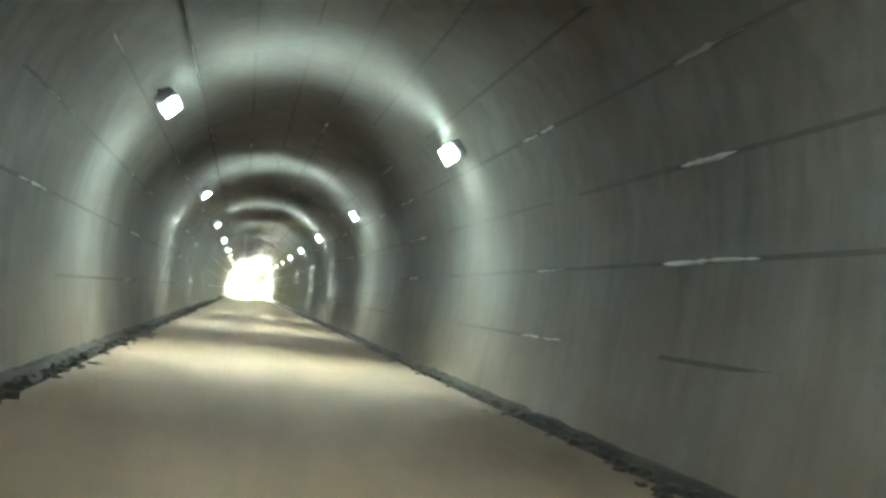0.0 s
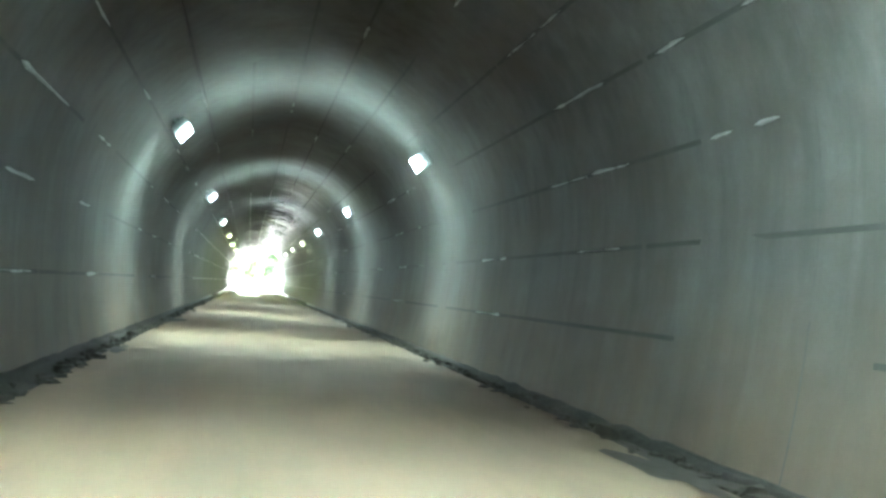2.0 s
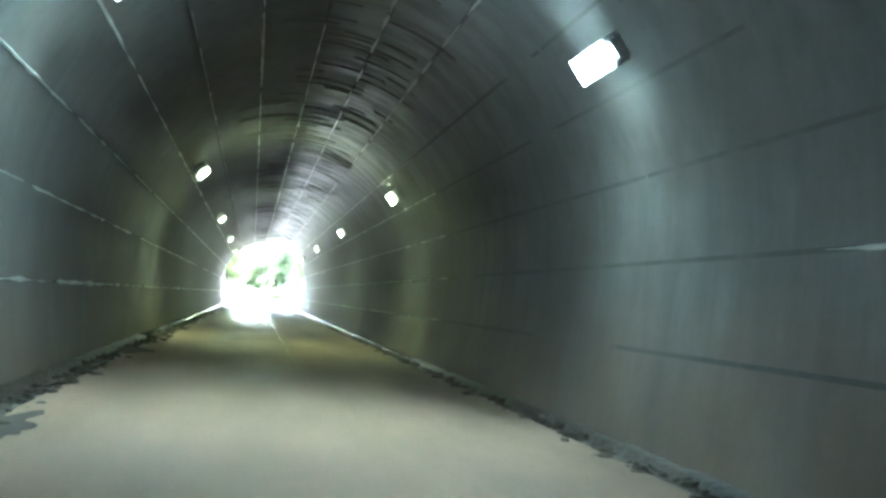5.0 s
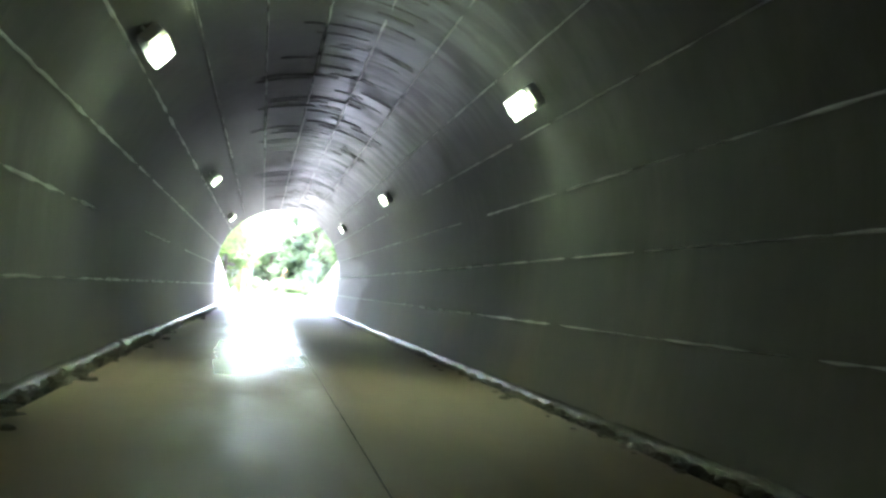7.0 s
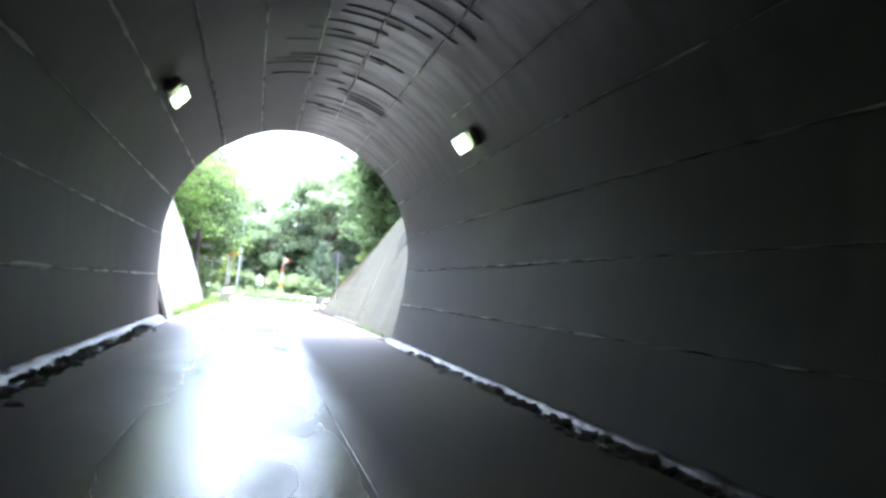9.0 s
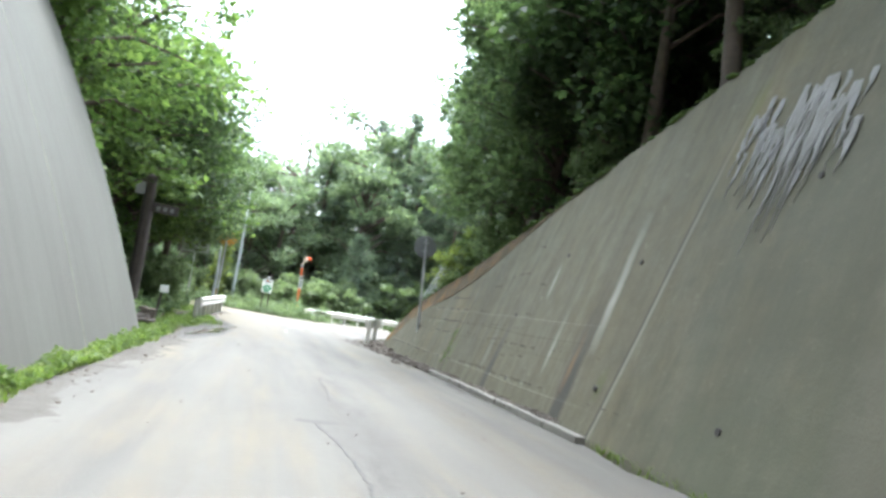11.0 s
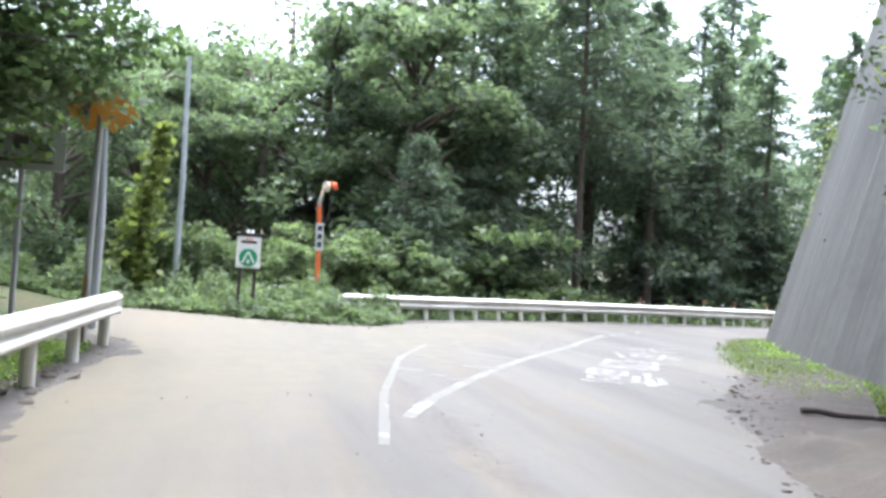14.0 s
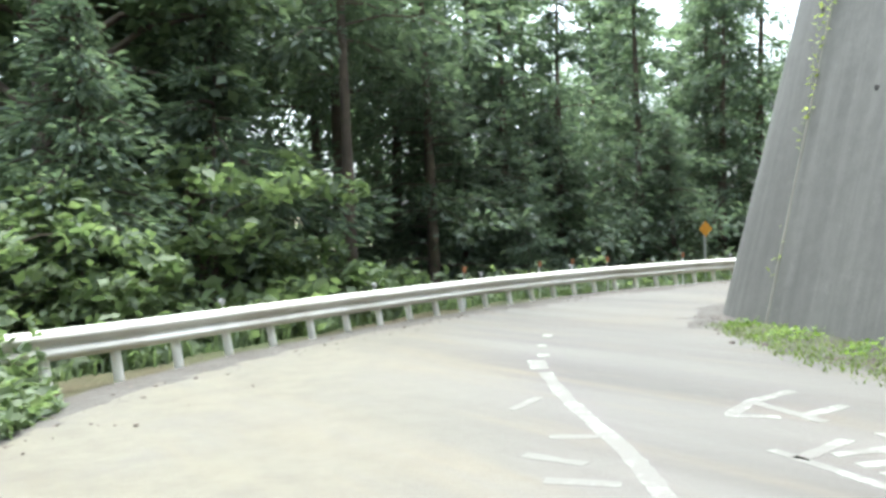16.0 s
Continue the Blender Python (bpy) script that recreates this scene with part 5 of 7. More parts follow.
crack("road_crack", [(0.93, 0.6), (0.95, 2.8), (0.95, 3.8), (0.9, 4.7), (0.75, 5.9)], 0.03, "dark wandering crack in the asphalt", 1)
crack("road_crack", [(1.05, 7.6), (1.12, 8.6), (1.1, 9.4), (1.2, 10.6)], 0.02, "dark wandering crack in the asphalt", 2)
patch("stain", (0.78, 5.9), 0.16, M_DAMP, "dark oily stain on the asphalt", "stain", 13.0, (1.6, 0.6), 10)
patch("stain", (1.5, 19.2), 0.13, M_MUD, "brown stain on the asphalt", "stain", 15.0, (1.5, 0.7), 25)

# the kerb and silt strip along the foot of the leaning wall
kerb = bmesh.new()
y = 6.6
rnd = random.Random(12)
while y < 14.0:
    ln = rnd.uniform(0.8, 1.4)
    box_into(kerb, (0.13, ln - 0.02, 0.14), pose(3.86 + rnd.uniform(-0.01, 0.01), y + ln / 2, road_z(y) + 0.04, rnd.uniform(-0.6, 0.6), rnd.uniform(-2, 2), rnd.uniform(-0.5, 0.5)), 0.012)
    y += ln
M_KERB = simple("pale_kerb_concrete", (0.235, 0.22, 0.185), (0.15, 0.14, 0.115), 2.5, 0.85, bumps=0.5)
tagged(part("kerb", kerb, M_KERB), "low pale concrete kerb at the foot of the wall", "kerb", kind="structure")

# ---- guard rails ----
W_PROFILE = [(0, 0), (0.03, 0.016), (0.085, 0.05), (0.085, 0.10), (0.02, 0.135), (0.02, 0.165), (0.085, 0.20), (0.085, 0.25), (0.03, 0.284), (0, 0.30)]


def guard_rail(points, top, side, label, spacing=2.0, group="guard rails", material=None, reflectors=True, lean=0.0):
    """A W-beam on posts. side: +1 if the road lies to the left of the line's run."""
    material = material or M_RAILPAINT
    line = spline(points, 6)
    root = thing("guard_rail", (*line[0].xy, road_z(line[0].y)), label, "guard rail", group)
    inv = root.matrix_world.inverted()
    rows = []
    for i, p in enumerate(line):
        d = (line[min(i + 1, len(line) - 1)] - line[max(0, i - 1)]).normalized()
        out = Vector((-d.y, d.x, 0)) * side
        base = p + Vector((0, 0, road_z(p.y) + top - 0.30))
        ring = [inv @ (base + out * o + Vector((0, 0, z))) for o, z in W_PROFILE]
        ring += [inv @ (base + out * (o - 0.012) + Vector((0, 0, z))) for o, z in reversed(W_PROFILE)]
        rows.append(ring)
    part("beam", sweep_mesh("beam", rows, material, True, closed=True), None, root, "white painted W-beam, dusty")
    # rounded end pieces
    for i, j in ((0, 1), (-1, -2)):
        p, q = line[i], line[j]
        d = (p - q).normalized()
        out = Vector((-d.y, d.x, 0)) * side * (1 if i == -1 else -1)
        bm = bmesh.new()
        for a in range(8):
            ang = math.pi * a / 7
            for z in (0.0, 0.30):
                bm.verts.new(inv @ (p + d * 0.11 * math.sin(ang) + out * (0.04 - 0.06 * math.cos(ang) - 0.02) + Vector((0, 0, road_z(p.y) + top - 0.30 + z))))
        bm.verts.ensure_lookup_table()
        for a in range(7):
            bm.faces.new([bm.verts[k] for k in (2 * a, 2 * a + 1, 2 * a + 3, 2 * a + 2)])
        bmesh.ops.solidify(bm, geom=bm.faces[:], thickness=0.008)
        part("end_cap", bm, material, root)
    for k, (p, heading) in enumerate(along(line, spacing)):
        out = Vector((-math.sin(heading), math.cos(heading), 0)) * side
        q = p - out * 0.06
        z = road_z(p.y)
        bm = tube([inv @ (q + Vector((0, 0, z - 0.4)) + out * lean * 1.6), inv @ (q + Vector((0, 0, z + top - 0.04)))], 0.066 if spacing > 1 else 0.052, 12)
        part("post", bm, material, root)
        if reflectors and k % 4 == 1:
            r = tube([inv @ (q + Vector((0, 0, z + top - 0.04))), inv @ (q + Vector((0, 0, z + top + 0.05)))], 0.016, 8)
            tube_into(r, [inv @ (q + Vector((0, 0, z + top + 0.08)) + out * 0.02), inv @ (q + Vector((0, 0, z + top + 0.08)) - out * 0.02)], 0.04, 12)
            part("reflector", r, M_GREY, root)
    return root


guard_rail([(-1.58, 21.9), (-1.55, 24.5), (-1.45, 27.5), (-1.3, 31.5)], 0.70, -1, "white guard rail beam on round posts beside the grassy verge", 1.55, reflectors=False)
guard_rail(RAIL_C[:-1], 0.56, -1, "long white guard rail curving round the outside of the bend", 0.75, lean=0.11)
guard_rail([(3.4, 21.7), (3.6, 22.4), (3.9, 23.3), (4.15, 24.0)], 0.86, 1, "short dented white guard rail at the end of the wall", 1.35, reflectors=False)

# ---- signs and poles ----


def disc(radius, depth, m, sides=40):
    bm = bmesh.new()
    bmesh.ops.create_cone(bm, cap_ends=True, segments=sides, radius1=radius, radius2=radius, depth=depth, matrix=m)
    return bm


def round_sign():
    root = thing("road_sign", (4.2, 18.0, 0.45), "round road sign, grey back, on a thin steel pole", "road sign")
    part("pole", tube([(0, 0, 0), (-0.08, 0.02, 1.4), (-0.17, 0.05, 2.80)], 0.03, 12), M_STEEL, root)
    part("plate", disc(0.29, 0.012, pose(-0.16, 0.085, 2.57, 90, 0, 4)), M_SIGNBACK, root, "round plate, grey metal back")
    part("rim", ring_mesh(0.29, 0.012, pose(-0.16, 0.085, 2.57, 90, 0, 4)), M_SIGNBACK, root)
    for z in (2.45, 2.68):
        part("clamp", box((0.16, 0.06, 0.03), pose(-0.16, 0.055, z), 0.005), M_STEEL, root)
    part("bracket", box((0.16, 0.09, 0.10), pose(0.05, 0, 0.50), 0.01), M_HOLE, root, "rusty wall bracket")
    part("foot", box((0.12, 0.10, 0.34), pose(0.0, 0, 0.10, 0, 12, 0), 0.015), M_MUD, root)


def ring_mesh(radius, tube_r, m, sides=40):
    pts = [m @ Vector((radius * math.cos(2 * math.pi * k / sides), radius * math.sin(2 * math.pi * k / sides), 0)) for k in range(sides + 1)]
    return tube(pts, tube_r, 6, False)


round_sign()


def wooden_post():
    root = thing("wooden_signpost", (-2.9, 17.9, road_z(18) + 0.05), "thick dark wooden signpost with a small name board", "signpost")
    part("post", tube([(0, 0, -0.3), (0.02, 0, 1.7), (-0.02, 0, 3.45)], [0.17, 0.15, 0.13], 12), M_WOOD, root)
    part("cap", tube([(-0.02, 0, 3.45), (-0.02, 0, 3.52)], [0.13, 0.04], 12), M_WOOD, root)
    part("name_board", box((0.62, 0.05, 0.24), pose(0.42, -0.05, 2.72, 0, 3, 0), 0.012), M_WOOD, root, "small dark board with worn pale strokes")
    for k in range(3):
        part("writing", box((0.09, 0.006, 0.11), pose(0.26 + 0.16 * k, -0.078, 2.71)), M_PALE, root)
    # hooded box standing for the small board left of the post
    lantern = part("lantern", box((0.22, 0.2, 0.3), pose(-0.22, 0, 3.15), 0.02), M_GREY, root)
    part("roof", box((0.34, 0.3, 0.04), pose(-0.22, 0, 3.33, 0, -14, 0), 0.01), M_WOOD, lantern)
    part("base", box((0.72, 0.55, 0.62), pose(0.08, 0, 0.05), 0.05), M_WOOD, root)
    part("box", box((0.36, 0.4, 0.46), pose(0.48, -0.08, 0.1), 0.03), M_BARK, root, "brown wooden box at its foot")


wooden_post()


def small_plate():
    root = thing("marker_plate", (-2.17, 17.8, road_z(18) + 0.1), "small white square marker plate on a stake in the grass", "marker")
    part("stake", tube([(-0.1, 0, -0.2), (-0.03, 0, 0.75)], 0.028, 8), M_WOOD, root)
    part("plate", box((0.20, 0.014, 0.18), pose(0.02, -0.035, 0.79, 0, -5, 0), 0.004), M_WHITE, root)


small_plate()


def camp_sign():
    root = thing("camp_sign", (0.40, 37.6, 0.16), "white camping sign with a green round tent emblem", "sign")
    for x in (-0.22, 0.22):
        part("post", tube([(x * 0.7, 0.05, -0.3), (x * 0.7, 0.05, 1.5)], 0.035, 10), M_WOOD, root)
    panel = part("panel", box((0.50, 0.03, 0.66), pose(0, -0.01, 1.19), 0.008), M_WHITE, root, "white painted panel")
    part("bar", box((0.72, 0.08, 0.05), pose(0, 0.0, 1.58), 0.012), M_WOOD, root, "dark top bar")
    for x in (-0.03, 0.06):
        part("insulator", tube([(x, 0, 1.60), (x, 0, 1.68)], [0.045, 0.03], 10), M_WHITE, root)
    part("emblem", disc(0.19, 0.008, pose(0, -0.030, 1.08, 90, 0, 0)), M_GREEN, panel, "green round emblem")
    tent = bmesh.new()
    for sx in (-1, 1):
        box_into(tent, (0.035, 0.012, 0.26), pose(sx * 0.065, -0.042, 1.085, 0, -sx * 27, 0))
    box_into(tent, (0.05, 0.012, 0.07), pose(0, -0.042, 1.0))
    part("tent_shape", tent, M_WHITE, panel)
    part("writing", box((0.32, 0.006, 0.055), pose(0, -0.028, 1.41), 0.0), M_WOOD, panel, "dark brown strokes")
    part("writing", box((0.15, 0.006, 0.03), pose(0, -0.028, 1.47), 0.0), M_ORANGE, panel)


camp_sign()


def traffic_mirror():
    root = thing("traffic_mirror", (2.08, 39.75, 0.0), "orange traffic mirror pole with a small hooded mirror turned aside", "traffic mirror")
    part("pole", tube([(0.06, 0, -0.3), (0.0, 0, 1.4), (-0.04, 0, 2.66)], 0.055, 14), M_ORANGE, root)
    part("collar", tube([(-0.04, 0, 2.62), (-0.04, 0, 2.76)], 0.065, 14), M_GREY, root)
    part("neck", tube([(-0.04, 0, 2.7), (0.0, 0, 2.9), (0.03, 0, 3.02), (0.09, 0, 3.12), (0.14, 0, 3.12)], [0.045, 0.042, 0.04, 0.035, 0.03], 10), M_CREAM, root, "pale steel neck")
    mirror = part("back", disc(0.13, 0.07, pose(0.10, 0.03, 3.10, 90, 0, -62)), M_CREAM, root, "pale yellow mirror back")
    part("mirror", disc(0.12, 0.02, pose(0.135, 0.06, 3.10, 90, 0, -62)), M_MIRROR, mirror, "round convex mirror")
    hood = bmesh.new()
    rows = []
    turn = pose(0.17, 0.03, 3.09, 0, 0, -62)
    for k in range(17):
        a = -0.35 + 3.2 * k / 16
        rows.append([turn @ Vector((0.145 * math.cos(a), d, 0.145 * math.sin(a))) for d in (0.0, 0.15)])
    verts = [[hood.verts.new(p) for p in r] for r in rows]
    for a, b in zip(verts, verts[1:]):
        hood.faces.new((a[0], a[1], b[1], b[0]))
    bmesh.ops.solidify(hood, geom=hood.faces[:], thickness=0.006)
    part("hood", hood, M_ORANGE, mirror, "orange hood")
    plate = part("plate", box((0.19, 0.015, 0.68), pose(0.0, -0.07, 1.85, 0, -2, 0), 0.006), M_PLATE, root, "narrow grey-white name plate")
    for k in range(3):
        part("writing", box((0.10, 0.004, 0.12), pose(0, -0.081, 2.06 - 0.20 * k)), M_BLACK, plate)
    part("cable", tube([(0.0, -0.03, 2.85), (0.03, -0.04, 2.5), (0.10, -0.04, 2.22), (0.16, -0.03, 2.22), (0.21, 0, 2.5), (0.24, 0.02, 2.95)], 0.012, 6), M_HOLE, root)


M_PLATE = simple("grey_plate", (0.52, 0.52, 0.52), (0.42, 0.42, 0.41), 5.0, 0.6)
M_CREAM = simple("cream_enamel", (0.62, 0.52, 0.38), (0.50, 0.40, 0.28), 5.0, 0.5)
M_MIRROR = simple("mirror_glass", (0.75, 0.78, 0.80), (0.70, 0.73, 0.75), 2.0, 0.05, 1.0, 0.0)
traffic_mirror()


M_POLE = simple("pale_pole", (0.40, 0.42, 0.43), (0.31, 0.33, 0.34), 4.0, 0.6)


def utility_pole(place, height, r, label):
    root = thing("utility_pole", place, label, "utility pole")
    part("shaft", tube([(0, 0, -0.4), (0.03, 0, height * 0.5), (-0.02, 0, height)], [r, r * 0.85, r * 0.65], 14), M_POLE, root)
    part("band", tube([(0.03, 0, height * 0.42), (0.03, 0, height * 0.42 + 0.06)], r * 1.0, 14), M_STEEL, root)
    part("cap", tube([(-0.02, 0, height), (-0.02, 0, height + 0.05)], [r * 0.7, r * 0.3], 12), M_STEEL, root)
    return root


utility_pole((-1.3, 41.0, 0.0), 6.2, 0.085, "slim grey concrete utility pole standing in the shrubs")
utility_pole((-1.88, 33.4, 0.0), 3.4, 0.07, "slim grey steel pole under the trees beside the side road")


def warning_sign():
    root = thing("warning_sign", (-1.63, 31.3, 0.0), "yellow diamond warning sign on a grey pole by the junction", "road sign")
    part("pole", tube([(0, 0, -0.2), (0.03, 0, 3.15)], 0.04, 12), M_STEEL, root)
    part("sleeve", tube([(0, 0, 0.0), (0, 0, 0.9)], 0.04, 12), M_YELLOW, root, "yellow painted foot")
    for x, tilt in ((-0.06, 38), (0.26, 50)):
        part("plate", box((0.42, 0.014, 0.42), pose(x - 0.05, -0.05, 3.0, 0, tilt, 25), 0.01), M_YELLOW, root, "yellow diamond plate")
    part("symbol", box((0.06, 0.006, 0.24), pose(-0.12, -0.085, 3.02, 0, 12, 25)), M_BLACK, root)


warning_sign()


M_BOARD = simple("faded_board", (0.42, 0.44, 0.41), (0.32, 0.335, 0.31), 3.0, 0.6)


def route_board():
    root = thing("route_board", (-2.9, 33.0, 0.0), "faded grey-green direction board on a post under the branches", "sign")
    part("post", tube([(0, 0.05, -0.3), (0, 0.05, 2.9)], 0.04, 12), M_STEEL, root)
    board = part("board", box((1.15, 0.03, 0.62), pose(0, -0.01, 2.62), 0.01), M_BOARD, root, "dull grey panel")
    for k in range(3):
        part("writing", box((0.2, 0.006, 0.2), pose(-0.34 + 0.32 * k, -0.028, 2.70)), M_DARKSTEEL, board)
    part("writing", box((0.85, 0.006, 0.05), pose(0, -0.028, 2.44)), M_DARKSTEEL, board)


route_board()


def far_sign():
    root = thing("warning_sign", (21.6, 42.6, -0.2), "small yellow diamond sign behind the guard rail", "road sign")
    part("pole", tube([(0, 0, -0.4), (0, 0, 1.75)], 0.03, 10), M_STEEL, root)
    part("plate", box((0.32, 0.012, 0.32), pose(0, -0.04, 1.55, 0, 45, -20), 0.008), M_YELLOW, root)


far_sign()


M_RUST = simple("dull_orange", (0.30, 0.12, 0.05), (0.20, 0.09, 0.04), 6.0, 0.6)


def delineator(place):
    root = thing("delineator", place, "slim post with an orange reflector behind the guard rail", "delineator", "delineators")
    part("stake", tube([(0, 0, -0.5), (0, 0, 0.78)], 0.018, 8), M_WHITE, root)
    part("reflector", box((0.09, 0.03, 0.13), pose(0, -0.02, 0.74), 0.01), M_RUST, root)
    return root


first_del = delineator((14.6, 42.3, -0.05))
for x, yy in ((15.8, 42.4), (17.0, 42.35), (19.6, 42.0), (12.2, 42.05)):
    copy_thing(first_del, pose(x, yy, -0.05))


def stairs():
    root = thing("steel_stairs", (5.5, 25.6, 0.0), "steel stairs with pale handrails climbing the wooded bank", "stairs")
    low, high = Vector((0.1, 0.1, 0.35)), Vector((1.55, 1.15, 3.0))
    run = high - low
    side = Vector((run.y, -run.x, 0)).normalized()
    for s in (0.0, 0.9):
        o = side * s
        part("stringer", tube([low + o, high + o], 0.035, 8), M_DARKSTEEL, root)
        if s:
            continue
        for h in (0.32, 0.58, 0.84, 1.08):
            part("handrail", tube([low + o + Vector((0, 0, h)), high + o + Vector((0, 0, h))], 0.022, 10), M_STEEL, root)
        for f in (0.02, 0.5, 0.98):
            p = low + run * f + o
            part("baluster", tube([p, p + Vector((0, 0, 1.08))], 0.02, 8), M_STEEL, root)
    for k in range(13):
        p = low + run * (k + 0.5) / 13 + side * 0.45
        ang = math.degrees(math.atan2(side.y, side.x))
        part("tread", box((0.9, 0.22, 0.03), Matrix.Translation(p) @ pose(0, 0, 0, 0, 0, ang), 0.004), M_DARKSTEEL, root)
    # barrier at the foot
    a, b = Vector((-0.35, -0.25, 0)), Vector((0.85, -1.0, 0))
    for f in (0, 1):
        p = a.lerp(b, f)
        part("barrier_post", tube([p + Vector((0, 0, -0.3)), p + Vector((0, 0, 1.0))], 0.028, 8), M_DARKSTEEL, root)
    for h in (0.3, 0.62, 0.95):
        part("barrier_bar", tube([a + Vector((0, 0, h)), b + Vector((0, 0, h))], 0.024, 8), M_DARKSTEEL, root)


stairs()

def fallen_log(place, length, r, turn, label, group="fallen logs"):
    root = thing("fallen_log", place, label, "log", group, turn=turn)
    pts = [(length * (k / 6 - 0.5), 0.05 * math.sin(k * 1.3) * length, r * (0.7 + 0.25 * math.sin(k * 2.1))) for k in range(7)]
    part("stem", tube(pts, [r * (1.05 - 0.08 * k) for k in range(7)], 9), M_WOOD, root, smooth=True)
    for k, side in ((2, 1), (4, -1)):
        p = Vector(pts[k])
        part("twig", tube([p, p + Vector((0.12 * length, side * 0.08 * length, r))], [r * 0.4, r * 0.12], 6), M_BARK, root)


fallen_log((-2.65, 17.0, 0.14), 1.5, 0.09, 62, "dark rotting log lying in the verge by the signpost")
fallen_log((-2.45, 16.2, 0.13), 1.1, 0.07, 48, "dark rotting log lying in the verge by the signpost")
fallen_log((5.9, 26.8, 0.08), 0.9, 0.035, -35, "brown broken branch lying in the silt below the bank")
fallen_log((4.75, 23.6, 0.12), 1.2, 0.04, -12, "pale broken branch lying under the short guard rail")

# ---- rocks and rubble at the foot of the banks ----


def rock_mesh(seed, size):
    bm = bmesh.new()
    bmesh.ops.create_icosphere(bm, subdivisions=1, radius=size)
    for v in bm.verts:
        v.co *= 1 + 0.35 * noise.noise(v.co * (1.4 / size) + Vector((seed * 3.1, 0, 0)))
        v.co.z *= 0.6
    me = bpy.data.meshes.new("rock")
    bm.to_mesh(me)
    bm.free()
    me.materials.append(M_ROCK)
    return me


ROCKS = [rock_mesh(s, 0.1) for s in range(6)]
rnd = random.Random(21)


def scatter_rocks(n, place, lo, hi):
    for k in range(n):
        x, yy = place(rnd)
        ob = new("rock", rnd.choice(ROCKS))
        s = rnd.uniform(lo, hi)
        ob.matrix_world = pose(x, yy, ground_height(x, yy) + 0.04 + 0.02 * s, rnd.uniform(-25, 25), rnd.uniform(-25, 25), rnd.uniform(0, 360)) @ Matrix.Diagonal((s, s * rnd.uniform(0.7, 1.2), s * rnd.uniform(0.6, 1.1), 1))
        tagged(ob, "angular grey-brown stone in the rubble at the road's edge", "rock", "rubble stones")


scatter_rocks(90, lambda r: (lambda t: (3.35 + 0.95 * r.random() + 0.02 * t, 15 + t))(7.5 * r.random() ** 0.8), 0.35, 1.25)
scatter_rocks(50, lambda r: (lambda t: (3.75 + 0.28 * t + 1.0 * r.random(), 22.5 + t))(5 * r.random()), 0.3, 1.1)
scatter_rocks(16, lambda r: (-1.2 - 0.4 * r.random(), 26 + 5 * r.random()), 0.3, 0.9)

# ---- foliage ----


def conifer_meshes(seed, height, low=0.22, spread=2.3, leaves=9500, size=0.33, girth=0.22):
    rng = random.Random(seed)
    nr = np.random.default_rng(seed)
    trunk = bmesh.new()
    lean = rng.uniform(-0.25, 0.25), rng.uniform(-0.25, 0.25)
    mid = lambda z: Vector((lean[0] * (z / height) ** 2, lean[1] * (z / height) ** 2, z))
    tube_into(trunk, [mid(z) if z > 0 else Vector((0, 0, -1.2)) for z in np.linspace(0, height, 8)], [girth * (1 - 0.93 * k / 7) * height / 15 for k in range(8)], 9)
    centres, dirs = [], []
    branches = 90
    for k in range(branches):
        f = low + (1 - low) * ((k + rng.random()) / branches)
        z = f * height
        reach = spread * (1 - ((f - low) / (1 - low))) ** 0.75 * rng.uniform(0.55, 1.2) + 0.25
        if rng.random() < 0.14 and f < 0.75:
            continue
        a = rng.uniform(0, 2 * math.pi)
        p0 = mid(z)
        out = Vector((math.cos(a), math.sin(a), 0))
        pts = [p0 + out * reach * t + Vector((0, 0, (0.22 * t - 0.42 * t * t) * reach)) for t in (0, 0.35, 0.7, 1.0)]
        tube_into(trunk, pts, [0.035, 0.025, 0.015, 0.006], 5, False)
        m = max(12, int(leaves / branches * (0.35 + 1.1 * reach / spread)))
        for t in (0.38, 0.68, 0.98):
            c = p0 + out * reach * t * rng.uniform(0.9, 1.1) + Vector((0, 0, (0.22 * t - 0.42 * t * t) * reach))
            r = 0.20 + 0.16 * reach * rng.uniform(0.6, 1.2)
            q = nr.normal(size=(m // 3, 3)) * np.array([r, r, r * 0.5]) * 0.62 + np.array(c) + np.array([0, 0, -0.12])
            centres.append(q)
            dirs.append(np.tile(np.array([out.x * 0.6, out.y * 0.6, -0.5]), (m // 3, 1)))
    crown = leaf_cloud("crown", np.concatenate(centres), size, M_CEDAR, 0.6, 0.34, seed, np.concatenate(dirs))
    return trunk, crown


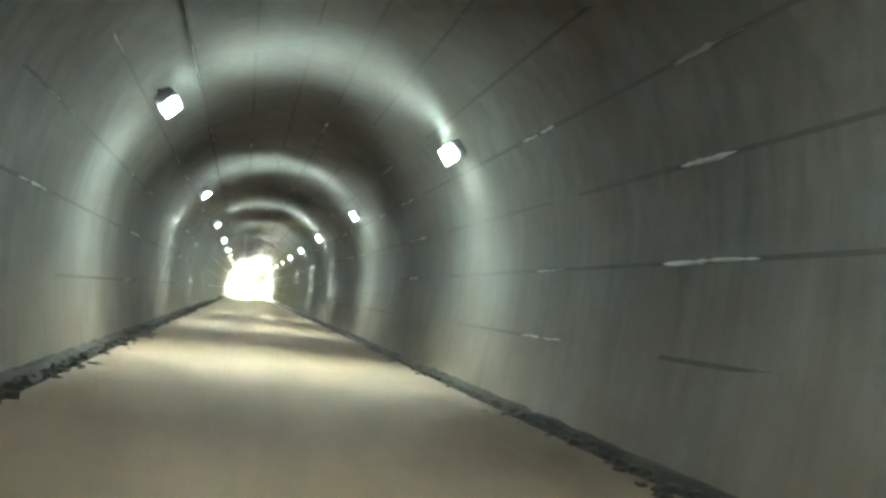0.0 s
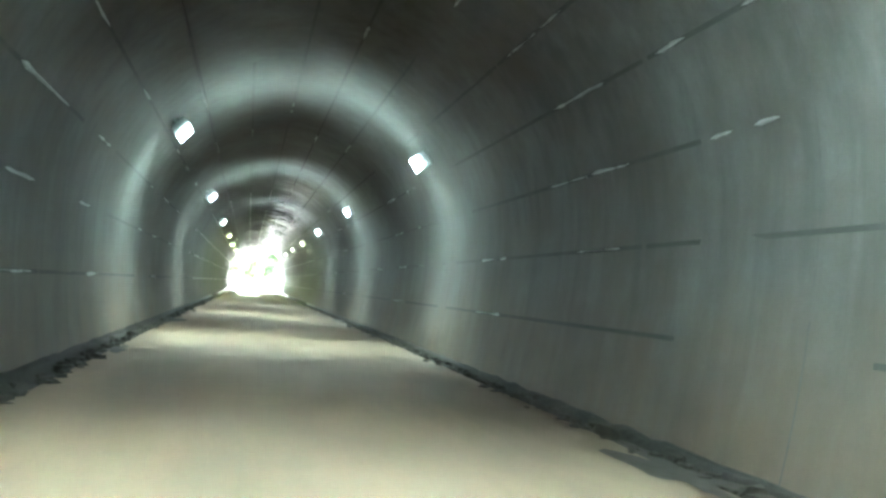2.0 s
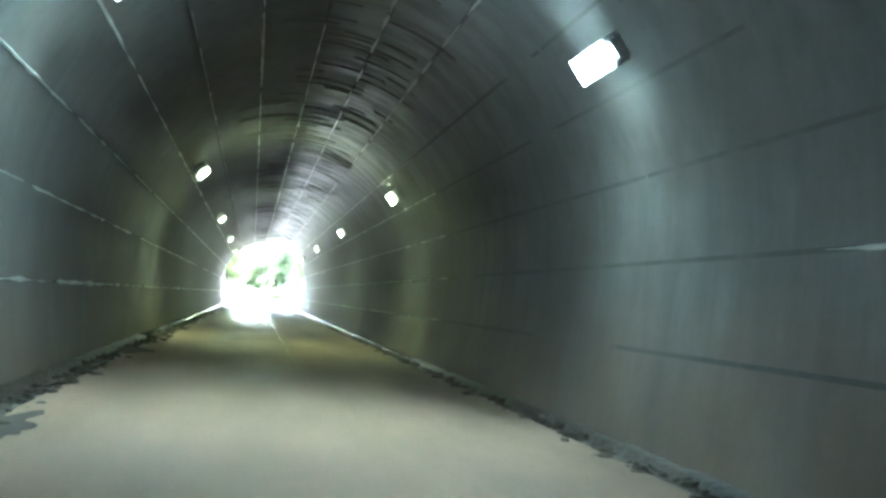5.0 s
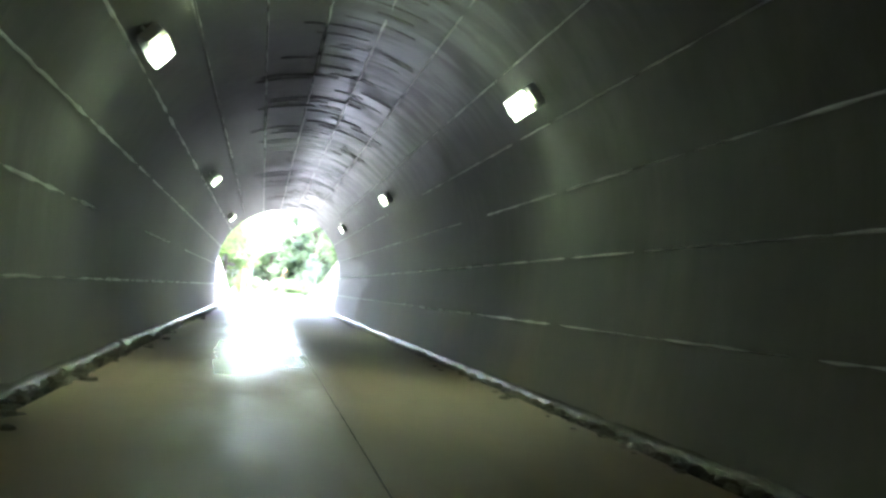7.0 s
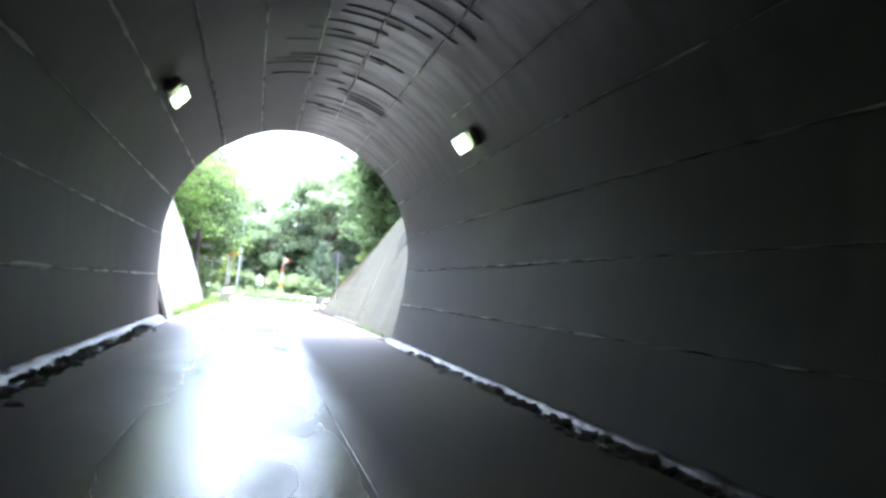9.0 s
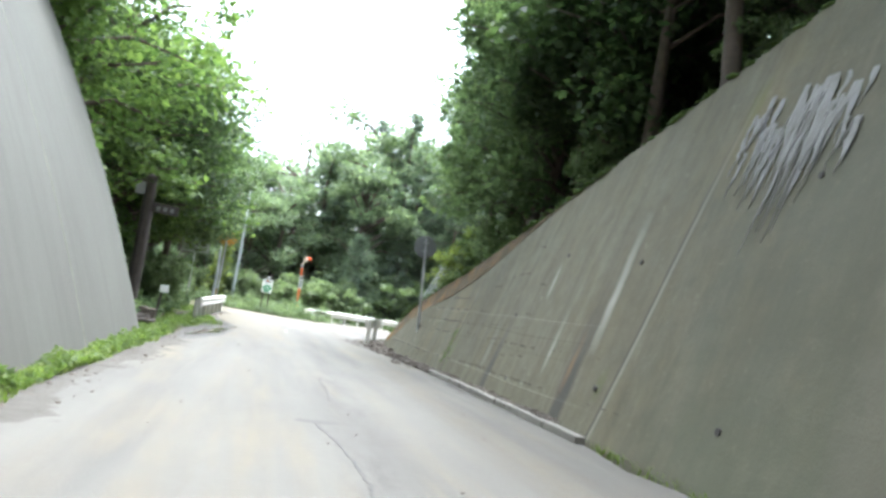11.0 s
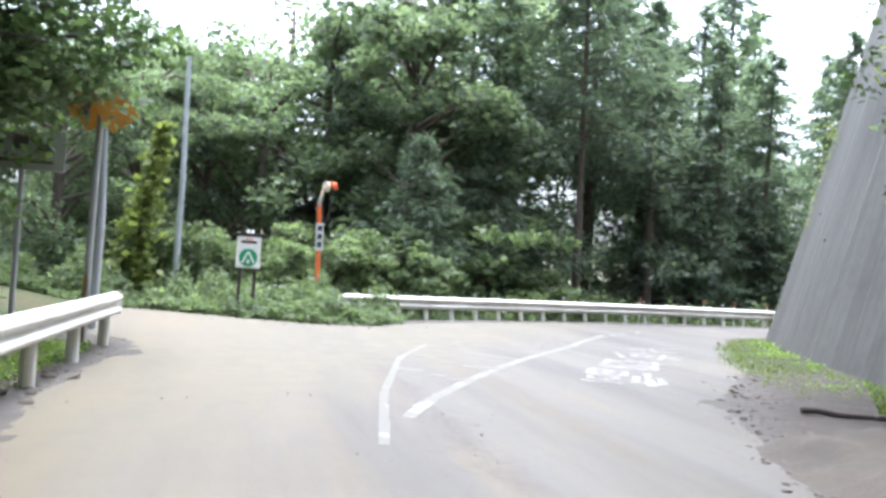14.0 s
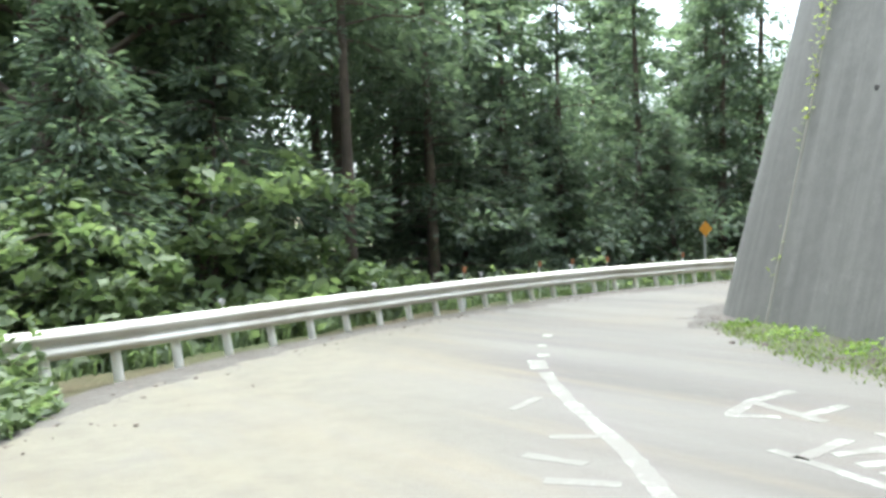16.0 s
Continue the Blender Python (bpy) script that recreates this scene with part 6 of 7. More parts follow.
def broad_meshes(seed, height, radius, leaves=6000, size=0.26, material=None, low=0.25):
    rng = random.Random(seed)
    nr = np.random.default_rng(seed)
    trunk = bmesh.new()
    bend = Vector((rng.uniform(-0.5, 0.5), rng.uniform(-0.5, 0.5), 0))
    tp = [Vector((0, 0, -1.0)), Vector((0, 0, 0.3)), bend * 0.4 + Vector((0, 0, height * 0.35)), bend + Vector((0, 0, height * 0.62)), bend * 1.1 + Vector((0, 0, height * 0.88))]
    tube_into(trunk, tp, [0.03 * height, 0.022 * height, 0.017 * height, 0.01 * height, 0.003 * height], 9)
    clumps = []
    for k in range(26):
        f = rng.uniform(low, 0.95)
        a = k * 2.4 + rng.uniform(-0.5, 0.5)
        base = Vector((0, 0, 0)).lerp(bend, f) + Vector((0, 0, height * f * 0.82))
        reach = radius * math.sqrt(max(0.05, 1 - ((f - 0.52) / 0.62) ** 2)) * rng.uniform(0.6, 1.1)
        tip = base + Vector((math.cos(a) * reach, math.sin(a) * reach, rng.uniform(0.0, 0.16) * height))
        mid = base.lerp(tip, 0.5) + Vector((0, 0, 0.04 * height))
        tube_into(trunk, [base, mid, tip], [0.008 * height, 0.005 * height, 0.0015 * height], 5, False)
        for j in range(3):
            c = mid.lerp(tip, rng.uniform(0.1, 1.1)) + Vector((rng.gauss(0, 0.12), rng.gauss(0, 0.12), rng.gauss(0, 0.08))) * radius
            clumps.append((c, radius * rng.uniform(0.16, 0.34)))
    clumps += [(tp[4], 0.24 * radius), (tp[3].lerp(tp[4], 0.5), 0.3 * radius)]
    per = leaves // len(clumps)
    pts = []
    for c, r in clumps:
        v = nr.normal(size=(per, 3))
        v /= np.linalg.norm(v, axis=1)[:, None]
        v *= (nr.uniform(0.25, 1.0, per) ** 0.5)[:, None] * r
        v[:, 2] *= 0.62
        pts.append(np.array(c) + v)
    crown = leaf_cloud("crown", np.concatenate(pts), size, material or M_LEAF, 0.5, 0.6, seed)
    return trunk, crown


def tree(meshes, place, label, group, scale=1.0, turn=0.0, category="tree"):
    root = thing("tree", place, label, category, group)
    part("trunk", meshes[0], M_BARK, root, smooth=True)
    part("crown", meshes[1], None, root)
    root.matrix_world = pose(*place, 0, 0, turn) @ Matrix.Scale(scale, 4)
    return root


def plant(variants, spots, label, group, category="tree"):
    """The first of each variant is built, the others are copies of it."""
    built = {}
    for k, (x, yy, s) in enumerate(spots):
        v = k % len(variants)
        rr = random.Random(k * 7 + len(spots))
        z = ground_height(x, yy)
        if v not in built:
            built[v] = tree(variants[v](), (x, yy, z), label, group, s, rr.uniform(0, 360), category)
        else:
            ob = copy_thing(built[v], pose(x, yy, z, rr.uniform(-3, 3), rr.uniform(-3, 3), rr.uniform(0, 360)))
            ob.scale = (s, s, s)


FOREST_RISE = [(-0.4, 0.24), (-0.06, 0.22), (0.0, 0.235), (0.03, 0.26), (0.10, 0.275), (0.13, 0.335), (0.175, 0.295), (0.215, 0.375), (0.255, 0.42), (0.285, 0.455), (0.34, 0.42), (0.36, 0.39), (0.38, 0.46), (0.42, 0.53),
               (0.49, 0.50), (0.515, 0.39), (0.545, 0.335), (0.62, 0.40), (0.69, 0.38), (0.75, 0.33), (0.83, 0.37), (1.2, 0.40)]


def skyline(x, yy, f, tall):
    """The scale that brings a tree of that height up to the forest's outline, which rises by its bearing from the road's end."""
    rise = interp(FOREST_RISE, (x - 0.2) / (yy - 18.5))
    return min(1.5, max(0.45, (1.27 + (yy - 18.5) * rise * f - ground_height(x, yy)) / tall))


rnd = random.Random(33)
cedar_spots = []
for row, (dy, n) in enumerate(((5.0, 15), (8.5, 14), (13.0, 12), (18.5, 7))):
    for k in range(n):
        x = -9 + (k + rnd.uniform(0.15, 0.85)) * 46 / n
        if x < (3.5 if row > 1 else 7.5):
            continue
        yy = rail_y(max(x, -6)) + dy + rnd.uniform(-1.3, 1.3)
        s = skyline(x, yy, rnd.uniform(0.84, 1.04), 17.0)
        if 0.375 < (x - 0.2) / (yy - 18.5) < 0.50:
            continue
        cedar_spots.append((x, yy, s))
cedar_spots += [(26 + 3.2 * k + rnd.uniform(-1, 1), 47 + rnd.uniform(-3, 5) - 0.6 * k, rnd.uniform(0.7, 0.85)) for k in range(8)]
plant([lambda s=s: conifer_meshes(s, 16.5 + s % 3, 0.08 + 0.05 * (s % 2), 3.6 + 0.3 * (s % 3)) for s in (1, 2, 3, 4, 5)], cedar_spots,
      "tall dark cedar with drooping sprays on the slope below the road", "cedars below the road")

gap_spots = [(x, yy, skyline(x, yy, 1.0, 17.0)) for x, yy in ((11.2, 44.6), (13.6, 49.0), (15.9, 53.5), (18.6, 60.0))]
plant([lambda s=s: conifer_meshes(s, 17.0, 0.40, 3.2, 8500, 0.30, 0.15) for s in (6, 7)], gap_spots,
      "tall thin-crowned cedar, lower trunk bare, beside a gap in the forest", "cedars below the road")

far_spots = [(-9 + 2.5 * k + rnd.uniform(-0.8, 0.8), rail_y(max(-9 + 2.5 * k, -6)) + 7 + (k % 3) * 3.5 + rnd.uniform(-1, 1), rnd.uniform(1.05, 1.3)) for k in range(8)]
far_spots += [(-4.6, 43.4, 1.1), (-7.4, 43.8, 1.1), (-2.9, 45.2, 1.1)]
far_spots += [(-7 + 3.2 * k + rnd.uniform(-0.8, 0.8), 58 + rnd.uniform(-2, 3), rnd.uniform(1.2, 1.5)) for k in range(6)]
far_spots = [(x, yy, skyline(x, yy, 0.8 + 0.25 * s, 13.0)) for x, yy, s in far_spots]
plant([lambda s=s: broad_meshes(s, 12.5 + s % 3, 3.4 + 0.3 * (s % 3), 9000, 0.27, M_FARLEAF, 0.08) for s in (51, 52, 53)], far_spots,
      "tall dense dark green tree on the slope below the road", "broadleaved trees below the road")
under_spots = [(6 + 1.9 * k + rnd.uniform(-0.6, 0.6), rail_y(6 + 1.9 * k) + 4.2 + rnd.uniform(-0.8, 2.2), rnd.uniform(0.7, 1.1)) for k in range(13)]
under_spots = [p for p in under_spots if not 0.40 < (p[0] - 0.2) / (p[1] - 18.5) < 0.50]
plant([lambda s=s: conifer_meshes(s, 6.0, 0.04, 1.5, 9000, 0.17) for s in (61, 62)], under_spots,
      "young dark cedar beyond the guard rail, branched to the ground", "young cedars below the road")
left_spots = [(-4.9, 21.8, 1.05), (-4.9, 26.4, 1.15), (-5.4, 30.0, 0.9), (-5.2, 16.5, 1.0), (-6.4, 20.5, 1.15), (-4.9, 24.2, 0.9), (-6.2, 27.6, 1.05), (-4.6, 30.6, 0.75), (-9.5, 18.5, 1.3), (-9.8, 24.0, 1.3), (-9.2, 29.5, 1.2), (-13.5, 21, 1.4), (-13.8, 27.5, 1.4),
              (-7.8, 14.8, 1.3), (-11.5, 14, 1.4), (-18, 18, 1.5), (-18.5, 25, 1.5), (-13, 31.2, 1.15), (-18.5, 31.0, 1.3), (-7.6, 31.8, 0.85), (-8, 9.5, 1.2), (-11, 5, 1.3), (-16, 10, 1.4)]
plant([lambda s=s: broad_meshes(s, 8.0 + s % 3, 3.0 + 0.3 * (s % 3), 9000, 0.2, M_LEAF, 0.16) for s in (11, 12, 13, 14)], left_spots,
      "leafy green broadleaved tree leaning over the verge", "broadleaved trees on the left bank")
right_spots = [(8.2, 5.5, 1.0), (8.0, 9.0, 1.0), (7.4, 12.5, 0.95), (7.2, 16.0, 0.9), (7.4, 19.5, 1.0), (10.8, 22.8, 1.1), (11.4, 24.6, 1.2), (6.9, 17.6, 0.95), (7.2, 14.2, 1.0), (10.8, 25.6, 1.1), (8.2, 26.4, 0.42), (11.5, 7, 1.25), (11, 12, 1.25), (10.8, 17, 1.2), (10.5, 21, 1.15),
               (12.5, 25.5, 1.1), (15, 10, 1.3), (15, 16, 1.3), (14.5, 21, 1.3), (16, 27, 1.2), (9.8, 1.5, 1.2), (13, 2, 1.3), (19, 31.5, 1.0), (15.6, 32.0, 0.8), (24, 30, 1.1), (20, 14, 1.4), (20, 22, 1.4), (13.6, 30.0, 0.8)]
plant([lambda s=s: broad_meshes(s, 8.5 + s % 3, 3.1 + 0.3 * (s % 2), 7000, 0.24, M_LEAF2, 0.10) for s in (21, 22, 23)], [p for p in right_spots if p[1] >= 15],
      "dense dark green tree on the bank above the retaining wall", "trees above the retaining wall")

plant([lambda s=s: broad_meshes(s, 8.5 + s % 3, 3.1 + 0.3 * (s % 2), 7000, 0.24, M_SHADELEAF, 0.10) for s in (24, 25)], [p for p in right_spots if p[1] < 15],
      "dense tree above the retaining wall, shade put into leaf colour", "evergreens above the retaining wall")

high_spots = [(6.3, 2.2, 0.75), (6.6, 5.2, 0.75), (6.2, 8.2, 0.7), (6.4, 11.0, 0.7), (6.6, 13.6, 0.75), (9.4, 24.4, 0.95), (8.9, 21.4, 0.95), (10.4, 26.2, 1.0), (7.6, 18.6, 0.9), (8.6, 22.9, 0.85), (6.6, 16.4, 0.8), (9.2, 19.8, 1.1)]
plant([lambda s=s: broad_meshes(s, 10.0 + s % 2, 4.0, 16000, 0.145, M_LEAF2, 0.3) for s in (71, 72)], [p for p in high_spots if p[1] >= 15],
      "tall tree with a high spreading crown over the stairs", "tall trees by the stairs")

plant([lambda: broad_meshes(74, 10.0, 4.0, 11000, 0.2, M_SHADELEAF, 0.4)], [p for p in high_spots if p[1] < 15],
      "tall high-crowned tree above the wall, shade put into leaf colour", "tall evergreens above the wall")

M_SAPLING = leafy("sapling_leaf", (0.29, 0.335, 0.085), (0.15, 0.19, 0.055))
plant([lambda s=s: broad_meshes(s, 5.2, 1.5, 5200, 0.115, M_SAPLING, 0.2) for s in (75, 76)], [(7.35, 26.1, 0.85), (7.9, 26.7, 0.95), (7.3, 25.0, 0.7), (6.9, 24.3, 0.5)],
      "young yellow-green sapling leaning over the stairs", "saplings by the stairs")
plant([lambda s=s: broad_meshes(s, 8.5, 3.0, 8000, 0.17, M_SHADELEAF, 0.08) for s in (77,)], [(9.3, 26.9, 0.75), (8.9, 24.3, 0.85), (8.1, 22.6, 0.75)],
      "dense dark tree on the bank behind the stairs", "shade trees by the stairs")

plant([lambda: broad_meshes(78, 10.5, 2.7, 14000, 0.13, M_LEAF2, 0.42)], [(7.7, 25.4, 1.0), (9.0, 23.6, 0.95), (8.6, 26.8, 1.0)],
      "tall slender tree, crown high above the stairs", "slender trees by the stairs")

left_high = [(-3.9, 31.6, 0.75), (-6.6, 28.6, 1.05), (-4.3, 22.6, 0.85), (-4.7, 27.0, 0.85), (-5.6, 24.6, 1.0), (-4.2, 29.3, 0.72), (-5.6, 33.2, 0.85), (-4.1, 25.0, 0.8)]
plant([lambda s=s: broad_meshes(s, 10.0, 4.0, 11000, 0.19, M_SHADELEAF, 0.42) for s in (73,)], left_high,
      "tall high-crowned tree beside the road, shade put into leaf colour", "shade trees on the left bank")

shrub_spots = [(4.0, 41.6, 1.15), (5.6, 42.6, 1.25), (2.7, 42.4, 1.1), (7.6, 43.0, 1.6), (1.2, 41.2, 0.8), (-0.2, 42.2, 0.9), (9.2, 43.6, 0.8), (-2.6, 41.8, 0.9), (11.5, 44.0, 0.7),
               (7.4, 24.2, 0.6), (6.9, 24.6, 0.5), (7.7, 25.2, 0.65), (8.0, 26.5, 0.8), (8.3, 25.6, 1.0), (7.6, 23.0, 0.7), (6.3, 22.0, 0.45), (6.4, 20.4, 0.5), (7.6, 22.0, 0.7), (-4.2, 19.5, 0.7), (-3.6, 22.5, 0.65), (-3.4, 25.8, 0.7), (-3.5, 29.0, 0.7), (-4.4, 15.2, 0.7), (-5.2, 32.2, 0.6),
               (7.0, 8.0, 0.6), (6.4, 12.2, 0.6), (5.9, 16.8, 0.55)]
plant([lambda s=s: broad_meshes(s, 2.6, 1.5, 4200, 0.17, M_SHRUB, 0.05) for s in (41, 42, 43)], shrub_spots,
      "rounded light green shrub with broad leaves", "roadside shrubs", "shrub")


def grass(name, spots, height, label, seed, material=None, category="grass"):
    """Many bent blades in one object."""
    rng = np.random.default_rng(seed)
    n = len(spots)
    base = np.asarray(spots)
    a = rng.uniform(0, 2 * math.pi, n)
    out = np.stack([np.cos(a), np.sin(a), np.zeros(n)], 1)
    side = np.stack([-np.sin(a), np.cos(a), np.zeros(n)], 1)
    h = height * rng.uniform(0.45, 1.3, n)[:, None]
    w = 0.006 + 0.013 * rng.random(n)[:, None] * height / 0.3
    up = np.array([0, 0, 1.0])
    verts = np.stack([base - side * w, base + side * w, base + up * h * 0.6 + out * h * 0.18 + side * w * 0.8, base + up * h * 0.6 + out * h * 0.18 - side * w * 0.8, base + up * h * 0.9 + out * h * 0.6], 1).reshape(-1, 3)
    faces = [f for k in range(n) for f in ((5 * k, 5 * k + 1, 5 * k + 2, 5 * k + 3), (5 * k + 3, 5 * k + 2, 5 * k + 4))]
    me = mesh_from(name, verts.tolist(), faces, material or M_GRASS)
    return tagged(part(name, me, None), label, category, kind="stuff")


def spots_in(n, place, seed):
    rng = random.Random(seed)
    out = []
    for _ in range(n):
        x, yy = place(rng)
        out.append((x, yy, ground_height(x, yy) - 0.01))
    return out


def verge_edge(yy):
    return interp([(b, a) for a, b in ROAD_LEFT[:15]], yy)


def foot_width(yy):
    return interp([(27, 1.7), (31, 1.5), (33, 1.25), (35, 0.8), (36.5, 0.35), (37.2, 0.15)], yy)


grass("verge_grass", spots_in(5500, lambda r: (lambda t: (verge_edge(t) - 0.22 - (0.6 if 15.8 < t < 21.3 else 0.0) - 0.25 * noise.noise(Vector((t * 0.9, 0, 3))) - 0.9 * r.random() ** 1.2, t))(2 + 19 * r.random()), 1), 0.12, "bright green grass and weeds along the verge", 1)
grass("verge_grass", spots_in(5000, lambda r: (lambda t: (verge_edge(t) - 0.25 - 1.6 * r.random(), t))(20 + 11.5 * r.random()), 2), 0.11, "grass and weeds under the guard rail", 2)
grass("wall_foot_grass", spots_in(15000, lambda r: (lambda p, q: (p[0] - 0.02 - 0.83 * q * foot_width(p[1]), p[1] + 0.05 + 0.45 * q * foot_width(p[1])))(TALL_LINE[int(54 * r.random())] + Vector((r.uniform(-0.2, 0.2), r.uniform(-0.2, 0.2), 0)), r.random() ** 1.6), 3), 0.14, "bright grass along the foot of the tall wall", 3)
grass("kerb_weeds", spots_in(1600, lambda r: (3.92 + 0.22 * r.random(), 0.6 + 6.2 * r.random() ** 0.8), 4), 0.16, "small weeds in the silt at the foot of the wall", 4)
grass("rail_weeds", spots_in(1500, lambda r: (lambda x: (x, rail_y(x) + 0.6 + 1.2 * r.random()))(3 + 22 * r.random()), 5), 0.25, "rank weeds behind the long guard rail", 5, M_SHRUB)


def ground_cover(name, n, place, size, height, label, seed, material=None):
    rng = random.Random(seed)
    pts = []
    for _ in range(n):
        x, yy, f = place(rng)
        lump = max(0.12, 0.42 + 0.75 * noise.noise(Vector((x * 1.3, yy * 1.3, seed))) + 0.3 * noise.noise(Vector((x * 3.5, yy * 3.5, seed))))
        pts.append((x, yy, ground_height(x, yy) + height * f * lump * rng.uniform(0.25, 1.0)))
    me = leaf_cloud(name, np.array(pts), size, material or M_SHRUB, 0.5, 0.6, seed)
    tagged(part(name, me, None), label, "ground cover", kind="stuff")


M_VERGE = leafy("verge_leaf", (0.19, 0.25, 0.06), (0.08, 0.125, 0.035))


def island(r):
    x = -7 + 10.8 * r.random()
    front = interp([(-8, 40.6), (-2.6, 38.8), (-1.3, 38.0), (0.3, 36.9), (1.7, 36.0), (3.0, 36.1), (3.9, 37.4)], x)
    d = 4.5 * r.random() ** 1.2
    return x, front + d, min(1.0, 0.35 + 0.5 * d)


def bank_spot(r):
    yy = 21.2 + 5.6 * r.random()
    edge = interp([(21, 5.2), (24, 5.6), (25, 6.3), (26, 7.1), (28, 8.6), (30, 10.0), (31, 11.5)], yy)
    return edge + 7 * r.random() ** 1.3, yy, 1.0


ground_cover("creepers", 26000, island, 0.125, 1.15, "low tangle of creepers and weeds round the signs", 6)
ground_cover("bank_undergrowth", 20000, bank_spot, 0.12, 1.0, "ferns and saplings covering the bank by the stairs", 7)
def over_wall(r):
    yy = 0.4 + 21.5 * r.random()
    return right_face(interp(R_TOP, yy)) + 0.5 + 3.0 * r.random() ** 1.3, yy, 0.9


ground_cover("wall_end_weeds", 5000, lambda r: (lambda t: (4.55 + 0.1 * (t - 21) + 1.3 * r.random(), t, 0.6 + 0.6 * r.random()))(20.9 + 3.0 * r.random()), 0.10, 0.75, "bright weeds round the end of the leaning wall", 14)
ground_cover("wall_top_undergrowth", 26000, over_wall, 0.11, 1.0, "ferns and brush along the bank above the leaning wall", 10, M_LEAF2)
ground_cover("verge_weeds", 22000, lambda r: (lambda t: (verge_edge(t) - 0.2 - (0.6 if 15.8 < t < 21.3 else 0.0) - 1.0 * r.random() ** 1.1, t, 1.0))(1.5 + 20 * r.random()), 0.075, 0.30, "low broad-leaved weeds along the verge", 12, M_VERGE)
ground_cover("rail_verge_weeds", 6000, lambda r: (lambda t: (verge_edge(t) - 0.35 - 0.8 * r.random() ** 1.2, t, 0.8))(21.0 + 10.5 * r.random()), 0.075, 0.26, "low weeds between the posts of the short verge rail", 15, M_VERGE)
ground_cover("wall_foot_weeds", 5000, lambda r: (lambda p, q: (p[0] - 0.05 - 0.83 * q * foot_width(p[1]), p[1] + 0.05 + 0.45 * q * foot_width(p[1]), 0.9 - 0.6 * q))(TALL_LINE[int(54 * r.random())] + Vector((r.uniform(-0.2, 0.2), r.uniform(-0.2, 0.2), 0)), 0.85 * r.random() ** 1.4), 0.07, 0.30, "low weeds among the grass at the foot of the tall wall", 16, M_VERGE)
ground_cover("left_undergrowth", 12000, lambda r: (-2.6 - 5 * r.random() ** 1.2, 14.5 + 17 * r.random(), 0.8 + r.random() * 0.5), 0.17, 0.9, "undergrowth below the trees on the left bank", 8, M_LEAF2)
ground_cover("slope_undergrowth", 14000, lambda r: (lambda x: (x, rail_y(x) + 1 + 7 * r.random(), 1.0))(3 + 26 * r.random()), 0.22, 1.3, "brush on the slope below the guard rail", 9)


def creeper_pole():
    root = thing("creeper", (-2.3, 40.6, 0.1), "old stake overgrown with a bright green climbing creeper", "climbing plant")
    part("stake", tube([(0, 0, -0.3), (0.25, 0, 2.6), (0.6, 0, 4.2)], [0.06, 0.05, 0.03], 8), M_WOOD, root)
    rng = np.random.default_rng(5)
    t = rng.random(1300)
    w = 0.38 * (1 - t) + 0.14
    pts = np.stack([0.6 * t ** 1.5 + rng.normal(size=1300) * w * 0.6, rng.normal(size=1300) * w * 0.5, 4.3 * t], 1)
    part("leaves", leaf_cloud("leaves", pts, 0.2, M_WEED, 2.5, 0.7, 5), None, root)


creeper_pole()


def spray(place, reach, turn, seed):
    root = thing("hanging_branch", place, "thin leafy branch hanging over the yellow sign", "branch", "hanging branches")
    rng = np.random.default_rng(seed)
    tip = Vector((math.cos(turn) * reach, math.sin(turn) * reach, -0.55))
    part("twig", tube([(0, 0, 0), tip * 0.5 + Vector((0, 0, 0.25)), tip], [0.03, 0.018, 0.006], 7), M_BARK, root)
    t = rng.random(1500) ** 0.8
    pts = np.outer(t, np.array(tip)) + np.stack([rng.normal(size=1500) * 0.26, rng.normal(size=1500) * 0.26, rng.normal(size=1500) * 0.13 + np.sin(t * math.pi) * 0.22], 1)
    part("leaves", leaf_cloud("leaves", pts, 0.12, M_SHRUB, 0.5, 0.6, seed), None, root)


spray((-3.75, 30.3, 3.53), 2.3, 0.1, 91)
spray((-3.8, 29.7, 3.3), 1.7, 0.3, 92)


def pebbles(name, n, place, lo, hi, material, label, seed, heap=None):
    """Loose stones too many to count, each a small rough wedge, in one object."""
    rr = random.Random(seed)
    verts, faces = [], []
    for _ in range(n):
        x, yy = place(rr)
        s = lo + (hi - lo) * rr.random() ** 3
        z = road_z(yy) + 0.02 + (heap(x, yy) if heap else 0.0)
        k = len(verts)
        for ring, (sc, up) in enumerate(((1.0, -0.1), (0.62, rr.uniform(0.25, 0.6)))):
            dx, dy = ring * s * rr.uniform(-0.25, 0.25), ring * s * rr.uniform(-0.25, 0.25)
            for a in range(5):
                t = 2 * math.pi * (a + rr.uniform(-0.35, 0.35)) / 5
                q = s * sc * rr.uniform(0.7, 1.25)
                verts.append((x + dx + q * math.cos(t), yy + dy + q * math.sin(t), z + s * up * (1 + ring * rr.uniform(-0.3, 0.3))))
        faces += [(k + a, k + (a + 1) % 5, k + 5 + (a + 1) % 5, k + 5 + a) for a in range(5)] + [tuple(range(k + 5, k + 10))]
    tagged(part(name, mesh_from(name, verts, faces, material), None), label, "gravel", kind="stuff")


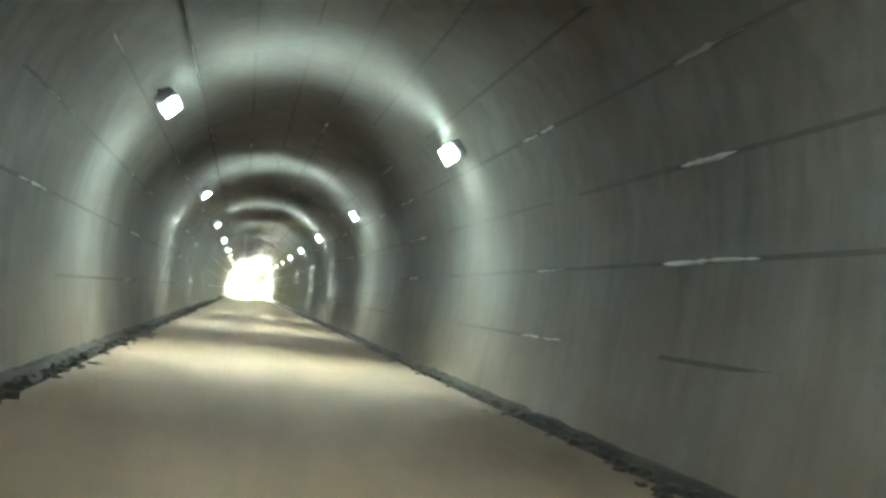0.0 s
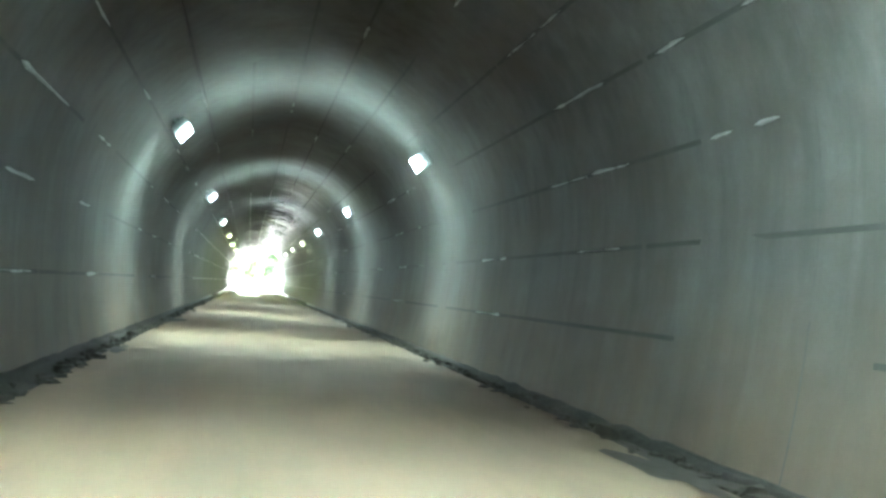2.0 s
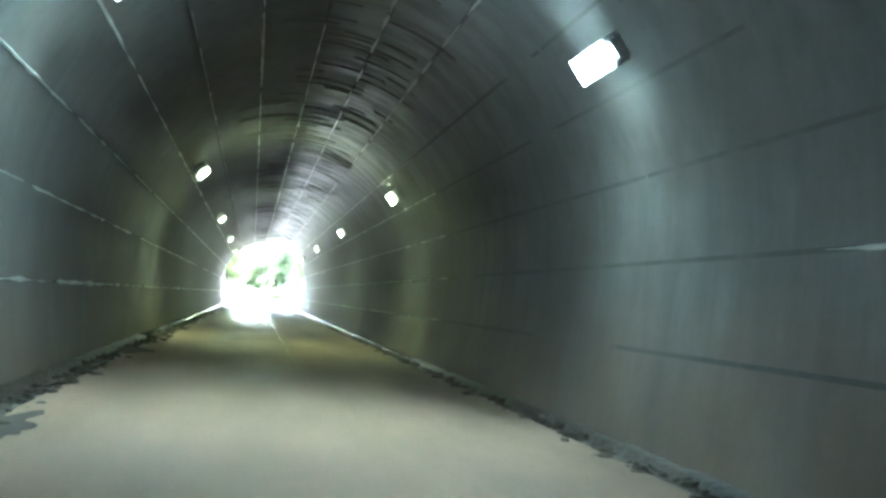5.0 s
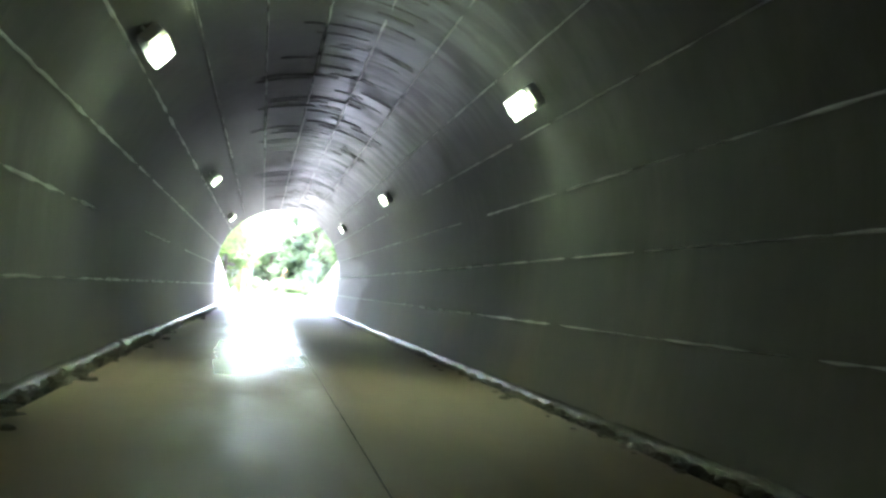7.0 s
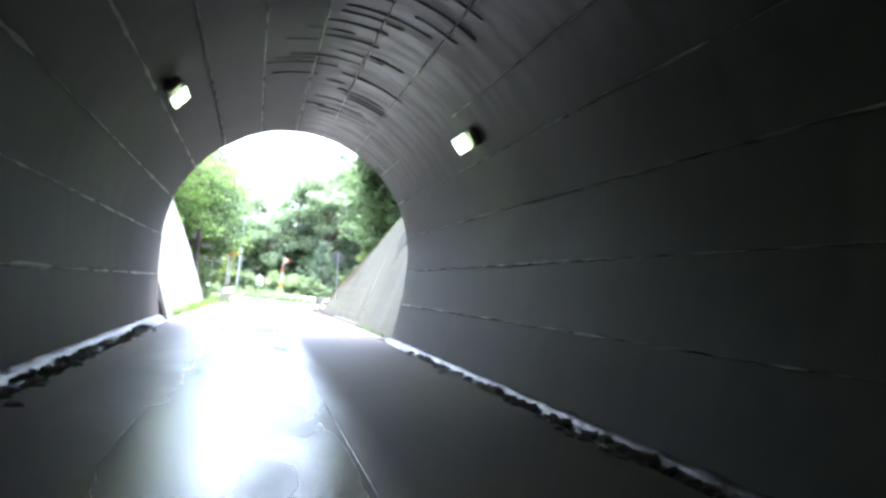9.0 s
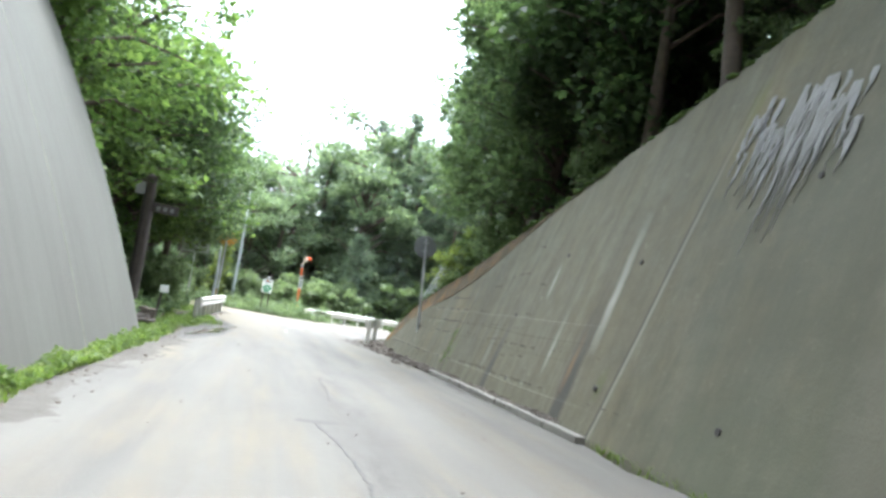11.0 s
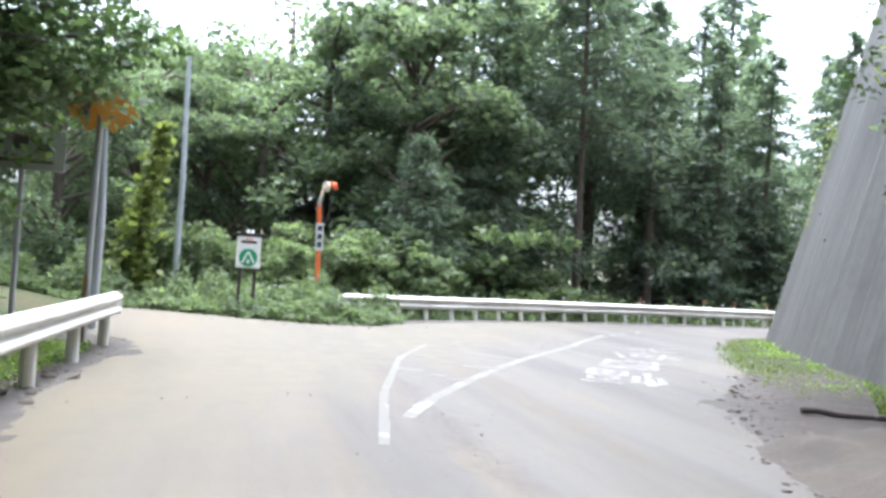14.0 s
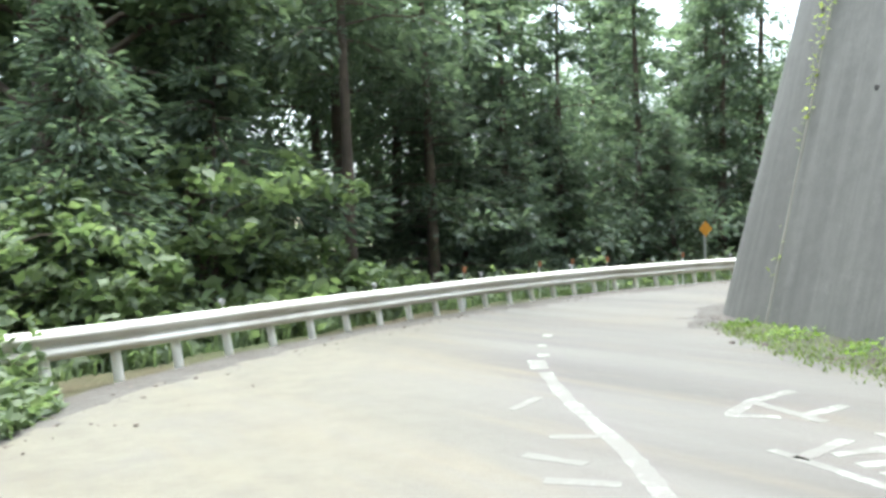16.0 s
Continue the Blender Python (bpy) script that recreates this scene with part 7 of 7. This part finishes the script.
def beside(edge, spread, lo, hi):
    pts = [p for p, _ in along(edge, 0.2) if lo < p.y < hi]
    return lambda r: (lambda p: (p.x + r.gauss(0, spread), p.y + r.gauss(0, spread * 0.6)))(r.choice(pts))


pebbles("gravel_right", 2600, beside([(x + 0.35, y - 0.1) for x, y in ROAD_RIGHT[4:14]], 0.25, 1.0, 38), 0.008, 0.05, M_ROCK, "loose gravel and crumbs along the foot of the walls", 1)
pebbles("gravel_left", 1600, beside([(x - 0.3, y) for x, y in ROAD_LEFT[1:15]], 0.2, 1.0, 32), 0.008, 0.045, M_ROCK, "loose gravel along the verge", 2)
pebbles("gravel_bend", 900, beside(ROAD_LEFT[24:35], 0.45, 34, 42), 0.006, 0.035, M_ROCK, "loose gravel on the sand outside the bend", 3)
pebbles("rubble_crumbs", 2400, lambda r: (lambda t: (interp(SOIL_EDGE, t) + 0.42 * r.random() ** 0.8 + 0.08 * r.gauss(0, 1), t))(14.0 + 10.0 * r.random() ** 0.8), 0.018, 0.15, M_ROCK, "broken stone rubble at the end of the wall", 4,
        lambda x, yy: soil_height(x, yy) - 0.03)
pebbles("grit", 120, lambda r: (r.uniform(-0.8, 3.2), 1 + 27 * r.random()), 0.006, 0.02, M_ROCK, "scattered grit on the asphalt", 5)
pebbles("wall_foot_debris", 2600, lambda r: (lambda t: (3.99 - 0.16 * r.random() ** 1.6 - (0.03 * (t - 14) if t > 14 else 0.0), t))(7.5 + 13.5 * r.random()), 0.012, 0.07, M_ROCK, "crumbled concrete and soil heaped between kerb and wall", 6,
        lambda x, yy: 0.05 + 0.10 * max(0.0, (x - 3.83) / 0.16) * (0.6 + 0.6 * noise.noise(Vector((yy * 0.8, 1, 1)))))
for edge, side, seed in ((3.62, 1, 7), (-1.98, -1, 8)):
    pebbles("gutter_debris", 3600, lambda r: (lambda t: (edge + side * (0.10 + 0.13 * r.gauss(0, 1) + 0.12 * noise.noise(Vector((t * 0.55, side, 4)))), t))(-128 + 124 * r.random()), 0.02, 0.13, M_SLUDGE, "dark mud and broken stone lying along the tunnel gutter", seed,
            lambda x, yy: -0.03)
